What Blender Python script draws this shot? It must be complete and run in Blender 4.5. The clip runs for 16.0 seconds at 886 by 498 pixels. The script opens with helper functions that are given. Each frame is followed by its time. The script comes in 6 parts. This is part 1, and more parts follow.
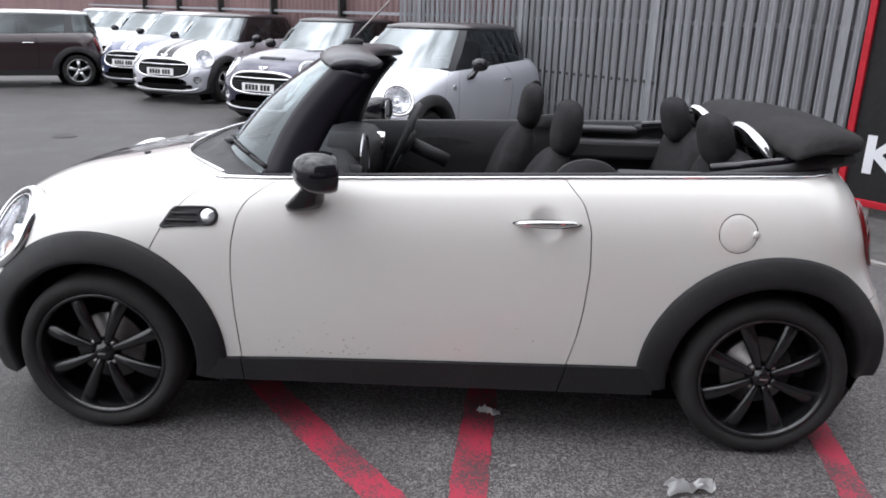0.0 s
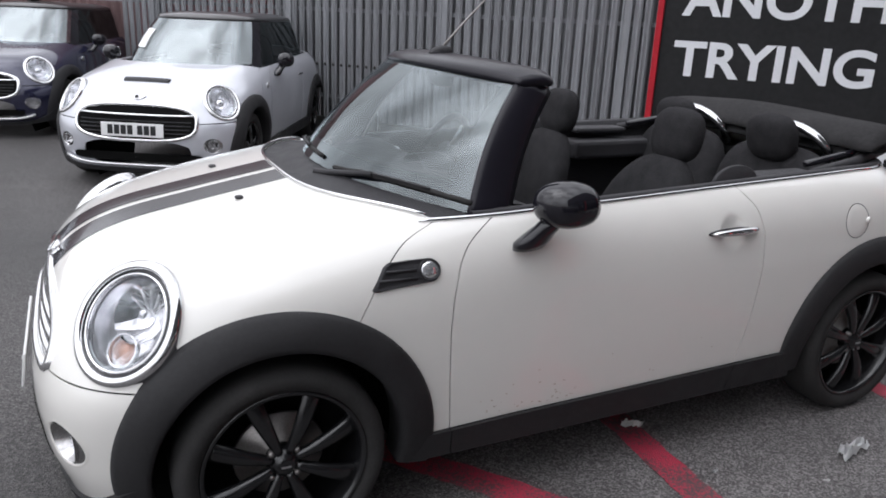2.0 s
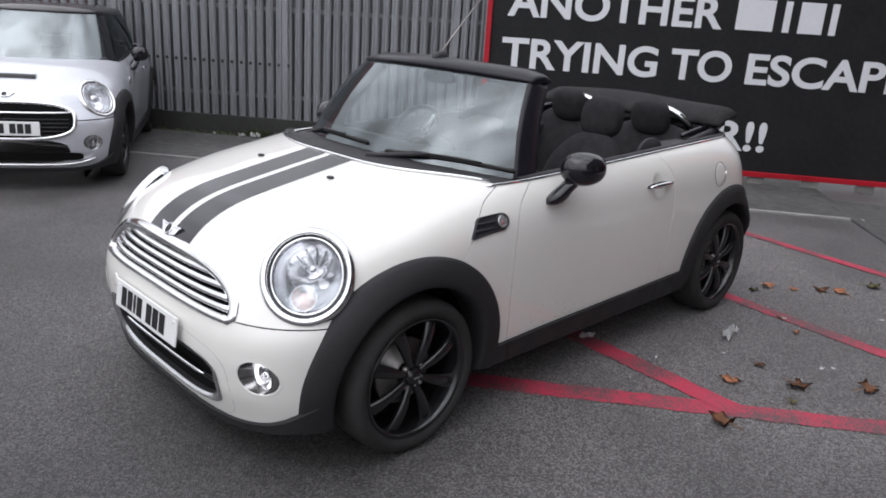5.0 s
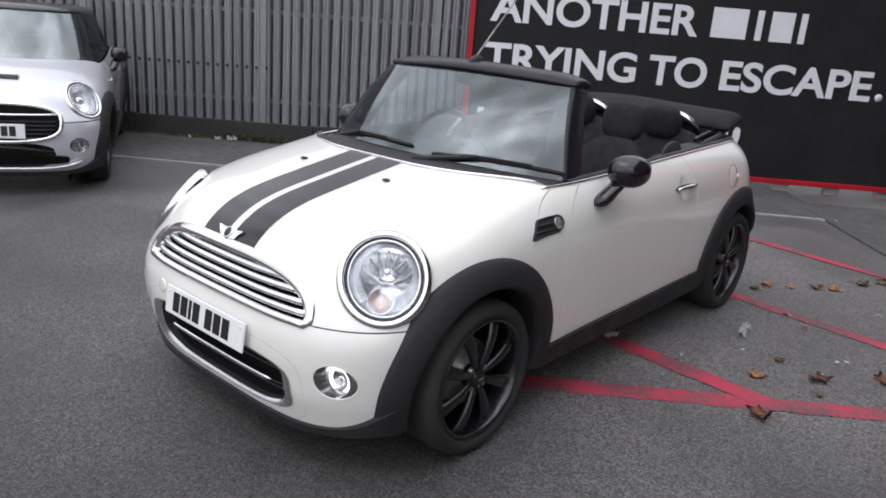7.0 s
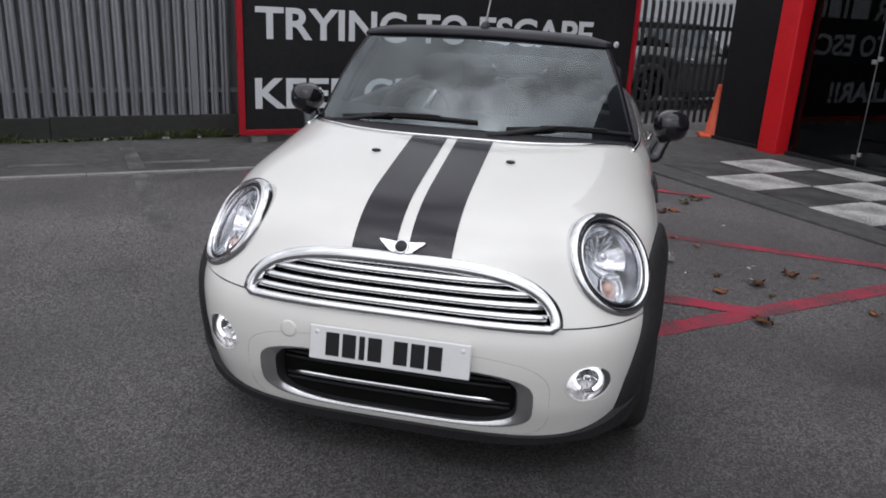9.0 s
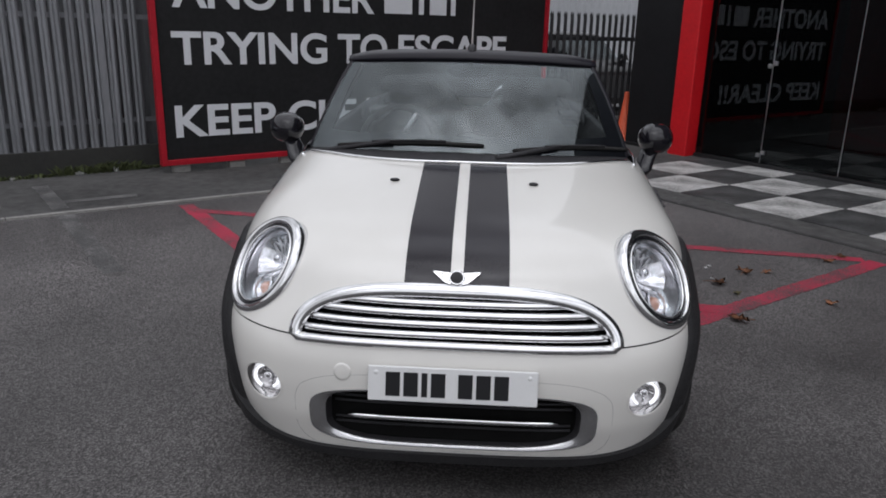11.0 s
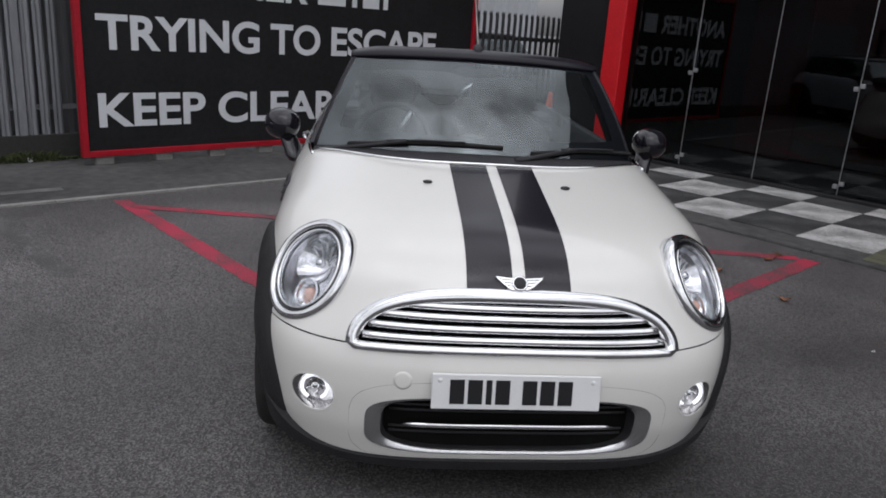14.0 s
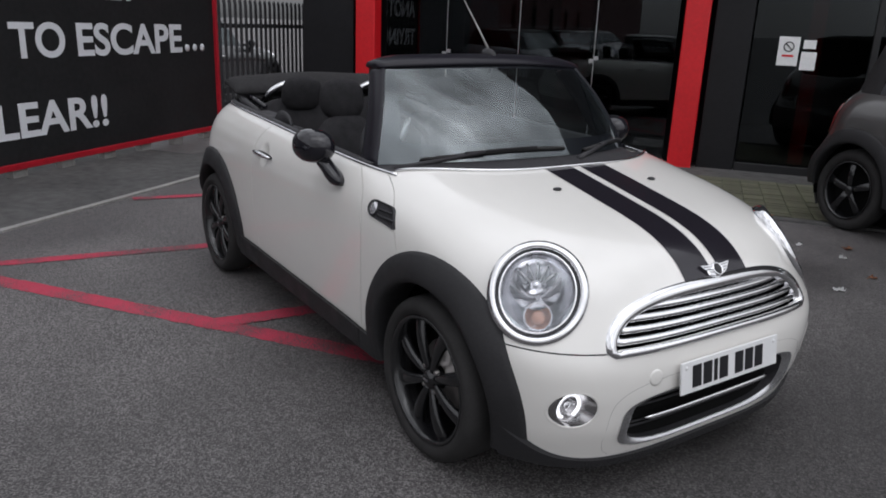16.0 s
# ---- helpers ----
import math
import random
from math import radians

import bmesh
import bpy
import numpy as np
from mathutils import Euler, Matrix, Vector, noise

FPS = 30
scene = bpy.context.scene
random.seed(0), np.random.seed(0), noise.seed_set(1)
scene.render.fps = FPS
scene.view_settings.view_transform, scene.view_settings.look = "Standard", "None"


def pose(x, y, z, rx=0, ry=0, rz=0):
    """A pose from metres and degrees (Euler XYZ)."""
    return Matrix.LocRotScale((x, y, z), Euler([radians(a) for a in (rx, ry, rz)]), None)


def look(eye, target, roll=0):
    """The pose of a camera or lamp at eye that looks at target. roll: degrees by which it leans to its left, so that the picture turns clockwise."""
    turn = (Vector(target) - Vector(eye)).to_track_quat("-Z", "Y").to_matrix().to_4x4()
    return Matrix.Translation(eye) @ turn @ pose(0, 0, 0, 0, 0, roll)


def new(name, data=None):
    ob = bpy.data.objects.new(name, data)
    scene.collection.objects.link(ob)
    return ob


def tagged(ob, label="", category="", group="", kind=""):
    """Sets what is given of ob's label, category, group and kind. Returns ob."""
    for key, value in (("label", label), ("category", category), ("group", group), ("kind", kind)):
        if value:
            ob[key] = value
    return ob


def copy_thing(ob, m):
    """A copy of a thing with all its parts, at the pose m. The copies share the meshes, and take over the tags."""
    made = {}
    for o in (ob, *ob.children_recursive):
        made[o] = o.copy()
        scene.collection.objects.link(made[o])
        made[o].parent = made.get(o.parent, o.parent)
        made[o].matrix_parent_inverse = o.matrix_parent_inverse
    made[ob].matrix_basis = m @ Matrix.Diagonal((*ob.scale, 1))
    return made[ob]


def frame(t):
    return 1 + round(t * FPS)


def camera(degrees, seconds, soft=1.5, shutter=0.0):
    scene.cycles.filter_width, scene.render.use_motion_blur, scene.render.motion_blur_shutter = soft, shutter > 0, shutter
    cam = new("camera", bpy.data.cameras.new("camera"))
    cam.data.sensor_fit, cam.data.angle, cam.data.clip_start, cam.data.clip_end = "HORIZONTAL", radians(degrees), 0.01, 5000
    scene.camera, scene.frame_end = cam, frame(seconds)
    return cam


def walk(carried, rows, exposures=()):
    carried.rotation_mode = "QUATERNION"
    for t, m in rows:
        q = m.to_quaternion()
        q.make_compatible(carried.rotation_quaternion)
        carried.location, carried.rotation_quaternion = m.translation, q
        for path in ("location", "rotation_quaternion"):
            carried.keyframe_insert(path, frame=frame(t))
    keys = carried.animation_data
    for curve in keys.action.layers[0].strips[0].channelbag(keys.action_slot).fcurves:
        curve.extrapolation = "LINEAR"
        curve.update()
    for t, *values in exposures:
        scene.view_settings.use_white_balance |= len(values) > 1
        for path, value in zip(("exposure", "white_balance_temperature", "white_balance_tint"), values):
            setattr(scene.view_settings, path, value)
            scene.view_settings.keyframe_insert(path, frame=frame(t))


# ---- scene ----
cam = camera(61.3, 16.0, soft=1.8)
PATH = [
    (0, (0.122, -3.378, 1.571), (0.081, -1.470, 0.973), 1.69),
    (0.5, (-0.268, -3.221, 1.520), (-0.183, -1.313, 0.928), 2.51),
    (1, (-0.688, -3.045, 1.545), (-0.511, -1.152, 0.924), 1.59),
    (1.5, (-1.176, -2.904, 1.596), (-0.614, -1.090, 0.968), 2.00),
    (2, (-1.664, -2.697, 1.584), (-0.816, -0.989, 0.982), 2.68),
    (2.5, (-2.221, -2.660, 1.605), (-1.109, -1.155, 0.899), 1.76),
    (3, (-2.596, -2.744, 1.600), (-1.352, -1.325, 0.938), 2.03),
    (3.5, (-2.863, -2.711, 1.636), (-1.502, -1.381, 1.023), 4.55),
    (4, (-2.981, -2.696, 1.649), (-1.611, -1.368, 1.049), 3.91),
    (6.5, (-3.013, -2.587, 1.622), (-1.665, -1.239, 1.019), 3.84),
    (7, (-3.325, -2.372, 1.607), (-1.861, -1.139, 1.027), 4.56),
    (7.5, (-3.512, -1.968, 1.545), (-1.922, -0.895, 0.978), 4.80),
    (8, (-3.751, -1.528, 1.550), (-2.033, -0.669, 0.994), 3.99),
    (8.5, (-3.951, -1.057, 1.535), (-2.131, -0.477, 0.943), 5.32),
    (9, (-3.972, -0.577, 1.515), (-2.106, -0.202, 0.901), 3.05),
    (11.5, (-3.999, -0.056, 1.556), (-2.083, 0.027, 0.991), 1.61),
    (12, (-3.998, -0.063, 1.571), (-2.081, 0.036, 1.010), 1.30),
    (12.5, (-3.970, -0.064, 1.555), (-2.050, 0.039, 1.003), 1.60),
    (13, (-3.925, -0.068, 1.567), (-2.008, 0.058, 1.012), 1.77),
    (13.5, (-3.902, 0.090, 1.535), (-1.984, 0.123, 0.968), 3.38),
    (14, (-3.941, 0.481, 1.536), (-2.036, 0.276, 0.965), 4.01),
    (14.5, (-3.842, 0.945, 1.514), (-1.960, 0.554, 0.962), 3.50),
    (15, (-3.793, 1.441, 1.525), (-1.979, 0.783, 1.002), 2.82),
    (15.5, (-3.612, 1.845, 1.523), (-1.931, 0.920, 0.958), 4.44),
    (16, (-3.314, 2.191, 1.572), (-1.724, 1.124, 0.993), 2.26),
]
EXPOSURES = [(0.0, 0.95, 6150, 12), (1.5, 0.72, 6150, 12), (2.5, 0.4, 6150, 12), (3.5, 0.45, 6150, 12), (7.1, 0.45, 6150, 12), (8.2, 0.2, 6150, 12), (9.0, -0.10, 6150, 12), (12.5, -0.36, 6150, 12), (16.0, -0.12, 6150, 12)]
walk(cam, [(t, look(eye, target, roll)) for t, eye, target, roll in PATH], EXPOSURES)


# world: a bright overcast sky with soft cloud, and a weak wide sun behind it
world = bpy.data.worlds.new("world")
scene.world = world
world.use_nodes = True
wn, wl = world.node_tree.nodes, world.node_tree.links
wn.clear()
w_out = wn.new("ShaderNodeOutputWorld")
w_bg = wn.new("ShaderNodeBackground")
w_sky = wn.new("ShaderNodeTexSky")
w_sky.sky_type, w_sky.sun_disc = "NISHITA", False
w_sky.sun_elevation, w_sky.sun_rotation = radians(66), radians(-86)
w_sky.dust_density, w_sky.air_density = 4.0, 1.0
w_hsv = wn.new("ShaderNodeHueSaturation")
w_hsv.inputs["Saturation"].default_value = 0.12
w_noise = wn.new("ShaderNodeTexNoise")
w_noise.inputs["Scale"].default_value, w_noise.inputs["Detail"].default_value = 2.6, 5.0
w_tc = wn.new("ShaderNodeTexCoord")
w_ramp = wn.new("ShaderNodeMapRange")
w_ramp.inputs["From Min"].default_value, w_ramp.inputs["From Max"].default_value = 0.38, 0.63
w_ramp.inputs["To Min"].default_value, w_ramp.inputs["To Max"].default_value = 0.5, 1.5
w_mul = wn.new("ShaderNodeVectorMath")
w_mul.operation = "SCALE"
wl.new(w_tc.outputs["Generated"], w_noise.inputs["Vector"])
wl.new(w_noise.outputs["Fac"], w_ramp.inputs["Value"])
w_gam = wn.new("ShaderNodeGamma")
w_gam.inputs["Gamma"].default_value = 0.55
wl.new(w_sky.outputs["Color"], w_gam.inputs["Color"])
wl.new(w_gam.outputs["Color"], w_hsv.inputs["Color"])
wl.new(w_hsv.outputs["Color"], w_mul.inputs[0])
wl.new(w_mul.outputs["Vector"], w_bg.inputs["Color"])
w_bg.inputs["Strength"].default_value = 0.335
w_sep, w_up, w_grad = wn.new("ShaderNodeSeparateXYZ"), wn.new("ShaderNodeMapRange"), wn.new("ShaderNodeMath")
w_grad.operation = "MULTIPLY"
w_up.inputs["To Min"].default_value, w_up.inputs["To Max"].default_value = 0.55, 1.5
wl.new(w_tc.outputs["Generated"], w_sep.inputs[0])
wl.new(w_sep.outputs["Z"], w_up.inputs["Value"])
wl.new(w_up.outputs["Result"], w_grad.inputs[0])
wl.new(w_ramp.outputs["Result"], w_grad.inputs[1])
wl.new(w_grad.outputs[0], w_mul.inputs["Scale"])
wl.new(w_bg.outputs["Background"], w_out.inputs["Surface"])
sun = new("sun", bpy.data.lights.new("sun", "SUN"))
sun.data.energy, sun.data.angle, sun.data.color = 0.95, radians(176), (1.0, 0.97, 0.94)
sun.matrix_world = look((-4, 0.5, 9), (0, 0, 0))


# ---- materials ----
def mat(name, base, rough=0.5, metal=0.0, vary=0.0, scale=8.0, bump=0.0, bscale=60.0, coat=0.0, second=None, spots=0.0, emit=0.0, rvar=0.0, per=0.0, spec=0.5, coord="Object", stretch=(1, 1, 1)):
    """A principled material with colour, gloss and relief that vary at two scales."""
    m = bpy.data.materials.new(name)
    m.use_nodes = True
    n, l = m.node_tree.nodes, m.node_tree.links
    b = n["Principled BSDF"]
    b.inputs["Base Color"].default_value = (*base, 1)
    b.inputs["Roughness"].default_value, b.inputs["Metallic"].default_value = rough, metal
    b.inputs["Coat Weight"].default_value, b.inputs["Coat Roughness"].default_value = coat, 0.03
    b.inputs["Specular IOR Level"].default_value = spec
    if emit:
        b.inputs["Emission Color"].default_value, b.inputs["Emission Strength"].default_value = (*base, 1), emit
    tc, mp = n.new("ShaderNodeTexCoord"), n.new("ShaderNodeMapping")
    mp.inputs["Scale"].default_value = stretch
    l.new(tc.outputs[coord], mp.inputs["Vector"])

    def noise_at(s, detail=5.0):
        t = n.new("ShaderNodeTexNoise")
        t.inputs["Scale"].default_value, t.inputs["Detail"].default_value = s, detail
        l.new(mp.outputs["Vector"], t.inputs["Vector"])
        return t

    if vary or second or per:
        big, fine = noise_at(scale), noise_at(scale * 9)
        add = n.new("ShaderNodeMath")
        add.operation = "MULTIPLY_ADD"
        add.inputs[1].default_value = 0.5
        l.new(fine.outputs["Fac"], add.inputs[0])
        half = n.new("ShaderNodeMath")
        half.operation = "MULTIPLY"
        half.inputs[1].default_value = 0.5
        l.new(big.outputs["Fac"], half.inputs[0])
        l.new(half.outputs[0], add.inputs[2])
        ramp = n.new("ShaderNodeMapRange")
        ramp.inputs["From Min"].default_value, ramp.inputs["From Max"].default_value = 0.32, 0.68
        l.new(add.outputs[0], ramp.inputs["Value"])
        mix = n.new("ShaderNodeMix")
        mix.data_type = "RGBA"
        mix.inputs["A"].default_value = (*[c * (1 - vary) for c in base], 1)
        mix.inputs["B"].default_value = (*(second or [min(1, c * (1 + vary)) for c in base]), 1)
        l.new(ramp.outputs["Result"], mix.inputs["Factor"])
        out = mix.outputs["Result"]
        if per:
            info, hs = n.new("ShaderNodeObjectInfo"), n.new("ShaderNodeHueSaturation")
            mr = n.new("ShaderNodeMapRange")
            mr.inputs["To Min"].default_value, mr.inputs["To Max"].default_value = 1 - per, 1 + per
            l.new(info.outputs["Random"], mr.inputs["Value"])
            l.new(mr.outputs["Result"], hs.inputs["Value"])
            l.new(out, hs.inputs["Color"])
            out = hs.outputs["Color"]
        l.new(out, b.inputs["Base Color"])
        if rvar:
            rr = n.new("ShaderNodeMapRange")
            rr.inputs["From Min"].default_value, rr.inputs["From Max"].default_value = 0.3, 0.7
            rr.inputs["To Min"].default_value, rr.inputs["To Max"].default_value = max(0.02, rough - rvar), min(1, rough + rvar)
            l.new(big.outputs["Fac"], rr.inputs["Value"])
            l.new(rr.outputs["Result"], b.inputs["Roughness"])
    if bump:
        t, bp = noise_at(bscale, 8.0), n.new("ShaderNodeBump")
        bp.inputs["Strength"].default_value, bp.inputs["Distance"].default_value = bump, 0.01
        l.new(t.outputs["Fac"], bp.inputs["Height"])
        l.new(bp.outputs["Normal"], b.inputs["Normal"])
    return m


def glass_mat(name, tint, rough=0.0, f0=0.05, rise=0.35):
    """Clear or tinted pane: part see-through, part mirror, more so at a grazing angle."""
    m = bpy.data.materials.new(name)
    m.use_nodes = True
    n, l = m.node_tree.nodes, m.node_tree.links
    n.remove(n["Principled BSDF"])
    tr, gl, mix, fr = n.new("ShaderNodeBsdfTransparent"), n.new("ShaderNodeBsdfGlossy"), n.new("ShaderNodeMixShader"), n.new("ShaderNodeLayerWeight")
    tr.inputs["Color"].default_value = (*tint, 1)
    gl.inputs["Roughness"].default_value = rough
    gl.inputs["Color"].default_value = (0.90, 0.975, 1.0, 1)
    fr.inputs["Blend"].default_value = 0.5
    pw, ma = n.new("ShaderNodeMath"), n.new("ShaderNodeMath")
    pw.operation, ma.operation = "POWER", "MULTIPLY_ADD"
    pw.inputs[1].default_value, ma.inputs[1].default_value, ma.inputs[2].default_value = 5.0, rise, f0
    l.new(fr.outputs["Facing"], pw.inputs[0])
    l.new(pw.outputs[0], ma.inputs[0])
    l.new(ma.outputs[0], mix.inputs["Fac"])
    l.new(tr.outputs[0], mix.inputs[1])
    l.new(gl.outputs[0], mix.inputs[2])
    l.new(mix.outputs[0], n["Material Output"].inputs["Surface"])
    return m


def asphalt_mat(name, dark, light, patch):
    """Worn tarmac: stone chips of several greys in a dark binder, with damp and dusty patches."""
    m = bpy.data.materials.new(name)
    m.use_nodes = True
    n, l = m.node_tree.nodes, m.node_tree.links
    b = n["Principled BSDF"]
    tc = n.new("ShaderNodeTexCoord")
    vor = n.new("ShaderNodeTexVoronoi")
    vor.inputs["Scale"].default_value = 165
    l.new(tc.outputs["Object"], vor.inputs["Vector"])
    chip = n.new("ShaderNodeSeparateColor")
    l.new(vor.outputs["Color"], chip.inputs["Color"])
    ramp = n.new("ShaderNodeValToRGB")
    ramp.color_ramp.elements[0].position, ramp.color_ramp.elements[0].color = 0.25, (*dark, 1)
    ramp.color_ramp.elements[1].position, ramp.color_ramp.elements[1].color = 1.0, (*[0.25 * d + 0.75 * c for d, c in zip(dark, light)], 1)
    e = ramp.color_ramp.elements.new(0.72)
    e.color = (*[0.62 * d + 0.38 * c for d, c in zip(dark, light)], 1)
    l.new(chip.outputs["Red"], ramp.inputs["Fac"])
    no = n.new("ShaderNodeTexNoise")
    no.inputs["Scale"].default_value, no.inputs["Detail"].default_value, no.inputs["Roughness"].default_value = 0.55, 7, 0.62
    l.new(tc.outputs["Object"], no.inputs["Vector"])
    mr = n.new("ShaderNodeMapRange")
    mr.inputs["From Min"].default_value, mr.inputs["From Max"].default_value = 0.3, 0.7
    mr.inputs["To Min"].default_value, mr.inputs["To Max"].default_value = 1 - patch, 1 + patch
    l.new(no.outputs["Fac"], mr.inputs["Value"])
    sc = n.new("ShaderNodeVectorMath")
    sc.operation = "SCALE"
    l.new(ramp.outputs["Color"], sc.inputs[0])
    # the tone gets paler along x, with noise, from the lane into the parking bay
    wob, sx, bay, tone = n.new("ShaderNodeTexNoise"), n.new("ShaderNodeSeparateXYZ"), n.new("ShaderNodeMapRange"), n.new("ShaderNodeMath")
    wob.inputs["Scale"].default_value, wob.inputs["Detail"].default_value = 0.8, 4
    wadd = n.new("ShaderNodeMath")
    wadd.operation = "MULTIPLY_ADD"
    wadd.inputs[1].default_value = 2.0
    l.new(tc.outputs["Object"], wob.inputs["Vector"])
    l.new(tc.outputs["Object"], sx.inputs[0])
    l.new(wob.outputs["Fac"], wadd.inputs[0])
    l.new(sx.outputs["X"], wadd.inputs[2])
    bay.interpolation_type = "SMOOTHSTEP"
    bay.inputs["From Min"].default_value, bay.inputs["From Max"].default_value = -1.9, 1.2
    bay.inputs["To Min"].default_value, bay.inputs["To Max"].default_value = 0.60, 1.36
    l.new(wadd.outputs[0], bay.inputs["Value"])
    tone.operation = "MULTIPLY"
    l.new(bay.outputs["Result"], tone.inputs[0])
    l.new(mr.outputs["Result"], tone.inputs[1])
    l.new(tone.outputs[0], sc.inputs["Scale"])
    l.new(sc.outputs["Vector"], b.inputs["Base Color"])
    b.inputs["Specular IOR Level"].default_value = 0.5
    rr = n.new("ShaderNodeMapRange")
    rr.inputs["From Min"].default_value, rr.inputs["From Max"].default_value = 0.3, 0.7
    rr.inputs["To Min"].default_value, rr.inputs["To Max"].default_value = 0.42, 0.8
    l.new(no.outputs["Fac"], rr.inputs["Value"])
    l.new(rr.outputs["Result"], b.inputs["Roughness"])
    bp = n.new("ShaderNodeBump")
    bp.inputs["Strength"].default_value, bp.inputs["Distance"].default_value = 0.5, 0.006
    l.new(vor.outputs["Distance"], bp.inputs["Height"])
    l.new(bp.outputs["Normal"], b.inputs["Normal"])
    return m


def road_paint_mat(name, colour, wear, under):
    """Road paint worn through to the tarmac chips in patches."""
    m = mat(name, colour, 0.6, bump=0.5, bscale=180)
    n, l = m.node_tree.nodes, m.node_tree.links
    b = n["Principled BSDF"]
    tc = n.new("ShaderNodeTexCoord")
    a, c = n.new("ShaderNodeTexNoise"), n.new("ShaderNodeTexNoise")
    a.inputs["Scale"].default_value, a.inputs["Detail"].default_value = 3.0, 6
    c.inputs["Scale"].default_value, c.inputs["Detail"].default_value = 120, 3
    ad = n.new("ShaderNodeMath")
    mr = n.new("ShaderNodeMapRange")
    mr.inputs["From Min"].default_value, mr.inputs["From Max"].default_value = wear, wear + 0.22
    mix = n.new("ShaderNodeMix")
    mix.data_type = "RGBA"
    mix.inputs["A"].default_value, mix.inputs["B"].default_value = (*under, 1), (*colour, 1)
    l.new(tc.outputs["Object"], a.inputs["Vector"])
    l.new(tc.outputs["Object"], c.inputs["Vector"])
    l.new(a.outputs["Fac"], ad.inputs[0])
    l.new(c.outputs["Fac"], ad.inputs[1])
    l.new(ad.outputs[0], mr.inputs["Value"])
    l.new(mr.outputs["Result"], mix.inputs["Factor"])
    l.new(mix.outputs["Result"], b.inputs["Base Color"])
    return m


M_ASPHALT = asphalt_mat("asphalt", (0.034, 0.0313, 0.031), (0.210, 0.198, 0.196), 0.45)
M_CONCRETE = mat("concrete", (0.085, 0.083, 0.082), 0.85, vary=0.45, scale=1.1, bump=0.6, bscale=90, spec=0.3)
M_KERB = mat("kerb concrete", (0.27, 0.262, 0.25), 0.85, vary=0.3, scale=5, bump=0.5, bscale=70)
M_REDPAINT = road_paint_mat("red road paint", (0.44, 0.030, 0.068), 0.855, (0.10, 0.06, 0.065))
M_WHITEROAD = road_paint_mat("white road paint", (0.42, 0.42, 0.41), 1.02, (0.11, 0.11, 0.11))
M_FAINT = road_paint_mat("worn out bay paint", (0.22, 0.215, 0.21), 0.98, (0.075, 0.073, 0.073))
M_CHECKW = road_paint_mat("white paving paint", (0.62, 0.61, 0.6), 0.86, (0.2, 0.2, 0.19))
M_CHECKB = road_paint_mat("black paving paint", (0.035, 0.035, 0.036), 0.80, (0.12, 0.12, 0.12))
M_PAVER = mat("block paving", (0.15, 0.14, 0.11), 0.85, vary=0.35, scale=6, bump=0.5, bscale=60, second=(0.12, 0.13, 0.07), per=0.2)
M_WHITE = mat("pepper white paint", (0.77, 0.752, 0.715), 0.28, vary=0.012, scale=1.5, coat=1.0, spec=0.5)
M_STRIPE = mat("black bonnet stripe", (0.013, 0.011, 0.016), 0.16, coat=0.28, vary=0.1, spec=0.3)
M_GLOSSBLACK = mat("gloss black", (0.010, 0.0095, 0.013), 0.08, coat=0.35, spec=0.4)
M_PILLAR = mat("satin black pillar", (0.012, 0.011, 0.016), 0.28, spec=0.25, vary=0.1)
M_PLASTIC = mat("black moulded plastic", (0.034, 0.033, 0.036), 0.55, spec=0.3, vary=0.2, scale=12, bump=0.25, bscale=500, rvar=0.1)
M_ARCH = mat("grained black trim", (0.022, 0.0215, 0.023), 0.6, spec=0.3, vary=0.25, scale=9, bump=0.3, bscale=450, rvar=0.12)
# near-black for gaps and hollows, with their shade put into the colour
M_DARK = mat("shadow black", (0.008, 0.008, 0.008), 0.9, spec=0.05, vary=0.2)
M_RUBBER = mat("tyre rubber", (0.028, 0.027, 0.027), 0.8, spec=0.25, vary=0.25, scale=14, bump=0.3, bscale=260)
M_CHROME = mat("chrome", (0.82, 0.82, 0.83), 0.07, 1.0, vary=0.03)
M_SATIN = mat("satin aluminium", (0.62, 0.62, 0.63), 0.28, 1.0, vary=0.06)
M_INTAKE = mat("satin silver trim", (0.55, 0.55, 0.56), 0.25, 0.9, vary=0.08)
M_LAMPBOWL = mat("chromed lamp bowl", (0.46, 0.45, 0.45), 0.2, 1.0, vary=0.15, scale=60)
M_BOWL = mat("silvered reflector", (0.92, 0.92, 0.94), 0.16, 0.85, vary=0.06, scale=60)
M_STEEL = mat("brake steel", (0.32, 0.30, 0.29), 0.45, 0.9, vary=0.25, scale=20)
M_RIM = mat("gloss black alloy", (0.009, 0.009, 0.010), 0.22, vary=0.2, scale=30, coat=0.35)
M_FABRIC = mat("black seat cloth", (0.030, 0.029, 0.031), 0.9, vary=0.3, scale=20, bump=0.5, bscale=700, spec=0.1)
M_CANVAS = mat("black canvas", (0.034, 0.033, 0.034), 0.88, vary=0.25, scale=6, bump=0.4, bscale=500, spec=0.12)
M_PLATE = mat("number plate white", (0.78, 0.78, 0.78), 0.3, vary=0.03, scale=20, coat=0.5)
M_INK = mat("plate black", (0.01, 0.01, 0.012), 0.4, vary=0.1)
M_AMBER = mat("amber lamp", (0.80, 0.46, 0.34), 0.12, coat=1, vary=0.1, scale=40)
M_MUD = mat("dried mud", (0.46, 0.39, 0.33), 0.9, vary=0.4, scale=40)
M_REDLAMP = mat("red lamp", (0.16, 0.006, 0.008), 0.1, coat=1, vary=0.1, scale=40)
M_DRL = mat("lit lamp ring", (1, 1, 1), 0.3, emit=1.5)
M_LENS = glass_mat("clear lens", (0.97, 0.97, 0.98), 0.0, 0.04)
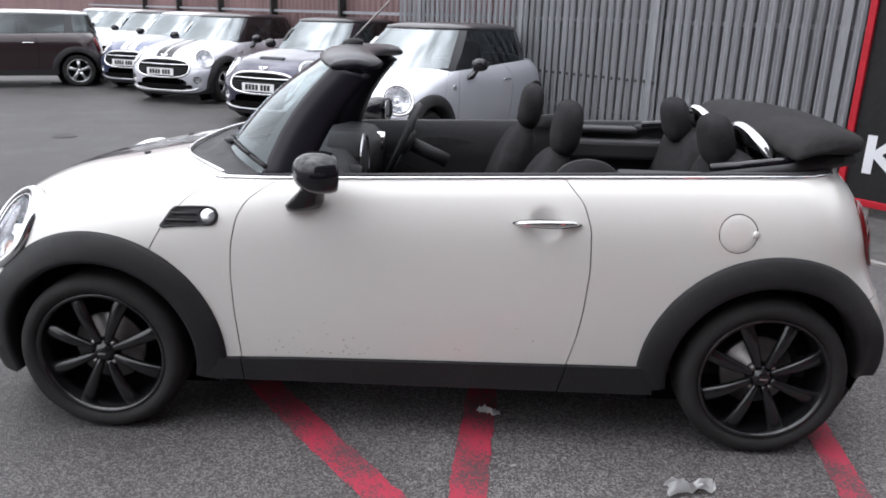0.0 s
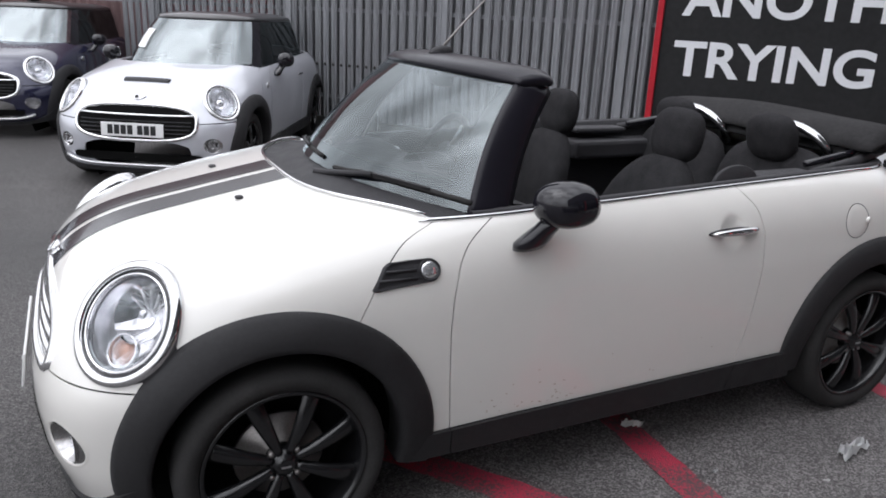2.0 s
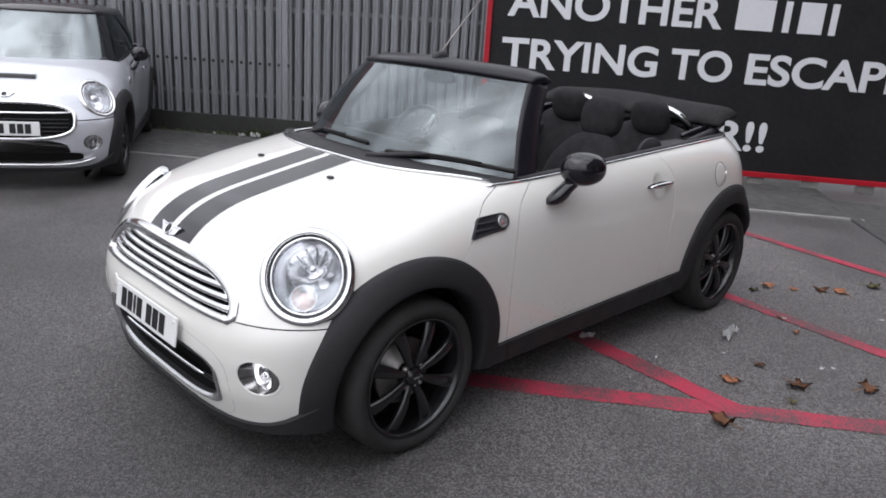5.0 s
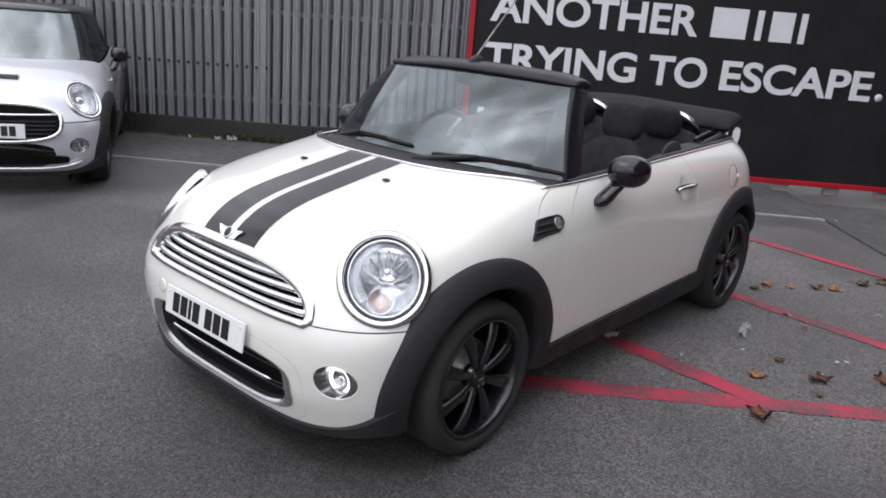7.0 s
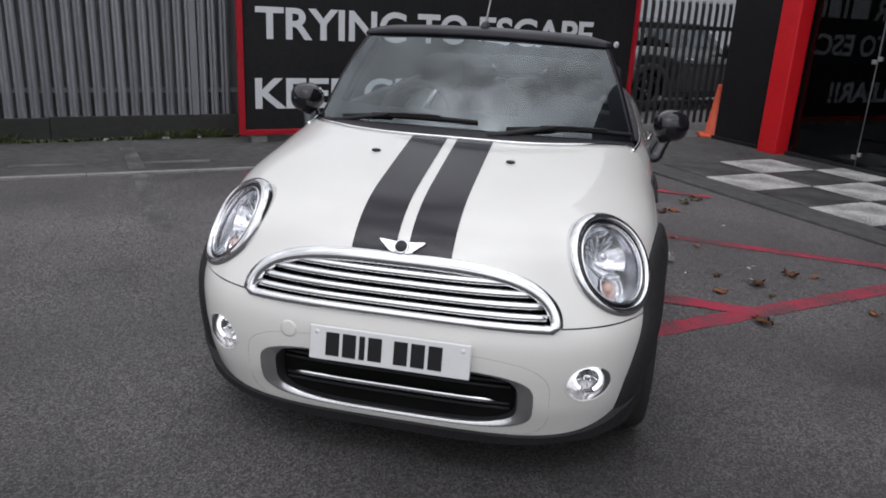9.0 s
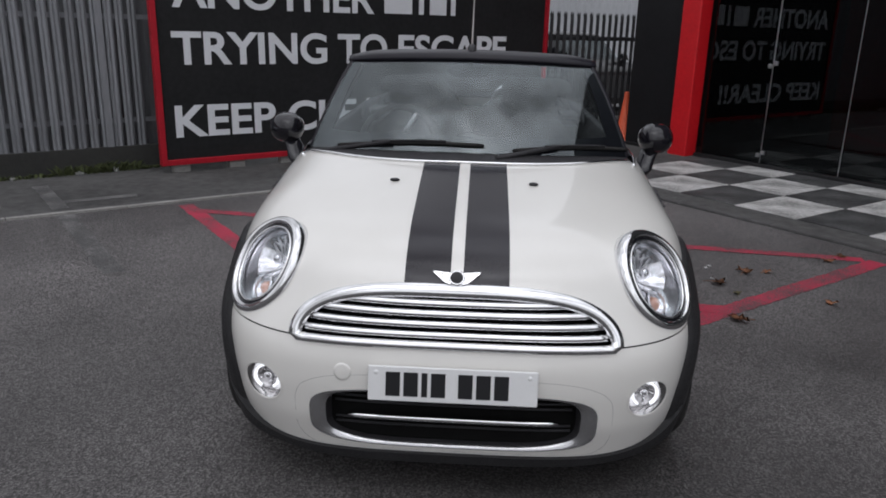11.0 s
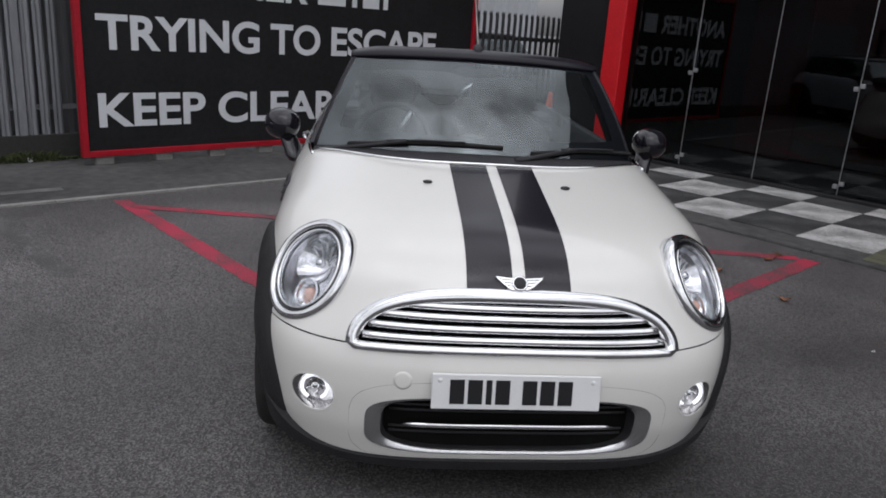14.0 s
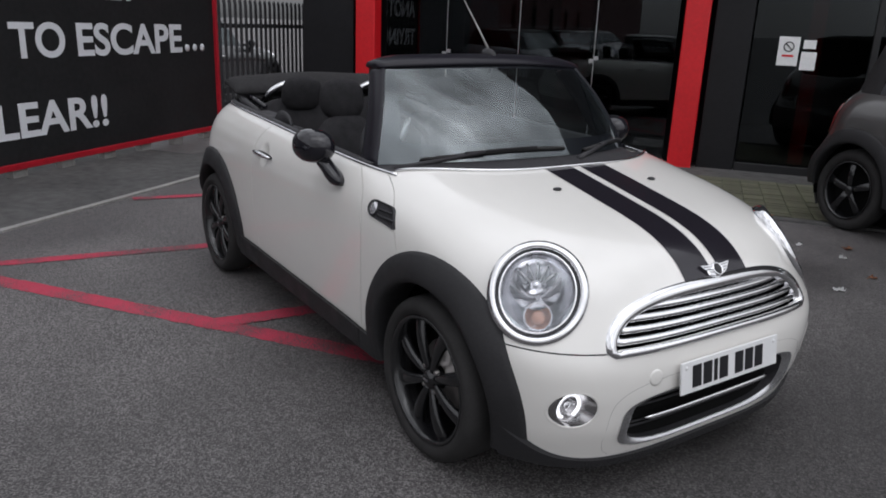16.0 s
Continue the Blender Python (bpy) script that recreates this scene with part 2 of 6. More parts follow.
M_SCREEN = glass_mat("windscreen glass", (0.60, 0.67, 0.67), 0.0, 0.11, 0.9)
M_CARGLASS = glass_mat("parked car windscreen", (0.50, 0.55, 0.56), 0.0, 0.24, 0.6)
M_TINT = glass_mat("tinted side glass", (0.22, 0.24, 0.24), 0.0, 0.08)
M_SHOPGLASS = glass_mat("shop glass", (0.24, 0.24, 0.25), 0.0, 0.042)
M_SIGN = mat("black sign panel", (0.020, 0.020, 0.021), 0.5, spec=0.15, vary=0.25, scale=2, bump=0.05, bscale=40)
M_SIGNWHITE = mat("white sign vinyl", (0.72, 0.73, 0.76), 0.45, vary=0.05, scale=4)
M_REDMETAL = mat("red painted metal", (0.62, 0.012, 0.018), 0.38, vary=0.12, scale=3)
M_SIGNRED = mat("dull red sign frame", (0.40, 0.010, 0.022), 0.5, vary=0.2, scale=3, spec=0.3)
M_BLACKMETAL = mat("black cladding", (0.012, 0.012, 0.0135), 0.5, vary=0.2, scale=2, spec=0.25)
M_DARKGLASSFRAME = mat("black door frame", (0.014, 0.014, 0.015), 0.4, vary=0.2)
M_GALV = mat("galvanised steel", (0.225, 0.23, 0.245), 0.6, 0.2, vary=0.22, scale=5, per=0.16, bump=0.12, bscale=30, stretch=(1, 1, 0.15))
M_BACKSHEET = mat("grey corrugated sheet", (0.15, 0.152, 0.16), 0.6, 0.2, vary=0.25, scale=1.2, stretch=(1, 1, 0.2))
M_REDSHEET = mat("faded red sheet", (0.26, 0.155, 0.165), 0.7, vary=0.2, scale=1.5, stretch=(1, 1, 0.2))
M_DARKFENCE = mat("black palisade", (0.03, 0.03, 0.033), 0.6, 0.3, vary=0.25, scale=6)
M_WALLFAR = mat("pale cladding", (0.42, 0.43, 0.45), 0.6, vary=0.08, scale=0.6)
M_BROWN = mat("brown cladding", (0.19, 0.12, 0.12), 0.8, vary=0.2, scale=0.8, stretch=(1, 1, 0.3))
M_GRAVELBOARD = mat("mossy gravel board", (0.042, 0.042, 0.04), 0.9, vary=0.35, scale=2, bump=0.5, bscale=40, second=(0.04, 0.04, 0.036))
M_LEAF = mat("dry brown leaf", (0.36, 0.16, 0.08), 0.75, vary=0.4, scale=40, per=0.45, bump=0.4, bscale=150)
M_LEAFG = mat("faded green leaf", (0.17, 0.15, 0.07), 0.75, vary=0.4, scale=40, bump=0.4, bscale=150)
M_WEED = mat("weed green", (0.07, 0.085, 0.03), 0.8, vary=0.5, scale=20)
M_PAPER = mat("crumpled white paper", (0.8, 0.8, 0.8), 0.7, vary=0.1, scale=40, bump=0.3, bscale=80)
M_CONE = mat("faded orange cone", (0.62, 0.09, 0.03), 0.55, vary=0.2, scale=8)
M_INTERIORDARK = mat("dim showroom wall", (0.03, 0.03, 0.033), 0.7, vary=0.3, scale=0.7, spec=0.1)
M_IRON = mat("cast iron", (0.05, 0.048, 0.046), 0.6, 0.6, vary=0.3, scale=30)


# ---- mesh helpers ----
def thing(name, label, category, m=None, group="", kind=""):
    """An Empty at the base of a thing, that carries its tags."""
    e = new(name)
    e.empty_display_size = 0.1
    if m is not None:
        e.matrix_world = m
    return tagged(e, label, category, group, kind)


def part(name, bm, material, parent=None, label="", smooth=True, m=None):
    """Links a bmesh as one mesh object under a thing or a part."""
    me = bpy.data.meshes.new(name)
    bm.normal_update()
    bm.to_mesh(me)
    bm.free()
    if smooth:
        me.shade_smooth()
    me.materials.append(material)
    ob = new(name, me)
    if parent:
        ob.parent = parent
    if m is not None:
        ob.matrix_local = m
    return tagged(ob, label)


def soft(ob, width=0.004, angle=35, segments=2):
    """Rounded edges."""
    b = ob.modifiers.new("bevel", "BEVEL")
    b.width, b.segments, b.limit_method, b.angle_limit = width, segments, "ANGLE", radians(angle)
    b.harden_normals = False
    return ob


def box(lo, hi, bm=None, m=None):
    bm = bm or bmesh.new()
    vs = []
    for x in (lo[0], hi[0]):
        for y in (lo[1], hi[1]):
            for z in (lo[2], hi[2]):
                p = Vector((x, y, z))
                vs.append(bm.verts.new(m @ p if m is not None else p))
    for f in ((0, 1, 3, 2), (4, 6, 7, 5), (0, 4, 5, 1), (2, 3, 7, 6), (0, 2, 6, 4), (1, 5, 7, 3)):
        bm.faces.new([vs[i] for i in f])
    return bm


def loft(rings, bm=None, ring_closed=True, caps=True, ends_closed=False):
    """A skin through rings of points of equal count."""
    bm = bm or bmesh.new()
    vs = [[bm.verts.new(Vector(p)) for p in r] for r in rings]
    n = len(vs[0])
    pairs = list(zip(vs[:-1], vs[1:]))
    if ends_closed:
        pairs.append((vs[-1], vs[0]))
    for a, b in pairs:
        for i in range(n if ring_closed else n - 1):
            j = (i + 1) % n
            bm.faces.new((a[i], a[j], b[j], b[i]))
    if caps and ring_closed and not ends_closed:
        bm.faces.new(vs[0][::-1])
        bm.faces.new(vs[-1])
    bmesh.ops.recalc_face_normals(bm, faces=bm.faces)
    return bm


def tube(path, radius, n=10, flat=1.0, closed=False, bm=None, up=(0, 0, 1)):
    """A round or flattened tube along points; radius is a number or one for each point."""
    path = [Vector(p) for p in path]
    rings, k = [], len(path)
    for i, p in enumerate(path):
        a = path[(i - 1) % k] if closed or i else p
        b = path[(i + 1) % k] if closed or i < k - 1 else p
        t = (b - a).normalized()
        u = Vector(up)
        s = t.cross(u)
        s = s.normalized() if s.length > 1e-4 else t.orthogonal().normalized()
        v = s.cross(t)
        r = radius[i] if isinstance(radius, (list, tuple)) else radius
        rings.append([p + r * (math.cos(q) * s + flat * math.sin(q) * v) for q in (2 * math.pi * j / n for j in range(n))])
    return loft(rings, bm, caps=not closed, ends_closed=closed)


def lathe(profile, n=48, axis="y", bm=None):
    """A turned body from (radius, along) pairs, round the y or z axis."""
    rings = []
    for r, a in profile:
        ring = []
        for j in range(n):
            q = 2 * math.pi * j / n
            c, s = r * math.cos(q), r * math.sin(q)
            ring.append((c, a, s) if axis == "y" else (c, s, a))
        rings.append(ring)
    return loft(rings, bm, caps=False)


def blob(c, r, power=2.0, n=24, k=14, m=None, bm=None):
    """A closed rounded block: a superellipsoid."""
    bm = bm or bmesh.new()
    sp = lambda v, e: math.copysign(abs(v) ** e, v)
    e = 2.0 / power
    rings = []
    for i in range(1, k):
        a = -math.pi / 2 + math.pi * i / k
        rings.append([(r[0] * sp(math.cos(a), e) * sp(math.cos(q), e), r[1] * sp(math.cos(a), e) * sp(math.sin(q), e), r[2] * sp(math.sin(a), e)) for q in (2 * math.pi * j / n for j in range(n))])
    m = Matrix.Translation(c) @ (m if m is not None else Matrix())
    rings = [[m @ Vector(p) for p in ring] for ring in rings]
    loft(rings, bm, caps=False)
    lo, hi = bm.verts.new(m @ Vector((0, 0, -r[2]))), bm.verts.new(m @ Vector((0, 0, r[2])))
    bm.verts.ensure_lookup_table()
    base = len(bm.verts) - 2 - n * (k - 1)
    for j in range(n):
        bm.faces.new((bm.verts[base + (j + 1) % n], bm.verts[base + j], lo))
        t = base + n * (k - 2)
        bm.faces.new((bm.verts[t + j], bm.verts[t + (j + 1) % n], hi))
    bmesh.ops.recalc_face_normals(bm, faces=bm.faces)
    return bm


def strip(points, width, z, parent, name, material, label=""):
    """Painted line on the ground through points, with slightly ragged edges."""
    rnd = random.Random(len(points) * 7 + int(abs(points[0][0]) * 100))
    a, b = Vector(points[0]), Vector(points[1])
    d = (b - a).normalized()
    s = Vector((-d.y, d.x)) * width / 2
    k = max(2, int((b - a).length / 0.05))
    bm = bmesh.new()
    rows = []
    for i in range(k + 1):
        p = a.lerp(b, i / k)
        e, f = 1 + rnd.uniform(-0.1, 0.1), 1 + rnd.uniform(-0.1, 0.1)
        rows.append((bm.verts.new((*(p + s * e), z)), bm.verts.new((*(p - s * f), z))))
    for (p, q), (r, t) in zip(rows[:-1], rows[1:]):
        bm.faces.new((p, q, t, r))
    return part(name, bm, material, parent, label, smooth=False)


def glyphs(text, size, material, name, parent, m, depth=0.003, width=None):
    """Raised lettering in the built-in font."""
    cu = bpy.data.curves.new(name, "FONT")
    cu.body, cu.size, cu.extrude, cu.offset = text, size, depth, 0.024 * size
    ob = bpy.data.objects.new(name, cu)
    scene.collection.objects.link(ob)
    dg = bpy.context.evaluated_depsgraph_get()
    me = bpy.data.meshes.new_from_object(ob.evaluated_get(dg))
    bpy.data.objects.remove(ob)
    me.materials.clear()
    me.materials.append(material)
    co = np.array([v.co for v in me.vertices])
    if width:
        f = width / (co[:, 0].max() - co[:, 0].min())
        x0 = co[:, 0].min()
        for v in me.vertices:
            v.co.x = (v.co.x - x0) * f
    out = new(name, me)
    out.parent = parent
    out.matrix_local = m
    return out


def curve_fn(pts, soften=0.0):
    """A smoothed curve through (x, y) pairs."""
    xs, ys = np.array(pts, float).T
    if not soften:
        return lambda x: np.interp(x, xs, ys)
    dx = np.linspace(xs[0] - 6 * soften, xs[-1] + 6 * soften, 1200)
    dy = np.interp(dx, xs, ys)
    step = dx[1] - dx[0]
    k = int(3 * soften / step) + 1
    ker = np.exp(-0.5 * (np.arange(-k, k + 1) * step / soften) ** 2)
    dy = np.convolve(np.pad(dy, k, mode="edge"), ker / ker.sum(), mode="valid")
    return lambda x: np.interp(x, dx, dy)

# ---- structure: ground, markings, fence, sign board, showroom ----
SIGN_P, SIGN_D = Vector((3.575, 3.085)), Vector((0.631, -0.776)).normalized()
FENCE_P, FENCE_D = Vector((3.84, 3.56)), Vector((-0.645, 0.764)).normalized()
FACE_P, FACE_D = Vector((5.98, -2.70)), Vector((-0.788, -0.615)).normalized()


def along(p, d, z=0.0):
    """A frame at p: x runs along d, y to its left, z up."""
    return Matrix(((d.x, -d.y, 0, p.x), (d.y, d.x, 0, p.y), (0, 0, 1, z), (0, 0, 0, 1)))


def build_ground():
    bm = bmesh.new()
    vs = [bm.verts.new(p) for p in ((-400, -400, 0), (400, -400, 0), (400, 400, 0), (-400, 400, 0))]
    bm.faces.new(vs)
    tagged(part("ground", bm, M_ASPHALT, smooth=False), "worn grey tarmac of a car sales forecourt", "ground", kind="structure")
    # concrete apron along the fence, a little proud of the tarmac
    a, d = Vector((1.07, 4.20)), Vector((0.607, -0.795)).normalized()
    n = Vector((-d.y, d.x))
    n = n if n.dot(Vector((1, 1))) > 0 else -n
    bm = bmesh.new()
    p, q = a - d * 22, a + d * 6.1
    quad = [p, q, q + n * 3.2, p + n * 3.2]
    lo = [bm.verts.new((*v, -0.02)) for v in quad]
    hi = [bm.verts.new((*v, 0.012)) for v in quad]
    bm.faces.new(hi)
    for i in range(4):
        bm.faces.new((lo[i], lo[(i + 1) % 4], hi[(i + 1) % 4], hi[i]))
    tagged(part("pavement", bm, M_CONCRETE, smooth=False), "stained concrete apron in front of a steel fence", "pavement", kind="structure")
    # edging stones along the apron
    k = thing("edging", "row of pale worn concrete edging stones", "kerb", kind="structure")
    proto = None
    for i in range(29):
        m = along(a - d * 20 + d * (0.9 * i), d)
        if proto is None:
            proto = part("edging_stone", box((0.004, -0.028, -0.05), (0.896, 0.028, 0.018)), M_KERB, k, m=m, smooth=False)
        else:
            o = new("edging_stone", proto.data)
            o.parent, o.matrix_local = k, m


def build_markings():
    box_paint = thing("hatched_box", "worn red keep-clear hatching painted on the tarmac", "road marking", kind="structure")
    c1, c2, c3 = (2.21, 2.48), (-1.10, 0.045), (1.25, -2.92)
    lines = [(c1, c2, 0.13), (c2, c3, 0.13), ((2.02, 2.30), (1.30, -2.84), 0.11), ((0.40, 1.20), (0.15, -1.52), 0.13), ((3.46, 0.92), (3.0, -1.62), 0.10)]
    for i, (p, q, w) in enumerate(lines):
        strip((p, q), w, 0.0025 + 0.0008 * i, box_paint, "painted_line", M_REDPAINT)
    bay = thing("bay_line", "faint worn-out white bay line on tarmac", "road marking", kind="structure")
    for p, q, w, z in (((1.74, 3.30), (0.36, 2.22), 0.13, 0.0035), ((2.68, 4.06), (1.86, 3.40), 0.13, 0.0148), ((1.48, 4.40), (1.84, 3.90), 0.10, 0.0152), ((2.10, 3.52), (2.46, 3.03), 0.11, 0.0156)):
        strip((p, q), w, z, bay, "painted_line", M_FAINT)
    # manhole cover
    bm = lathe([(0.0, 0.006), (0.105, 0.006), (0.108, 0.003), (0.114, 0.003), (0.117, 0.009), (0.14, 0.009), (0.144, 0.0)], 40, "z")
    cover = part("manhole_cover", bm, M_IRON, m=pose(-4.8, 5.72, 0.0))
    tagged(cover, "round cast iron manhole cover set in the tarmac", "manhole cover", kind="structure")


def build_checker():
    """Painted paving squares in front of the showroom, with a low kerb."""
    o, e = Vector((2.46, -2.82)), Vector((0.79, 0.613)).normalized()
    nrm = Vector((e.y, -e.x))
    pave = thing("checkered_paving", "black and white chequered paving slabs before a showroom", "pavement", kind="structure")
    bm = bmesh.new()
    m = Matrix(((e.x, nrm.x, 0, o.x), (e.y, nrm.y, 0, o.y), (0, 0, 1, 0), (0, 0, 0, 1)))
    box((-6.6, -0.32, -0.05), (4.0, 3.6, 0.006), bm, m)
    part("bed", bm, M_CONCRETE, pave, smooth=False)
    size, deep = 0.62, 0.80
    for i in range(-2, 4):
        for j in range(0, 3):
            white = (i + j) % 2 == 0
            rnd = random.Random(i * 31 + j)
            bm = bmesh.new()
            s, g = size - 0.006, deep - 0.006
            quad = [(0, 0), (s, 0), (s, g), (0, g)]
            hi = [bm.verts.new((x + rnd.uniform(-0.004, 0.004), y + rnd.uniform(-0.004, 0.004), 0.012)) for x, y in quad]
            lo = [bm.verts.new((v.co.x, v.co.y, -0.01)) for v in hi]
            bm.faces.new(hi)
            for a in range(4):
                bm.faces.new((lo[a], lo[(a + 1) % 4], hi[(a + 1) % 4], hi[a]))
            bmesh.ops.recalc_face_normals(bm, faces=bm.faces)
            part("paving_slab", bm, M_CHECKW if white else M_CHECKB, pave, smooth=False, m=m @ Matrix.Translation((i * size, j * deep, 0)))
    kerb = thing("kerb", "low worn concrete kerb round the showroom paving", "kerb", kind="structure")
    for i in range(-7, 4):
        soft(part("kerbstone", box((i * 0.915 + 0.003, -0.43, -0.05), (i * 0.915 + 0.912, -0.33, 0.022), None, m), M_CONCRETE, kerb, smooth=False), 0.008)
    # block paving past the chequers
    blocks = thing("block_paving", "mossy brown block paving beside the showroom", "pavement", kind="structure")
    rnd = random.Random(5)
    proto = None
    for i in range(16):
        for j in range(18):
            mm = m @ Matrix.Translation((-4.68 + 0.191 * j, -0.28 + 0.108 * i, 0.008 + rnd.uniform(-0.002, 0.003)))
            if proto is None:
                proto = part("paver", box((0, 0, -0.02), (0.183, 0.1, 0.008)), M_PAVER, blocks, smooth=False, m=mm)
            else:
                p = new("paver", proto.data)
                p.parent, p.matrix_local = blocks, mm


def pale_mesh(w=0.068, h=2.0):
    """A W-section palisade pale with a three-pointed head."""
    bm = bmesh.new()
    prof = [(-w / 2, -0.004), (-w / 4, 0.012), (0, 0.002), (w / 4, 0.012), (w / 2, -0.004)]
    rows = []
    for z in (0, h * 0.5, h - 0.09, h):
        row = []
        for i, (x, y) in enumerate(prof):
            zz = z
            if z == h:
                zz = h - (0.05, 0.0, 0.05, 0.0, 0.05)[i]
                y = y - 0.012
            row.append(bm.verts.new((x, y, zz)))
        rows.append(row)
    for a, b in zip(rows[:-1], rows[1:]):
        for i in range(4):
            bm.faces.new((a[i], a[i + 1], b[i + 1], b[i]))
    return bm


def build_fence():
    """Grey palisade fence with a sheet behind it, on a concrete gravel board."""
    f = thing("palisade_fence", "grey galvanised palisade fence with corrugated sheet behind", "fence", kind="structure")
    length = 26.0
    base = along(FENCE_P + FENCE_D * length, -FENCE_D)
    side = -1.0
    proto = None
    n = 0
    for i in range(63):
        s = length - 0.02 - i * 0.118
        mm = base @ pose(s, side * 0.055, 0.24 + 0.006 * math.sin(i * 1.7), 0, 0, 180) @ pose(0, 0, 0, 0, 0.25 * math.sin(i * 2.3), 0)
        if proto is None:
            proto = part("pale", pale_mesh(0.084, 2.0), M_GALV, f, m=mm, smooth=False)
        else:
            p = new("pale", proto.data)
            p.parent, p.matrix_local = f, mm
    for z in (0.52, 1.56):
        bm = bmesh.new()
        box((0, -0.032, z - 0.024), (length + 0.5, 0.0, z - 0.018), bm, base)
        box((0, -0.008, z - 0.024), (length + 0.5, -0.002, z + 0.024), bm, base)
        part("rail", bm, M_GALV, f, smooth=False)
    # fixings show as a row of bolts on the pales
    for s in (0.35, 2.42, 4.56, 6.8, 9.2, 11.9, 14.6, 17.3, 20.0):
        s = length - s
        bm = bmesh.new()
        box((s - 0.035, -0.085, 0), (s + 0.035, -0.075, 2.25), bm, base)
        box((s - 0.006, -0.075, 0), (s + 0.006, 0.06, 2.25), bm, base)
        box((s - 0.035, 0.05, 0), (s + 0.035, 0.06, 2.25), bm, base)
        part("post", bm, M_GALV if s > length - 7.4 else M_IRON, f, smooth=False)
    k = 0
    while k * 2.2 < length:
        soft(part("gravel_board", box((k * 2.2 + 0.01, -0.09, -0.05), (k * 2.2 + 2.2, -0.03, 0.25 + 0.008 * (k % 2)), None, base), M_GRAVELBOARD, f, smooth=False), 0.006)
        k += 1
    # bolts
    pb = None
    for i in range(20, 38):
        mm = base @ pose(length - 0.02 - i * 0.118, -0.075, 0.91, 90)
        if pb is None:
            pb = part("bolt", lathe([(0.0, 0.012), (0.010, 0.010), (0.014, 0.004), (0.02, 0.0)], 8, "z"), M_IRON, f, m=mm)
        else:
            o = new("bolt", pb.data)
            o.parent, o.matrix_local = f, mm
    # corrugated sheet behind
    bm = bmesh.new()
    rows = []
    steps = 620
    for i in range(steps + 1):
        s = (length + 1.2) * i / steps
        y = 0.16 + 0.018 * (1 if (i // 2) % 2 else -1)
        p = [base @ Vector((s, y, z)) for z in (0.0, 2.9)]
        rows.append([s] + p)
    bm.free()
    for s0, s1, mt, label in ((0.0, length - 7.3, M_BROWN, "brown corrugated steel sheet"), (length - 7.3, length - 4.9, M_REDSHEET, "faded red corrugated sheet"), (length - 4.9, 99.0, M_BACKSHEET, "grey corrugated steel sheet")):
        bm = bmesh.new()
        vs = [[bm.verts.new(q) for q in r[1:]] for r in rows if s0 - 0.05 <= r[0] <= s1]
        for a, b in zip(vs[:-1], vs[1:]):
            bm.faces.new((a[0], b[0], b[1], a[1]))
        tagged(part("backing_sheet", bm, mt, f, smooth=False), label)
    # brown building beyond the parked row
    bm = bmesh.new()
    base2 = along(FENCE_P + Vector((2.2, 2.0)), FENCE_D)
    steps = 520
    rows = []
    for i in range(steps + 1):
        s = 2.0 + 90 * i / steps
        y = -2.4 - 0.03 * (1 if (i // 2) % 2 else -1)
        rows.append([bm.verts.new(base2 @ Vector((s, y - 0.5, z))) for z in (0, 5.5)])
    for a, b in zip(rows[:-1], rows[1:]):
        bm.faces.new((a[0], b[0], b[1], a[1]))
    tagged(part("wall_brown", bm, M_BROWN, smooth=False), "long brown clad wall behind the fence", "wall", kind="structure")


def build_sign():
    """Large black board with a red frame and white lettering."""
    m = along(SIGN_P, SIGN_D)
    board = thing("sign_board", "large black board in a red frame with white capitals", "sign", m)
    x0, x1, z0, z1, t = -0.175, 5.14, 0.09, 2.40, 0.058
    soft(part("panel", box((x0 + t * 0.9, -0.0, z0 + 0.03), (x1 - t * 0.9, 0.04, z1 - 0.03)), M_SIGN, board, smooth=False), 0.002)
    for lo, hi in (((x0, -0.035, z0), (x0 + t, 0.05, z1)), ((x1 - t, -0.035, z0), (x1, 0.05, z1)), ((x0 + t, -0.032, z0), (x1 - t, 0.05, z0 + t)), ((x0 + t, -0.032, z1 - t), (x1 - t, 0.05, z1))):
        soft(part("frame_rail", box(lo, hi), M_SIGNRED, board, smooth=False), 0.006)
    # short blocks carry the board clear of the ground
    for i in range(9):
        soft(part("foot_block", box((x0 + 0.12 + 0.6 * i, 0.0, 0.0), (x0 + 0.30 + 0.6 * i, 0.09, z0 + 0.004)), M_KERB, board, smooth=False), 0.01)
    cap = 0.32 / 0.716

    def line(text, x, z, width):
        glyphs(text, cap, M_SIGNWHITE, "lettering", board, pose(x, -0.004, z, 90), 0.002, width)

    line("ANOTHER", 0.05, 1.672, 2.32)
    # the maker's name as plain bars
    for a, b in ((2.51, 2.90), (3.00, 3.07), (3.16, 3.41), (3.48, 3.55)):
        part("bar", box((a, -0.006, 1.672), (b, -0.002, 1.992)), M_SIGNWHITE, board, smooth=False)
    line("TRYING", 0.02, 1.116, 1.73)
    line("TO", 1.89, 1.116, 0.66)
    line("ESCAPE", 2.71, 1.116, 1.70)
    for i in range(3):
        part("dot", lathe([(0.0, -0.006), (0.042, -0.006), (0.042, 0.0)], 20, "y"), M_SIGNWHITE, board, m=pose(4.51 + 0.155 * i, 0, 1.158))
    line("KEEP", 0.0, 0.383, 1.10)
    line("CLEAR!!", 1.25, 0.383, 1.80)


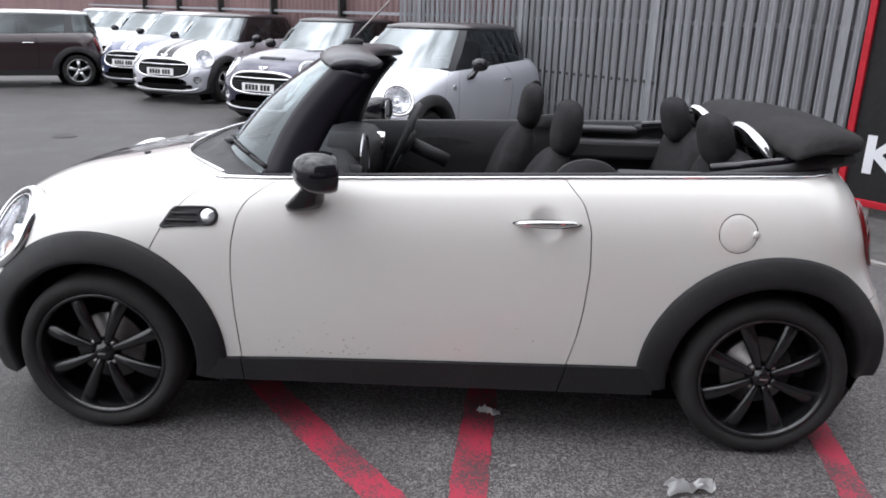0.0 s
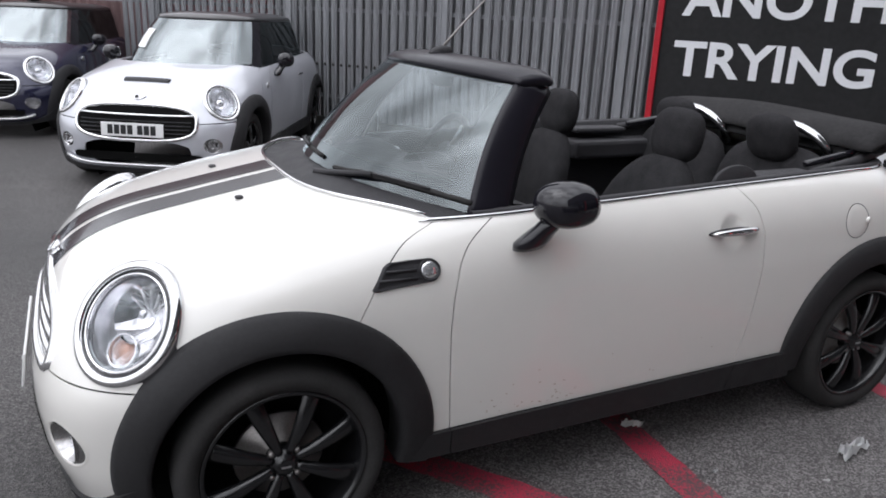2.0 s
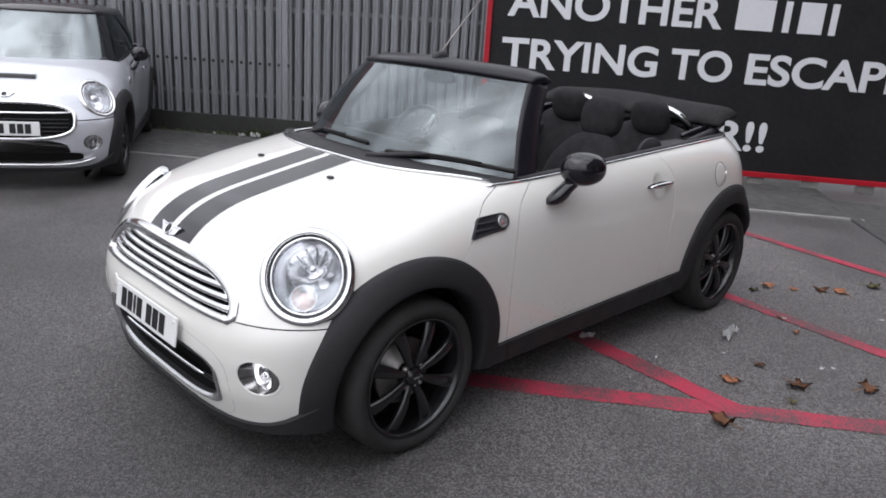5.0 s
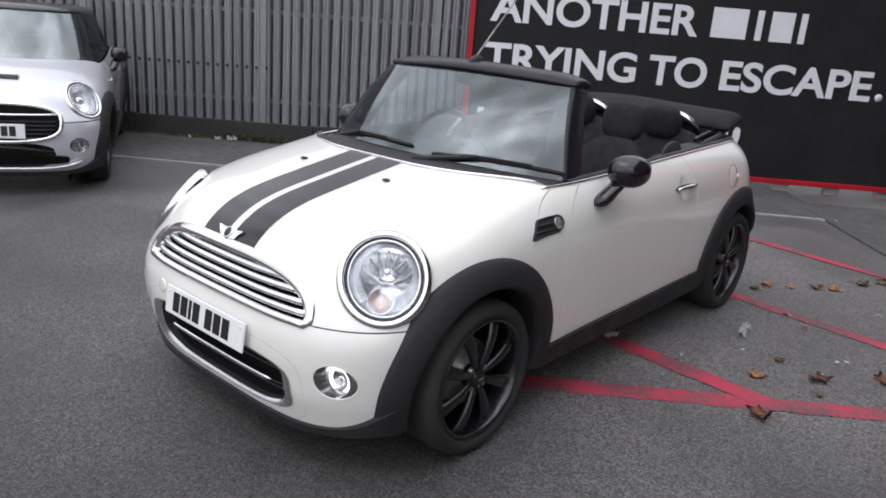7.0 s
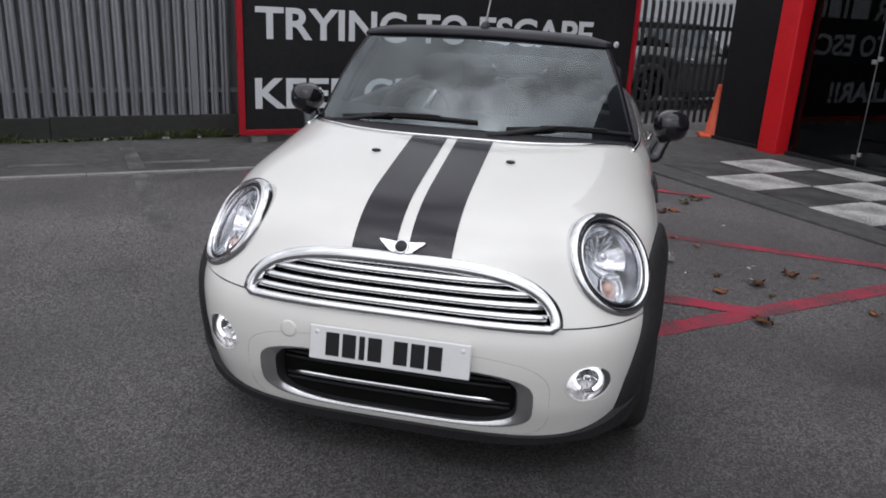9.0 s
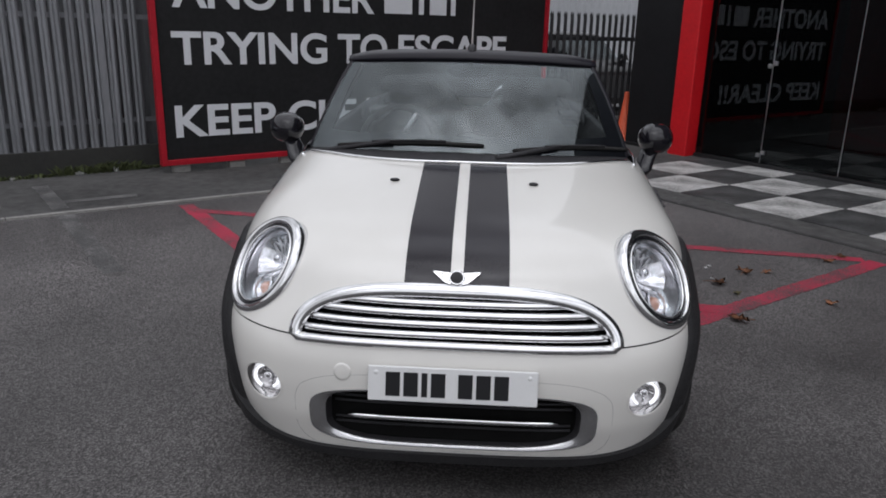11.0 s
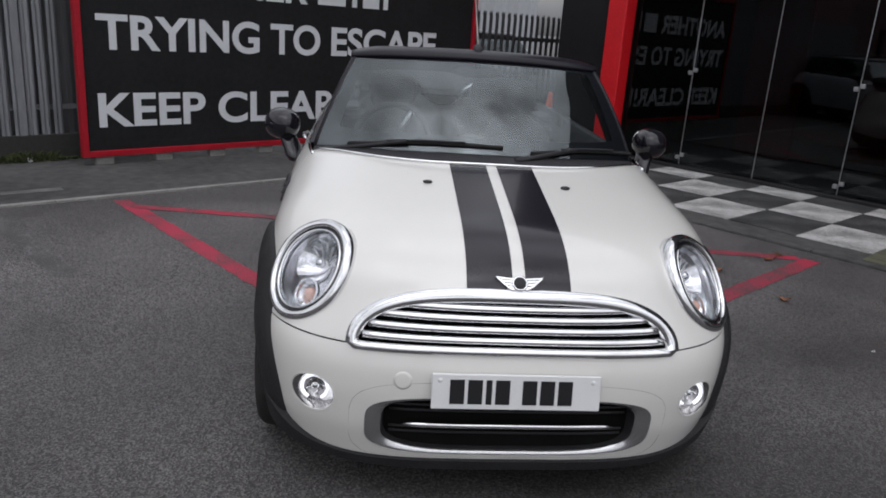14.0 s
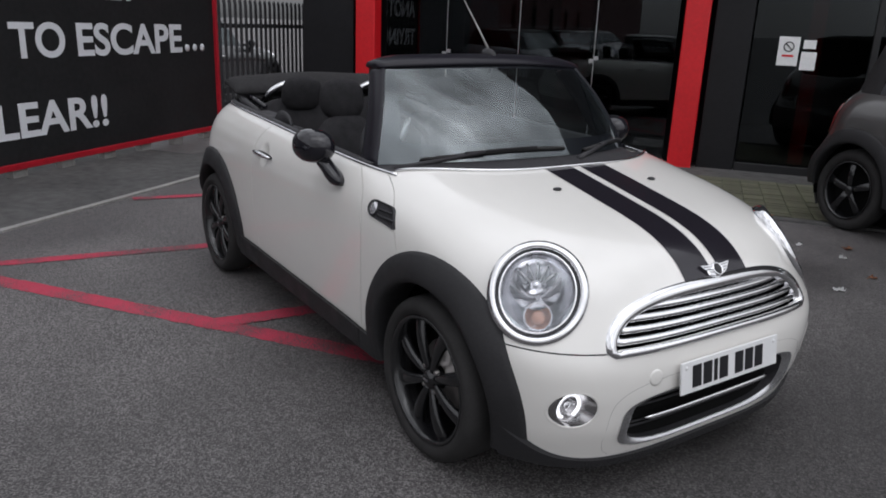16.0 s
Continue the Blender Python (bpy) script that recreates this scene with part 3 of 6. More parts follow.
def build_showroom():
    """Black glazed shop front with red posts."""
    b = thing("showroom", "black glazed showroom front with red upright posts", "building", kind="structure")
    m = along(FACE_P, FACE_D)  # x along the front, y to the inside is +
    inn = 1.0
    # find which side of the line is inside: away from the origin
    sgn = 1.0 if (m @ Vector((0, 1, 0)) - Vector((0, 0, 0))).length > (m @ Vector((0, -1, 0))).length else -1.0

    def bx(name, s0, s1, d0, d1, z0, z1, mt, parent=b, bev=0.006, label=""):
        lo, hi = (s0, min(sgn * d0, sgn * d1), z0), (s1, max(sgn * d0, sgn * d1), z1)
        return soft(tagged(part(name, box(lo, hi, None, m), mt, parent, smooth=False), label), bev)

    bx("column", -0.98, -0.22, 0.0, 0.5, -0.02, 3.4, M_BLACKMETAL)
    bx("skirting", -1.02, -0.23, -0.03, 0.52, -0.02, 0.05, M_DARKGLASSFRAME)
    for s in (0.0, 4.17):
        bx("red_post", s - 0.13, s + 0.15, -0.13, 0.10, -0.02, 3.4, M_REDMETAL, bev=0.015)
    bx("column", 4.38, 4.80, 0.0, 0.4, -0.02, 3.4, M_BLACKMETAL)
    bx("fascia", -1.0, 9.0, -0.05, 0.6, 3.3, 4.3, M_BLACKMETAL)
    # plain upper storey
    for i in range(7):
        bx("cladding_panel", -1.0 + 2.15 * i + 0.01, 1.15 + 2.15 * i, 0.0, 0.3, 4.31, 9.0, M_BLACKMETAL)
    bx("wall", 9.01, 14.0, 0.0, 0.3, -0.02, 4.3, M_BLACKMETAL)
    bx("threshold", 0.18, 3.98, 0.0, 0.12, -0.02, 0.05, M_DARKGLASSFRAME)
    bx("threshold", 4.81, 9.0, 0.0, 0.12, -0.02, 0.10, M_DARKGLASSFRAME)
    edges = [0.24, 1.10, 2.06, 3.02, 3.98]
    for a, c in zip(edges[:-1], edges[1:]):
        p = bx("glass_door", a + 0.006, c - 0.006, 0.05, 0.062, 0.055, 3.3, M_SHOPGLASS, bev=0.001)
        p.visible_shadow = False
    for e in edges[1:-1]:
        bx("pane_edge", e - 0.004, e + 0.004, 0.046, 0.052, 0.055, 3.3, M_SATIN, bev=0.001)
    for e in (1.10, 3.02):
        for z in (0.16, 1.2):
            bx("clamp", e - 0.055, e - 0.008, 0.03, 0.075, z - 0.035, z + 0.012, M_SATIN, bev=0.004)
            bx("clamp", e + 0.008, e + 0.055, 0.03, 0.075, z, z + 0.047, M_SATIN, bev=0.004)
    for a, c in ((4.82, 6.05), (6.12, 7.4), (7.47, 8.9)):
        p = bx("window_pane", a, c, 0.05, 0.062, 0.1, 3.3, M_SHOPGLASS, bev=0.001)
        p.visible_shadow = False
        bx("mullion", c, c + 0.07, 0.02, 0.12, 0.1, 3.3, M_DARKGLASSFRAME)
    # the room behind the glass, its dimness put into near-black walls, floor and ceiling
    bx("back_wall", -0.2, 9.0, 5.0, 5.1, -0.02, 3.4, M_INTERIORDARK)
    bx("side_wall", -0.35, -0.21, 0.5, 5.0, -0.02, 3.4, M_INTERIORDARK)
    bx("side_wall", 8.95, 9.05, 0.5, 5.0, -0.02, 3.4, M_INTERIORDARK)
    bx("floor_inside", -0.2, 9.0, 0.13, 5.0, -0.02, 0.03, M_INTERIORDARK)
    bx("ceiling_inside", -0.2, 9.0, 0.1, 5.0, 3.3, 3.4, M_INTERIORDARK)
    bx("red_panel", 0.75, 1.55, 2.2, 2.3, 0.03, 2.5, M_REDMETAL, label="red panel inside the showroom")
    bx("red_panel", 2.0, 2.5, 3.2, 3.3, 0.03, 2.6, M_REDMETAL)
    # solid red strip standing in for a red reflection in the glass
    bx("red_panel", 5.42, 5.58, 0.25, 0.35, 0.1, 3.3, M_REDMETAL)
    # notices on the glass
    for i, (s0, s1, z0, z1) in enumerate(((5.10, 5.32, 1.25, 1.57), (5.36, 5.49, 1.445, 1.54), (5.35, 5.51, 1.21, 1.41))):
        nt = bx("notice", s0, s1, 0.042, 0.047, z0, z1, M_PAPER, bev=0.001)
        if i == 0:
            bm = lathe([(0.045, -0.001), (0.058, -0.001), (0.058, 0.001), (0.045, 0.001), (0.045, -0.001)], 28, "y")
            part("ring", bm, M_INK, nt, m=m @ pose((s0 + s1) / 2, sgn * 0.039, z1 - 0.11))
            part("bar", box((-0.05, -0.001, -0.006), (0.05, 0.001, 0.006)), M_INK, nt, m=m @ pose((s0 + s1) / 2, sgn * 0.039, z1 - 0.11, 0, 45), smooth=False)
            part("bar", box((-0.06, -0.001, -0.012), (0.06, 0.001, 0.012)), M_REDMETAL, nt, m=m @ pose((s0 + s1) / 2, sgn * 0.039, z0 + 0.11), smooth=False)


def build_far_right():
    """Black palisade past the sign, a pale shed and a traffic cone."""
    f = thing("black_palisade", "black palisade fence beside the sign board", "fence", kind="structure")
    base = along(SIGN_P + SIGN_D * 5.14, SIGN_D)
    proto = None
    for i in range(26):
        mm = base @ pose(0.06 + i * 0.135, 0.25, 0.05, 0, 0, 180)
        if proto is None:
            proto = part("pale", pale_mesh(0.07, 1.75), M_DARKFENCE, f, m=mm, smooth=False)
        else:
            p = new("pale", proto.data)
            p.parent, p.matrix_local = f, mm
    for z in (0.35, 1.42):
        part("rail", box((-0.3, 0.27, z - 0.03), (3.6, 0.31, z + 0.03), None, base), M_DARKFENCE, f, smooth=False)
    shed = thing("shed", "pale corrugated metal shed beyond the fence", "building", kind="structure")
    b2 = along(SIGN_P + SIGN_D * 3 + Vector((9.0, 7.5)), SIGN_D)
    bm = bmesh.new()
    rows = []
    for i in range(241):
        rows.append([bm.verts.new(b2 @ Vector((-6 + 0.1 * i, 0.03 * (1 if (i // 2) % 2 else -1), z))) for z in (0.0, 7.0)])
    for a, b in zip(rows[:-1], rows[1:]):
        bm.faces.new((a[0], b[0], b[1], a[1]))
    part("wall", bm, M_WALLFAR, shed, smooth=False)
    cone = thing("traffic_cone", "faded orange traffic cone by the black column", "traffic cone", pose(6.94, -2.10, 0.0))
    part("cone", lathe([(0.0, 0.72), (0.025, 0.715), (0.03, 0.70), (0.115, 0.05), (0.135, 0.04)], 28, "z"), M_CONE, cone)
    soft(part("base", box((-0.19, -0.19, 0.0), (0.19, 0.19, 0.04)), M_CONE, cone, smooth=False), 0.015)
    # distant dealership boundary behind the camera, low and grey
    bm = box((-60, -60, 0), (60, -59.5, 4.0))
    tagged(part("wall_back", bm, M_BROWN, smooth=False), "distant low brown wall", "wall", kind="structure")


build_ground()
build_markings()
build_fence()
build_sign()
build_showroom()
build_far_right()

# ---- the small car: one body shape, cut into panels ----
AXF, AXR, HUB = -1.224, 1.212, 0.31
TOP = curve_fn([(-2.1, 0.70), (-1.9, 0.775), (-1.8, 0.83), (-1.7, 0.868), (-1.55, 0.898), (-1.4, 0.922), (-1.2, 0.963), (-1.0, 1.002), (-0.8, 1.044), (-0.58, 1.083), (-0.2, 1.10), (1.0, 1.115), (1.4, 1.105), (1.7, 1.04), (1.9, 0.9)], 0.07)
NOSE = curve_fn([(0.1, -1.79), (0.2, -1.82), (0.3, -1.854), (0.42, -1.867), (0.50, -1.863), (0.55, -1.849), (0.6, -1.837), (0.7, -1.822), (0.8, -1.81), (1.1, -1.785)], 0.02)
TAIL = curve_fn([(0.1, 1.66), (0.2, 1.70), (0.35, 1.745), (0.5, 1.755), (0.6, 1.72), (0.8, 1.695), (1.0, 1.655), (1.1, 1.64)], 0.03)
WIDE = curve_fn([(0.1, 0.785), (0.2, 0.795), (0.3, 0.808), (0.5, 0.824), (0.7, 0.828), (1.1, 0.828)], 0.05)
A_F, A_R, QW, Z0 = 0.72, 0.50, 5.0, 0.5
PLAN = curve_fn([(0.0, 3.6), (0.46, 3.75), (0.56, 3.8), (0.62, 3.2), (0.68, 2.75), (0.74, 2.6), (1.3, 2.6)], 0.03)  # squareness of the corners in plan


def top_z(x, y):
    return TOP(x) - 0.03 * (y / 0.8) ** 2


def shape(x, y, z):
    """Under 1 inside the body, over 1 outside."""
    x, y, z = np.broadcast_arrays(np.asarray(x, float), np.abs(np.asarray(y, float)), np.asarray(z, float))
    u = np.maximum(0, np.maximum((NOSE(z) + A_F - x) / A_F, (x - TAIL(z) + A_R) / A_R))
    pw = PLAN(z)
    p = ((y / WIDE(z)) ** pw + u ** pw) ** (1 / pw)
    t = np.maximum(0, (z - Z0) / (top_z(x, y) - Z0))
    return (p ** QW + t ** QW) ** (1 / QW)


def project(origin, way, far):
    """Where rays from inside points leave the body."""
    o, d = np.atleast_2d(np.asarray(origin, float)), np.atleast_2d(np.asarray(way, float))
    o, d = np.broadcast_arrays(o, d)
    lo, hi = np.zeros(len(o)), np.full(len(o), float(far))
    for _ in range(34):
        mid = (lo + hi) / 2
        q = o + mid[:, None] * d
        ins = shape(q[:, 0], q[:, 1], q[:, 2]) < 1
        lo, hi = np.where(ins, mid, lo), np.where(ins, hi, mid)
    return o + lo[:, None] * d


def quick(fn, lo, hi, n=600):
    """A table of a curve, for single values."""
    tab, step = [float(v) for v in fn(np.linspace(lo, hi, n + 1))], (hi - lo) / n

    def look_up(v):
        f = (v - lo) / step
        f = 0.0 if f < 0 else (n - 1e-6 if f >= n else f)
        i = int(f)
        return tab[i] + (tab[i + 1] - tab[i]) * (f - i)

    return look_up


PLAN1 = quick(PLAN, 0.0, 1.2)
TOP1, NOSE1, TAIL1, WIDE1 = quick(TOP, -2.3, 2.1), quick(NOSE, 0.0, 1.2), quick(TAIL, 0.0, 1.2), quick(WIDE, 0.0, 1.2)


def shape1(x, y, z):
    """The same measure for one point."""
    y = abs(y)
    u = max(0.0, (NOSE1(z) + A_F - x) / A_F, (x - TAIL1(z) + A_R) / A_R)
    pw = PLAN1(z)
    p = ((y / WIDE1(z)) ** pw + u ** pw) ** (1 / pw)
    t = max(0.0, (z - Z0) / (TOP1(x) - 0.03 * (y / 0.8) ** 2 - Z0))
    return p ** QW + t ** QW


def project1(o, d, far):
    lo, hi = 0.0, far
    for _ in range(24):
        m = (lo + hi) / 2
        if shape1(o[0] + m * d[0], o[1] + m * d[1], o[2] + m * d[2]) < 1:
            lo = m
        else:
            hi = m
    return np.array((o[0] + lo * d[0], o[1] + lo * d[1], o[2] + lo * d[2]))


def normal_at(p):
    x, y, z = (float(v) for v in p)
    e = 1e-3
    g = np.array((shape1(x + e, y, z) - shape1(x - e, y, z), shape1(x, y + e, z) - shape1(x, y - e, z), shape1(x, y, z + e) - shape1(x, y, z - e)))
    return g / (math.sqrt(g @ g) + 1e-12)


def side_pt(x, z, left=True, out=0.0):
    p = project1((float(x), 0.0, float(z)), (0.0, -1.0 if left else 1.0, 0.0), 1.2)
    return p + out * normal_at(p)


def front_pt(y, z, out=0.0):
    p = project1((-1.0, float(y), float(z)), (-1.0, 0.0, 0.0), 1.4)
    return p + out * normal_at(p)


def top_pt(x, y, out=0.0):
    p = project1((float(x), float(y), 0.5), (0.0, 0.0, 1.0), 0.9)
    return p + out * normal_at(p)


def normals(p):
    p = np.atleast_2d(p)
    g = np.zeros_like(p)
    for i in range(3):
        e = np.zeros(3)
        e[i] = 1e-3
        a, b = p + e, p - e
        g[:, i] = shape(a[:, 0], a[:, 1], a[:, 2]) - shape(b[:, 0], b[:, 1], b[:, 2])
    return g / (np.linalg.norm(g, axis=1, keepdims=True) + 1e-9)


def half_shell(nf, nm, nr, nt, ns, nw):
    """Points and faces of the left half of the body skin."""
    rs = list(np.linspace(0, 0.87, nt, endpoint=False)) + list((1 - np.linspace(0.87, 0, ns) ** QW) ** (1 / QW))
    ts = [(1 - r ** QW) ** (1 / QW) if r < 1 else 0.0 for r in rs]
    for i in range(ns):
        ts[nt + i] = np.linspace(0.87, 0, ns)[i]
    cols = [("f", q) for q in np.linspace(0, math.pi / 2, nf, endpoint=False)] + [("m", s) for s in np.linspace(0, 1, nm)] + [("r", q) for q in np.linspace(math.pi / 2, 0, nr + 1)[1:]]
    r, t = np.array(rs), np.array(ts)
    grid = []
    for kind, s in cols:
        z = np.full(len(r), 0.8)
        for _ in range(30):
            if kind == "m":
                xf, xr = NOSE(z) + A_F, TAIL(z) - A_R
                x, y = xf + s * (xr - xf), WIDE(z) * r
            else:
                e = 2 / PLAN(z)
                u, v = r * max(1e-9, math.cos(s)) ** e, r * max(1e-9, math.sin(s)) ** e
                x = NOSE(z) + A_F - A_F * u if kind == "f" else TAIL(z) - A_R + A_R * u
                y = WIDE(z) * v
            z = Z0 + t * (top_z(x, y) - Z0)
        up = np.stack([x, -y, z], 1)
        zw = np.linspace(Z0, 0.125, nw + 1)[1:]
        if kind == "m":
            xf, xr = NOSE(zw) + A_F, TAIL(zw) - A_R
            x, y = xf + s * (xr - xf), WIDE(zw)
        else:
            e = 2 / PLAN(zw)
            c = max(1e-9, math.cos(s)) ** e
            x = NOSE(zw) + A_F - A_F * c if kind == "f" else TAIL(zw) - A_R + A_R * c
            y = WIDE(zw) * max(1e-9, math.sin(s)) ** e
        grid.append(np.concatenate([up, np.stack([x, -y, zw], 1)]))
    k = len(grid[0])
    pts = np.concatenate(grid)
    faces = []
    for i in range(len(grid) - 1):
        for j in range(k - 1):
            faces.append([i * k + j, i * k + j + 1, (i + 1) * k + j + 1, (i + 1) * k + j])
    return [tuple(p) for p in pts], faces


def cut(pts, faces, field, only=None):
    """Splits faces where the field changes sign. Works on the given lists."""
    arr = np.array(pts)
    val = field(arr[:, 0], np.abs(arr[:, 1]), arr[:, 2])
    if only is not None:
        val = np.where(only(arr[:, 0], np.abs(arr[:, 1]), arr[:, 2]), val, 9.0)
    val = np.where(np.abs(val) < 1e-6, 1e-6, val)
    pos = val > 0
    made, out = {}, []
    for f in faces:
        s = [pos[i] for i in f]
        if all(s) or not any(s):
            out.append(f)
            continue
        a, b = [], []
        for n, i in enumerate(f):
            j = f[(n + 1) % len(f)]
            (a if pos[i] else b).append(i)
            if pos[i] != pos[j]:
                key = (min(i, j), max(i, j))
                if key not in made:
                    w = val[i] / (val[i] - val[j])
                    pts.append(tuple(np.array(pts[i]) * (1 - w) + np.array(pts[j]) * w))
                    made[key] = len(pts) - 1
                a.append(made[key])
                b.append(made[key])
        out.extend(g for g in (a, b) if len(g) > 2)
    return out


def panel(name, pts, faces, material, parent, mirror="both", out=0.0, thick=0.012, label="", dent=None, exact=True):
    """A body panel from faces of the half skin: both sides in one mesh, or the left or right alone, with a turned-in edge."""
    used = sorted({i for f in faces for i in f})
    index = {i: n for n, i in enumerate(used)}
    p = np.array([pts[i] for i in used])
    nrm = normals(p)
    p = p + out * nrm
    if dent is not None:
        p = p - dent(p)[:, None] * nrm
    fs = [[index[i] for i in f] for f in faces]
    sets = []
    if mirror in ("both", "left"):
        sets.append((p, nrm, fs))
    if mirror in ("both", "right"):
        w = np.array([1, -1, 1.0])
        sets.append((p * w, nrm * w, [f[::-1] for f in fs]))
    verts, vn, polys = [], [], []
    for q, n, ff in sets:
        base = len(verts)
        verts.extend(map(tuple, q))
        vn.extend(map(tuple, n))
        polys.extend([[i + base for i in f] for f in ff])
        edges = {}
        for f in ff:
            for a, b in zip(f, f[1:] + f[:1]):
                edges[(a, b)] = 1
        for a, b in list(edges):
            if (b, a) in edges:
                continue
            if mirror == "both" and abs(q[a][1]) < 1e-4 and abs(q[b][1]) < 1e-4:
                continue
            m0 = len(verts)
            s = np.cross(q[b] - q[a], n[a])
            s = s / (np.linalg.norm(s) + 1e-9)
            for i, dpt in ((a, 0), (b, 0), (b, thick), (a, thick)):
                verts.append(tuple(q[i] - dpt * n[i]))
                vn.append(tuple(s))
            polys.append([m0 + 1, m0, m0 + 3, m0 + 2])
    me = bpy.data.meshes.new(name)
    me.from_pydata(verts, [], polys)
    me.shade_smooth()
    if dent is None:
        me.normals_split_custom_set_from_vertices(vn)
    me.materials.append(material)
    ob = new(name, me)
    ob.parent = parent
    return tagged(ob, label)


# outlines of the panels, in side view (x, z), front view (y, z) and from above (x, y)
HOOD_CUT = curve_fn([(0.60, -1.075), (0.715, -1.013), (0.83, -0.947), (0.90, -0.88), (0.93, -0.835), (0.955, -0.765), (1.1, -0.40)], 0.012)
DOOR_F = curve_fn([(0.2, -0.697), (0.31, -0.703), (0.50, -0.718), (0.645, -0.723), (0.75, -0.717), (0.85, -0.695), (0.90, -0.665), (0.935, -0.62), (0.97, -0.56), (1.1, -0.3)], 0.012)
DOOR_R = curve_fn([(0.2, 0.46), (0.335, 0.494), (0.45, 0.522), (0.55, 0.537), (0.70, 0.548), (0.845, 0.542), (0.93, 0.515), (0.99, 0.462), (1.1, 0.36)], 0.012)
BELT = curve_fn([(-1.2, 0.945), (-0.75, 0.963), (-0.55, 0.970), (0.45, 1.002), (1.13, 1.022), (1.42, 1.024), (1.9, 0.99)], 0.06)
SILL = curve_fn([(-2.1, 0.180), (-1.77, 0.182), (-1.70, 0.222), (-1.65, 0.29), (-1.6, 0.32), (-0.9, 0.305), (-0.5, 0.318), (0.6, 0.332), (1.0, 0.335), (1.5, 0.30), (2, 0.30)], 0.03)


def cowl_x(y):
    return -1.04 + 0.287 * (np.abs(y) / 0.70) ** 3.2


def lip_z(x):
    return 0.146 + 0.047 * np.clip((x + 1.80) / 0.16, 0, 1)


def seam_z(y):
    return 0.566 + 0.016 * (y / 0.8) ** 2


GRILLE = lambda y, z, g=0.0: np.maximum(0.576 - g - z, z - (0.576 + (0.146 + g) * np.maximum(1e-4, 1 - (y / (0.495 + g)) ** 3.2) ** 0.5 * (y < 0.495 + g)))
INTAKE = lambda y, z, g=0.0: ((y / (0.452 + g)) ** 4 + (np.abs(z - 0.3145) / (0.1055 + g)) ** 4) ** 0.25 - 1
LAMP_O, LAMP_AIM = np.array([-1.1, -0.33, 0.55]), np.array([-1.60, -0.652, 0.738])
LAMP_C = project(LAMP_O, (LAMP_AIM - LAMP_O) / np.linalg.norm(LAMP_AIM - LAMP_O), 1.2)[0]
LAMP_N = normals(LAMP_C)[0]
LAMP_V = np.array([0, 0, 1.0]) - LAMP_N[2] * LAMP_N
LAMP_V /= np.linalg.norm(LAMP_V)
LAMP_U = np.cross(LAMP_V, LAMP_N)
LAMP_A, LAMP_B = 0.137, 0.150


def lamp_field(x, y, z, g=0.0):
    d = np.stack([x - LAMP_C[0], -y - LAMP_C[1], z - LAMP_C[2]], -1)
    return (np.sqrt((d @ LAMP_U / (LAMP_A + g)) ** 2 + (d @ LAMP_V / (LAMP_B + g)) ** 2) - 1) * 0.14


def arch_field(x, z, cx, r):
    return np.hypot(x - cx, z - HUB) - r


FOG_Y, FOG_Z, FOG_R = 0.620, 0.393, 0.064


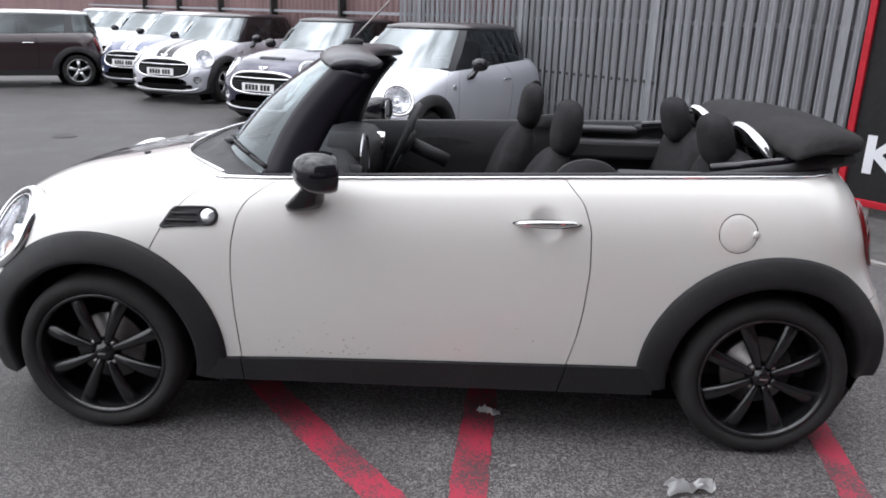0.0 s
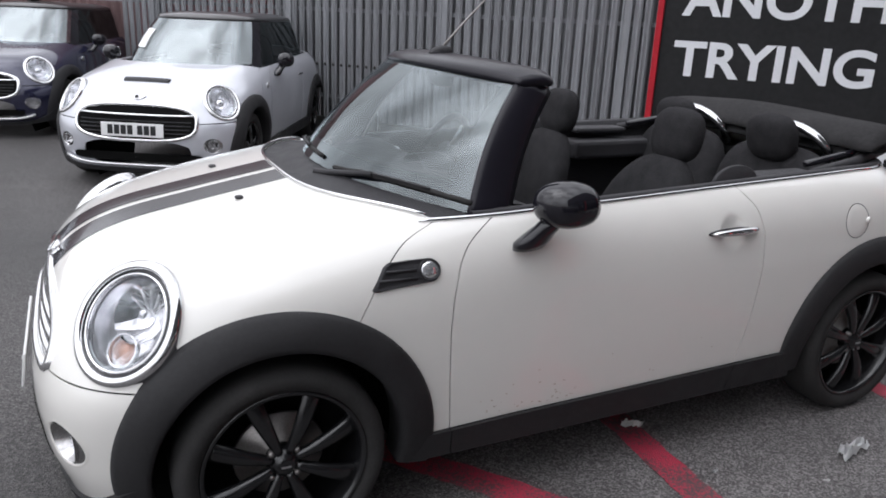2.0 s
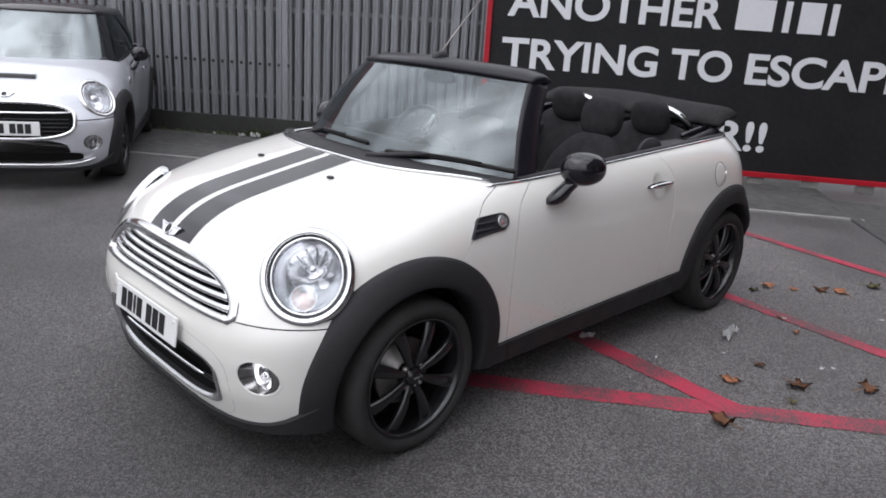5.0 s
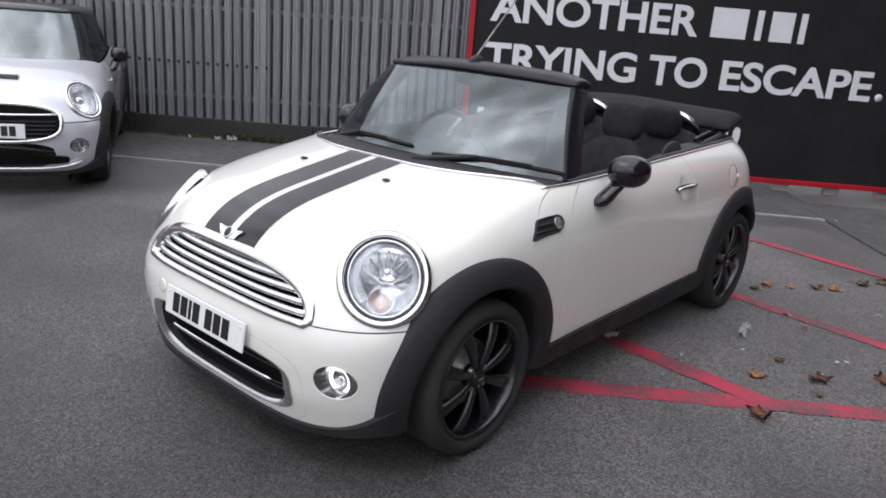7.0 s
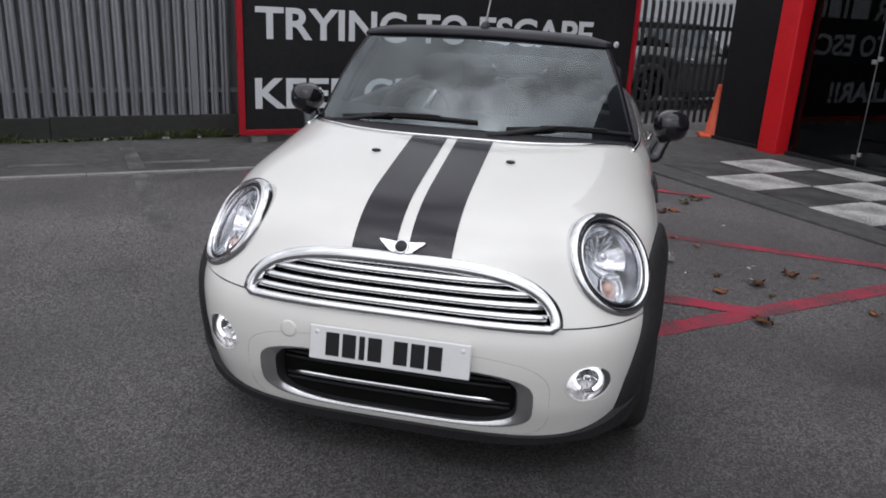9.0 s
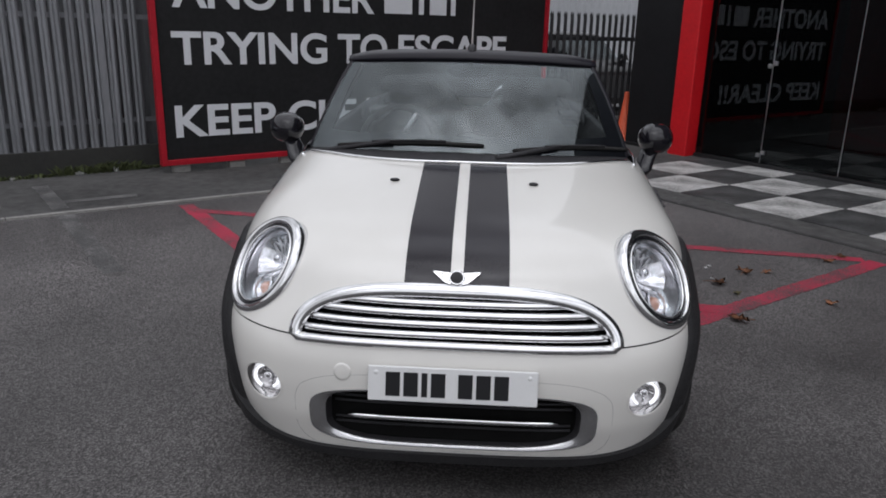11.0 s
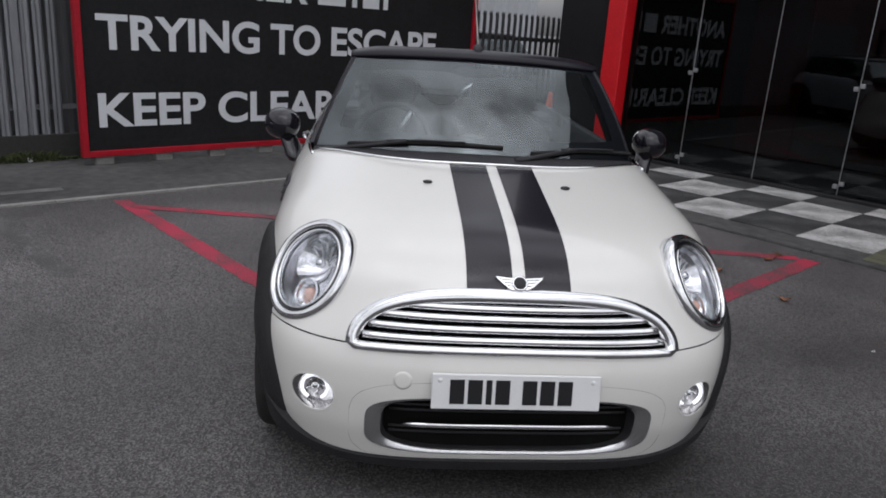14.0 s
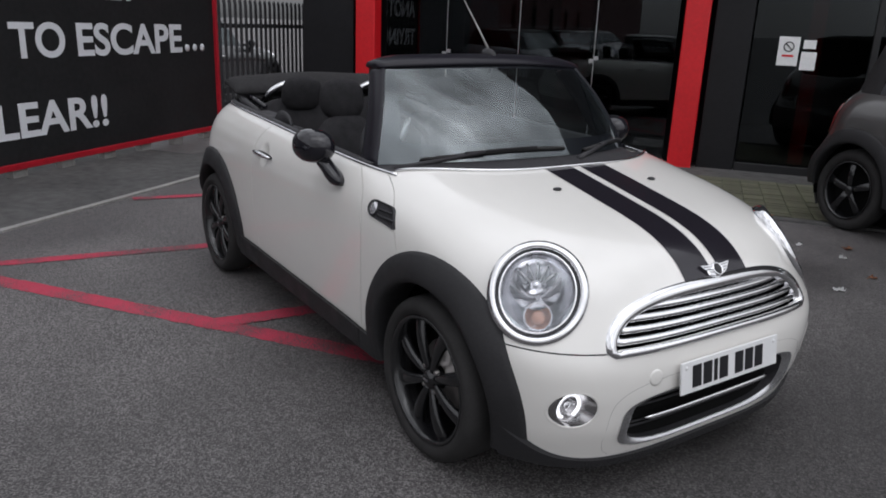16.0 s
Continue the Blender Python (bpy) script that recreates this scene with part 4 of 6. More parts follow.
def body_panels(car, paint, fine=True, hatch=False):
    """The painted skin and its plastic trim."""
    pts, faces = half_shell(72, 210, 26, 22, 44, 22) if fine else half_shell(30, 46, 12, 9, 14, 9)
    gap = 0.0022 if fine else 0.004
    fields = [lambda x, y, z: arch_field(x, z, AXF, 0.405), lambda x, y, z: arch_field(x, z, AXR, 0.405), lambda x, y, z: z - SILL(x), lambda x, y, z: np.where(x < -1.3, arch_field(x, z, AXF, 0.374), 1.0), lambda x, y, z: np.where(x < -1.3, z - lip_z(x), 1.0)]
    seams = [
        (lambda x, y, z: z - seam_z(y), lambda x, y, z: x < -0.95),
        (lambda x, y, z: x - HOOD_CUT(z), lambda x, y, z: (x < -0.5) & (z > 0.55)),
        (lambda x, y, z: x - DOOR_F(z), lambda x, y, z: (x > -1.0) & (x < -0.2)),
        (lambda x, y, z: x - DOOR_R(z), lambda x, y, z: (x > 0.0) & (x < 1.0)),
        (lambda x, y, z: z - 0.60, lambda x, y, z: x > 1.35),
    ]
    fields += [lambda x, y, z: np.where((x > -1.1) & (x < 1.1), z - 0.222, 1.0), lambda x, y, z: x - cowl_x(y), lambda x, y, z: z - BELT(x)]
    for f in fields:
        faces = cut(pts, faces, f)
    for f, only in seams:
        for s in (-gap, gap):
            faces = cut(pts, faces, lambda x, y, z, f=f, s=s: f(x, y, z) - s, only)
    holes = [lambda x, y, z: lamp_field(x, y, z), lambda x, y, z: np.where(x < -1.3, np.hypot((y - FOG_Y) / 1.1, z - FOG_Z) - FOG_R, 1.0), lambda x, y, z: np.where(x < -1.3, GRILLE(y, z, -0.006), 1.0), lambda x, y, z: np.where(x < -1.3, INTAKE(y, z), 1.0)]
    for h in holes:
        faces = cut(pts, faces, h)
    arr = np.array(pts)
    cen = np.array([arr[f].mean(0) for f in faces])
    x, y, z = cen[:, 0], np.abs(cen[:, 1]), cen[:, 2]
    keep = ((arch_field(x, z, AXF, 0.405) > 0) | ((x < -1.4) & (z < SILL(x)) & (arch_field(x, z, AXF, 0.374) > 0))) & (arch_field(x, z, AXR, 0.405) > 0)
    for f, only in seams:
        keep &= ~(only(x, y, z) & (np.abs(f(x, y, z)) < gap))
    for h in holes:
        keep &= h(x, y, z) > 0
    low = z < SILL(x)
    open_top = (x > cowl_x(y)) & (z > BELT(x)) & (x < 1.46)
    hood = (~low) & (x < -0.5) & (x < HOOD_CUT(z)) & (z > seam_z(y)) & ~(x > cowl_x(y))
    # the wing top behind the scuttle belongs to the small front quarter
    bumper = (~low) & (x < -1.1) & (z < seam_z(y))
    rest = (~low) & ~hood & ~bumper & ~open_top
    wing = rest & (x < DOOR_F(z)) & (x < -0.3)
    door = rest & (x > DOOR_F(z)) & (x < DOOR_R(z))
    rear_b = rest & (x > 1.35) & (z < 0.60)
    quarter = rest & (x > DOOR_R(z)) & ~rear_b
    pick = lambda mask: [faces[i] for i in np.nonzero(mask & keep)[0]]
    panel("bonnet", pts, pick(hood), paint, car)
    panel("front_bumper", pts, pick(bumper), paint, car)
    for s in ("left", "right"):
        panel("wing", pts, pick(wing), paint, car, s)
    handle = (lambda p: 0.024 * np.clip(1 - ((p[:, 0] - 0.385) ** 2 + (p[:, 2] - 0.857) ** 2) / 0.058 ** 2, 0, 1) ** 0.8) if fine else None
    for s in ("left", "right"):
        panel("door", pts, pick(door), paint, car, s, dent=handle)
    for s in ("left", "right"):
        panel("rear_quarter", pts, pick(quarter), paint, car, s)
    panel("rear_bumper", pts, pick(rear_b), paint, car)
    lowk = low & (z > 0.12)
    panel("front_lip", pts, pick(lowk & (x < -1.2) & (z > lip_z(x))), M_ARCH, car, out=0.012, thick=0.03, label="black plastic lip", dent=lambda p: -0.016 * np.clip((p[:, 0] + 1.76) / 0.12, 0, 1))
    for s in ("left", "right"):
        panel("side_skirt", pts, pick(lowk & (x > -1.0) & (x < 1.0) & (z > 0.222)), M_ARCH, car, s, out=0.016, label="black plastic side skirt")
    panel("rear_valance", pts, pick(lowk & (x > 1.2)), M_PLASTIC, car, out=0.006)
    # near-black inner skin, its colour standing in for shade behind the seams and holes
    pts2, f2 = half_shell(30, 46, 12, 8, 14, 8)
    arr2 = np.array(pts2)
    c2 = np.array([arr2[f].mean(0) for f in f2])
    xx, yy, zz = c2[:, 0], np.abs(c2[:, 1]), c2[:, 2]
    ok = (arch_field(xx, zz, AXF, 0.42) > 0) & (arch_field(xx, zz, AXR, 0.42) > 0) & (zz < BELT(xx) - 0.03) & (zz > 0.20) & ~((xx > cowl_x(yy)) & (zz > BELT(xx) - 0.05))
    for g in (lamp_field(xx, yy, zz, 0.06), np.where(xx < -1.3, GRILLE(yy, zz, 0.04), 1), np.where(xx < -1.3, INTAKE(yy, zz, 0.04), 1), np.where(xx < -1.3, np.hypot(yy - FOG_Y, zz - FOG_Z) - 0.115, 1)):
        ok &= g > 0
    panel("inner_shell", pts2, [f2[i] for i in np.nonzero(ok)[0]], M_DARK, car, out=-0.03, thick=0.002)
    flares(car)


def flares(car):
    """Black plastic arch trims that follow the body, and the dark wheel wells."""
    for cx, a0, a1 in ((AXF, -13, 197), (AXR, -2, 190)):
        for left in (True, False):
            rings = []
            n = 64
            for i in range(n + 1):
                q = radians(a0 + (a1 - a0) * i / n)
                c, s = math.cos(q), math.sin(q)
                ring = []
                for r, o in ((0.464, -0.002), (0.462, 0.010), (0.452, 0.020), (0.415, 0.029), (0.375, 0.034), (0.360, 0.030), (0.353, 0.016), (0.352, -0.02), (0.358, -0.10)):
                    front = max(0.0, min(1.0, (math.degrees(q) - 140) / 50)) if cx < 0 else max(0.0, min(1.0, (30 - math.degrees(q)) / 30))
                    r = r - 0.015 * front * max(0.0, (r - 0.352) / 0.112)
                    x, z = cx + r * c, HUB + r * s
                    xs = np.clip(x, -1.70, 1.60)
                    pt = side_pt(xs, max(z, 0.17), left)
                    w = -1 if left else 1
                    fade = min(1.0, 0.45 + 4.0 * (i if cx < 0 else min(i, n - i)) / n)
                    ring.append((x, pt[1] + w * (o if o < 0 else o * fade), z))
                rings.append(ring)
            part("wheel_arch_trim", loft(rings, ring_closed=False), M_ARCH, car, "black plastic wheel arch trim")
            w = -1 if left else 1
            # well liner, coloured near-black for the shade inside the arch
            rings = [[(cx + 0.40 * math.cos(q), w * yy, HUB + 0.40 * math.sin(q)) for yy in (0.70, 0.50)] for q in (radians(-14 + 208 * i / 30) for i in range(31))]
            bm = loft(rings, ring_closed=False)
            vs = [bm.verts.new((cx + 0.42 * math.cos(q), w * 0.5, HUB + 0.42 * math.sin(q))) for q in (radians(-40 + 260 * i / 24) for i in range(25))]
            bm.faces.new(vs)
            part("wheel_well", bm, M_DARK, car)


def wheel(car, x, y, left, spokes="cone", rim=None, steer=0.0, tyre_r=0.300):
    """A road wheel: tyre, rim, spokes, hub cap, brake disc."""
    w = -1 if left else 1
    m = pose(x, y, tyre_r - 0.002, 0, 0, steer) @ pose(0, 0, 0, 0, 0, 0 if w < 0 else 180)
    e = new("wheel")
    e.parent, e.matrix_local = car, m
    e.empty_display_size = 0.1
    R = tyre_r
    k = R / 0.308
    prof = [(0.234, 0.085), (0.238, -0.070), (0.244, -0.088), (0.266, -0.098), (0.285, -0.094), (0.300, -0.078), (0.306, -0.062), (0.308, -0.03), (0.308, 0.03), (0.306, 0.062), (0.285, 0.094), (0.266, 0.098), (0.244, 0.088), (0.234, 0.085)]
    part("tyre", lathe([(r * k, a) for r, a in prof], 72), M_RUBBER, e, "black rubber tyre")
    rimm = rim or M_RIM
    prof = [(0.2385, -0.075), (0.243, -0.083), (0.2385, -0.089), (0.229, -0.086), (0.224, -0.070), (0.216, -0.045), (0.208, 0.02), (0.212, 0.08)]
    part("rim", lathe([(r * k, a) for r, a in prof], 72), rimm, e)
    part("brake_disc", lathe([(0.0, -0.015), (0.06, -0.015), (0.06, 0.0), (0.13, 0.0), (0.135, 0.01), (0.0, 0.02)], 40), M_STEEL, e, "rusty steel brake disc")
    # disc closing the barrel, its black painting the shade behind the spokes
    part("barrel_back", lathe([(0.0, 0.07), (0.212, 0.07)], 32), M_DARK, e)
    nsp = 8
    for j in range(nsp):
        rows = []
        for i in range(13):
            s = i / 12
            r = (0.035 + 0.193 * s) * k
            half = 0.014 + 0.018 * s
            yy = -0.050 - 0.016 * math.sin(math.pi * min(1, s * 0.9)) + 0.012 * s
            hh = 0.016 + 0.006 * s
            rows.append([(half * math.cos(q), yy - hh * max(-0.7, math.sin(q)), r) for q in (2 * math.pi * t / 12 for t in range(12))])
        part("spoke", loft(rows), rimm, e, m=pose(0, 0, 0, 0, 360 * (j + 0.5) / nsp, 0))
    part("hub_cap", lathe([(0.0, -0.078), (0.018, -0.0775), (0.026, -0.074), (0.034, -0.062), (0.045, -0.055), (0.05, -0.02)], 28), rimm, e)
    part("cap_mark", box((-0.014, -0.0795, -0.003), (0.014, -0.077, 0.003)), M_SATIN, e, smooth=False)
    pb = None
    for j in range(4):
        q = radians(45 + 90 * j)
        mm = pose(0.052 * math.cos(q), -0.045, 0.052 * math.sin(q))
        if pb is None:
            pb = part("wheel_bolt", lathe([(0.0, -0.018), (0.008, -0.018), (0.010, 0.0)], 6), M_STEEL, e, m=mm)
        else:
            o = new("wheel_bolt", pb.data)
            o.parent, o.matrix_local = e, mm
    return e


def on_lamp(u, v, out, left):
    """A point of the lamp's own plane carried out to the body surface."""
    c = LAMP_C + u * LAMP_U + v * LAMP_V - 0.25 * LAMP_N
    p = project1(c, LAMP_N, 0.6)
    flat = LAMP_C + u * LAMP_U + v * LAMP_V
    p = flat + (0.36 * ((p - flat) @ LAMP_N) + out) * LAMP_N
    return (p[0], p[1] if left else -p[1], p[2])


def headlamp(car, left, detail=True):
    w = 1 if left else -1
    e = new("headlamp")
    e.parent = car
    e.empty_display_size = 0.1
    n = 56
    ang = [2 * math.pi * i / n for i in range(n)]
    def ring(name, prof, mt, label=""):
        rings = [[on_lamp((LAMP_A + g) * math.cos(q), (LAMP_B + g) * math.sin(q), o, left) for g, o in prof] for q in ang]
        part(name, loft(rings, ends_closed=True), mt, e, label)

    ring("surround", ((-0.004, -0.05), (-0.003, 0.006), (0.004, 0.013), (0.014, 0.012), (0.023, 0.005), (0.026, -0.004), (0.026, -0.05)), M_CHROME, "broad chrome headlamp surround")
    ring("seal", ((-0.013, -0.05), (-0.012, 0.002), (-0.004, 0.002), (-0.003, -0.05)), M_GLOSSBLACK)
    ring("bezel", ((-0.021, -0.02), (-0.020, 0.002), (-0.016, 0.006), (-0.0125, 0.002), (-0.012, -0.02)), M_CHROME, "thin chrome inner ring")
    # clear lens
    rings = [[on_lamp((LAMP_A - 0.017) * s * math.cos(q), (LAMP_B - 0.017) * s * math.sin(q), 0.014 * (1 - s * s) - 0.002, left) for q in ang[::2]] for s in (1.0, 0.85, 0.65, 0.4, 0.15, 0.02)]
    lens = part("lens", loft(rings), M_LENS, e, "clear headlamp lens")
    lens.visible_shadow = False

    def local(u, v, d):
        p = LAMP_C + u * LAMP_U + v * LAMP_V + d * LAMP_N
        p = p + (np.array(on_lamp(0, 0, 0, True)) - LAMP_C)
        return Vector((p[0], p[1] if left else -p[1], p[2]))

    # bowl
    rings = [[local((LAMP_A - 0.017) * s * math.cos(q), (LAMP_B - 0.017) * s * math.sin(q), d) for q in ang[::2]] for s, d in ((1.0, -0.012), (0.97, -0.05), (0.88, -0.078), (0.7, -0.105), (0.4, -0.12), (0.02, -0.125))]
    part("reflector", loft(rings, caps=False), M_BOWL, e, "bright metal reflector")
    if not detail:
        part("bulb", blob(local(0, 0.01, -0.07), (0.05, 0.05, 0.05), 2, 16, 8), M_CHROME, e)
        return e
    # main reflector cup, projector and indicator
    for cu, cv, r0, depth, mt, nm in ((0.010, 0.032, 0.080, 0.055, M_CHROME, "main_cup"), (-0.008, -0.074, 0.042, 0.03, M_AMBER, "indicator")):
        rings = [[local(cu + r0 * s * math.cos(q), cv + r0 * s * math.sin(q), -0.045 - depth * (1 - s * s)) for q in ang[::2]] for s in (1.06, 1.0, 0.85, 0.6, 0.3, 0.03)]
        part(nm, loft(rings, caps=False), M_CHROME if nm == "main_cup" else M_BOWL, e)
        if nm == "indicator":
            part("indicator_bulb", blob(local(cu, cv, -0.055), (0.024, 0.024, 0.024), 2, 16, 8), M_AMBER, e, "amber indicator bulb")
            rings = [[local(cu + (r0 + g) * math.cos(q), cv + (r0 + g) * math.sin(q), o) for g, o in ((0.0, -0.045), (0.0, -0.03), (0.005, -0.03), (0.005, -0.045))] for q in ang[::2]]
            part("indicator_ring", loft(rings, ends_closed=True), M_CHROME, e)
        else:
            part("bulb_shield", blob(local(cu, cv, -0.055), (0.018, 0.018, 0.018), 2, 16, 8), M_CHROME, e)
            for k in range(5):
                q0 = radians(35 + 27 * k)
                a = local(cu + 0.02 * math.cos(q0), cv + 0.02 * math.sin(q0), -0.075)
                b = local(cu + 0.068 * math.cos(q0), cv + 0.068 * math.sin(q0), -0.05)
                part("flute", tube([a, b], 0.004, 6), M_SATIN, e)
    return e


def grille(car):
    e = new("radiator_grille")
    e.parent = car
    e.empty_display_size = 0.1

    def outline(g, n=40):
        out = []
        for i in range(n + 1):
            t = -1 + 2 * i / n
            y = (0.495 + g) * math.copysign(1 - (1 - abs(t)) ** 1.8, t)
            top = 0.576 + (0.146 + g) * max(0.0, 1 - abs(y / (0.495 + g)) ** 3.2) ** 0.5
            out.append((y, top))
        for i in range(n - 1, 0, -1):
            y = (0.495 + g) * (-1 + 2 * i / n)
            out.append((y, 0.576 - 0.7 * g))
        return out

    loops = [(outline(g), o) for g, o in ((-0.010, -0.03), (-0.008, 0.004), (0.004, 0.011), (0.024, 0.009), (0.031, -0.004))]
    n = len(loops[0][0])
    rings = [[tuple(front_pt(lp[i][0], lp[i][1], o)) for lp, o in loops] for i in range(n)]
    part("surround", loft(rings, ring_closed=False, ends_closed=True), M_CHROME, e, "polished chrome grille surround")
    # dark back, near-black in place of the shade behind the slats
    ys = np.linspace(-0.52, 0.52, 30)
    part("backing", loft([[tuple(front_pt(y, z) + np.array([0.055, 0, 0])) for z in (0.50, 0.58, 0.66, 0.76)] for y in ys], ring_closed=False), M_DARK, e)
    for k, z in enumerate((0.598, 0.630, 0.662, 0.692)):
        half = 0.475 * (1 - ((z - 0.576) / 0.152) ** 2) ** (1 / 3.2)
        ys = np.linspace(-half, half, 34)
        rings = []
        for y in ys:
            b = front_pt(y, z) + np.array([0.012, 0, 0])
            rings.append([tuple(b + np.array(o)) for o in ((-0.009, 0, 0.006), (-0.012, 0, -0.003), (-0.006, 0, -0.011), (0.02, 0, -0.010), (0.02, 0, 0.006), (0.0, 0, 0.012))])
        part("slat", loft(rings), M_CHROME, e, "chrome grille slat")
    return e


def lower_intake(car):
    e = new("lower_intake")
    e.parent = car
    e.empty_display_size = 0.1
    n = 72

    def loop(g, k=4, zs=0.12):
        out = []
        for i in range(n):
            q = 2 * math.pi * i / n
            c, s = math.cos(q), math.sin(q)
            out.append(((0.452 + g) * math.copysign(abs(c) ** (2 / k), c), 0.3145 + (0.1055 + (g * zs if g < 0 else g)) * math.copysign(abs(s) ** (2 / k), s)))
        return out

    loops = [(loop(g), o, dx) for g, o, dx in ((0.004, 0.003, 0), (-0.012, 0.003, 0.0), (-0.046, 0.0, 0.014))]
    rings = [[tuple(front_pt(lp[i][0], max(0.16, lp[i][1]), o) + np.array([dx, 0, 0])) for lp, o, dx in loops] for i in range(n)]
    part("surround", loft(rings, ring_closed=False, ends_closed=True), M_INTAKE, e, "bright silver intake surround")
    loops = [(loop(g), dx) for g, dx in ((-0.046, 0.014), (-0.054, 0.05), (-0.056, 0.08))]
    rings = [[tuple(front_pt(lp[i][0], max(0.16, lp[i][1]), 0.0) + np.array([dx, 0, 0])) for lp, dx in loops] for i in range(n)]
    part("throat", loft(rings, ring_closed=False, ends_closed=True), M_PLASTIC, e)
    ys = np.linspace(-0.455, 0.455, 24)
    # black sheet painting the shade inside the intake
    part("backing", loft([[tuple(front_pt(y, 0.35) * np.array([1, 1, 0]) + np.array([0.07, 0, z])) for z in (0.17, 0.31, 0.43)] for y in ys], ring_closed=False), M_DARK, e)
    for z in (0.225, 0.245, 0.265, 0.285, 0.35, 0.37):
        ys = np.linspace(-0.38, 0.38, 20)
        part("mesh_bar", tube([tuple(front_pt(y, z) + np.array([0.05, 0, 0])) for y in ys], 0.004, 6), M_PLASTIC, e)
    ys = np.linspace(-0.335, 0.335, 24)
    part("bar", tube([tuple(front_pt(y, 0.312) + np.array([0.022, 0, 0.0])) for y in ys], [0.003] + [0.0085] * 22 + [0.003], 8), M_CHROME, e, "chrome intake bar")
    # raised lip line round the intake
    loops = [(loop(g, 4), o) for g, o in ((0.050, -0.004), (0.053, 0.0005), (0.056, -0.004))]
    rings = [[tuple(front_pt(lp[i][0], max(0.190, lp[i][1]), o)) for lp, o in loops] for i in range(n)]
    part("groove", loft(rings, ring_closed=False, ends_closed=True), M_PLASTIC, e)


def fog_lamp(car, left, paint=M_WHITE, lit=True):
    w = -1 if left else 1
    e = new("fog_lamp")
    e.parent = car
    e.empty_display_size = 0.1
    n = 36
    ang = [2 * math.pi * i / n for i in range(n)]
    base = front_pt(w * FOG_Y, FOG_Z)
    nrm = normal_at(base)
    # the lamp itself faces forward, sunk into the curved bumper
    aim = 0.35 * nrm + 0.65 * np.array([-1.0, w * -0.05, 0.05])
    aim /= np.linalg.norm(aim)
    uu = -np.cross(np.array([0, 0, 1.0]), aim)
    uu /= np.linalg.norm(uu)
    vv = np.cross(uu, aim)
    if vv[2] < 0:
        vv = -vv

    def pt(r, q, d):
        p = front_pt(w * FOG_Y + 1.1 * r * math.cos(q), FOG_Z + r * math.sin(q))
        return tuple(p + d * nrm)

    turn = 1 if uu[1] > 0 else -1

    def pl(r, q, d):
        return tuple(base + turn * r * math.cos(q) * uu + r * math.sin(q) * vv + d * aim)

    rings = [[pt(0.068, q, 0.001), pt(0.064, q, 0.003), pt(0.0605, q, -0.001)] for q in ang]
    part("ring", loft(rings, ring_closed=False, ends_closed=True), paint, e)
    rings = [[pt(0.0605, q, -0.001), pl(0.056, q, -0.018), pl(0.047, q, -0.034), pl(0.045, q, -0.040)] for q in ang]
    part("bowl", loft(rings, ring_closed=False, ends_closed=True), M_LAMPBOWL, e, "silvered lamp bowl")
    rings = [[pl(r, q, d) for q in ang] for r, d in ((0.045, -0.040), (0.036, -0.052), (0.018, -0.062), (0.002, -0.064))]
    part("reflector", loft(rings, caps=False), M_LAMPBOWL, e)
    arc = [radians(-60 + 300 * i / 40) for i in range(41)]
    rings = [[pl(r, q, d) for r, d in ((0.0445, -0.040), (0.044, -0.032), (0.0370, -0.032), (0.0365, -0.040))] for q in arc]
    part("light_ring", loft(rings), M_DRL if lit else M_BOWL, e, "lit white daytime running lamp ring" if lit else "")
    part("bulb_cap", blob(tuple(base - 0.046 * aim), (0.011, 0.014, 0.012), 2.2, 14, 8), M_CHROME, e)
    for k in range(5):
        q0 = radians(36 + 72 * k)
        part("facet", tube([pl(0.016, q0, -0.056), pl(0.032, q0 + 0.2, -0.046)], 0.0025, 6), M_CHROME, e)
    rings = [[pl(r, q, d) for q in ang] for r, d in ((0.050, -0.024), (0.03, -0.019), (0.002, -0.017))]
    part("cover", loft(rings, caps=False), M_LENS, e).visible_shadow = False


def plate(car, x, z, tilt, letters=(1, 1, 1, 1, 0, 1, 1, 1), bm_mat=None):
    """Front number plate; its characters are plain bars."""
    e = new("number_plate")
    e.parent = car
    e.matrix_local = pose(x, 0, z, 0, tilt, 0)
    e.empty_display_size = 0.1
    soft(part("plate_panel", box((-0.004, -0.26, -0.0555), (0.004, 0.26, 0.0555)), M_PLATE, e, "white number plate", smooth=False), 0.006, segments=3)
    y = 0.205
    for c in letters:
        if c:
            wd = 0.018 if c == 2 else 0.044
            part("bar", box((-0.0058, y - wd, -0.038), (-0.0042, y, 0.038)), M_INK, e, smooth=False)
            y -= wd + 0.011
        else:
            y -= 0.028
    for yy in (-0.235, 0.235):
        part("screw_cap", lathe([(0.0, 0.003), (0.006, 0.002), (0.008, 0.0)], 10, "z"), M_PLATE, e, m=pose(-0.004, yy, 0.035, 0, -90, 0))


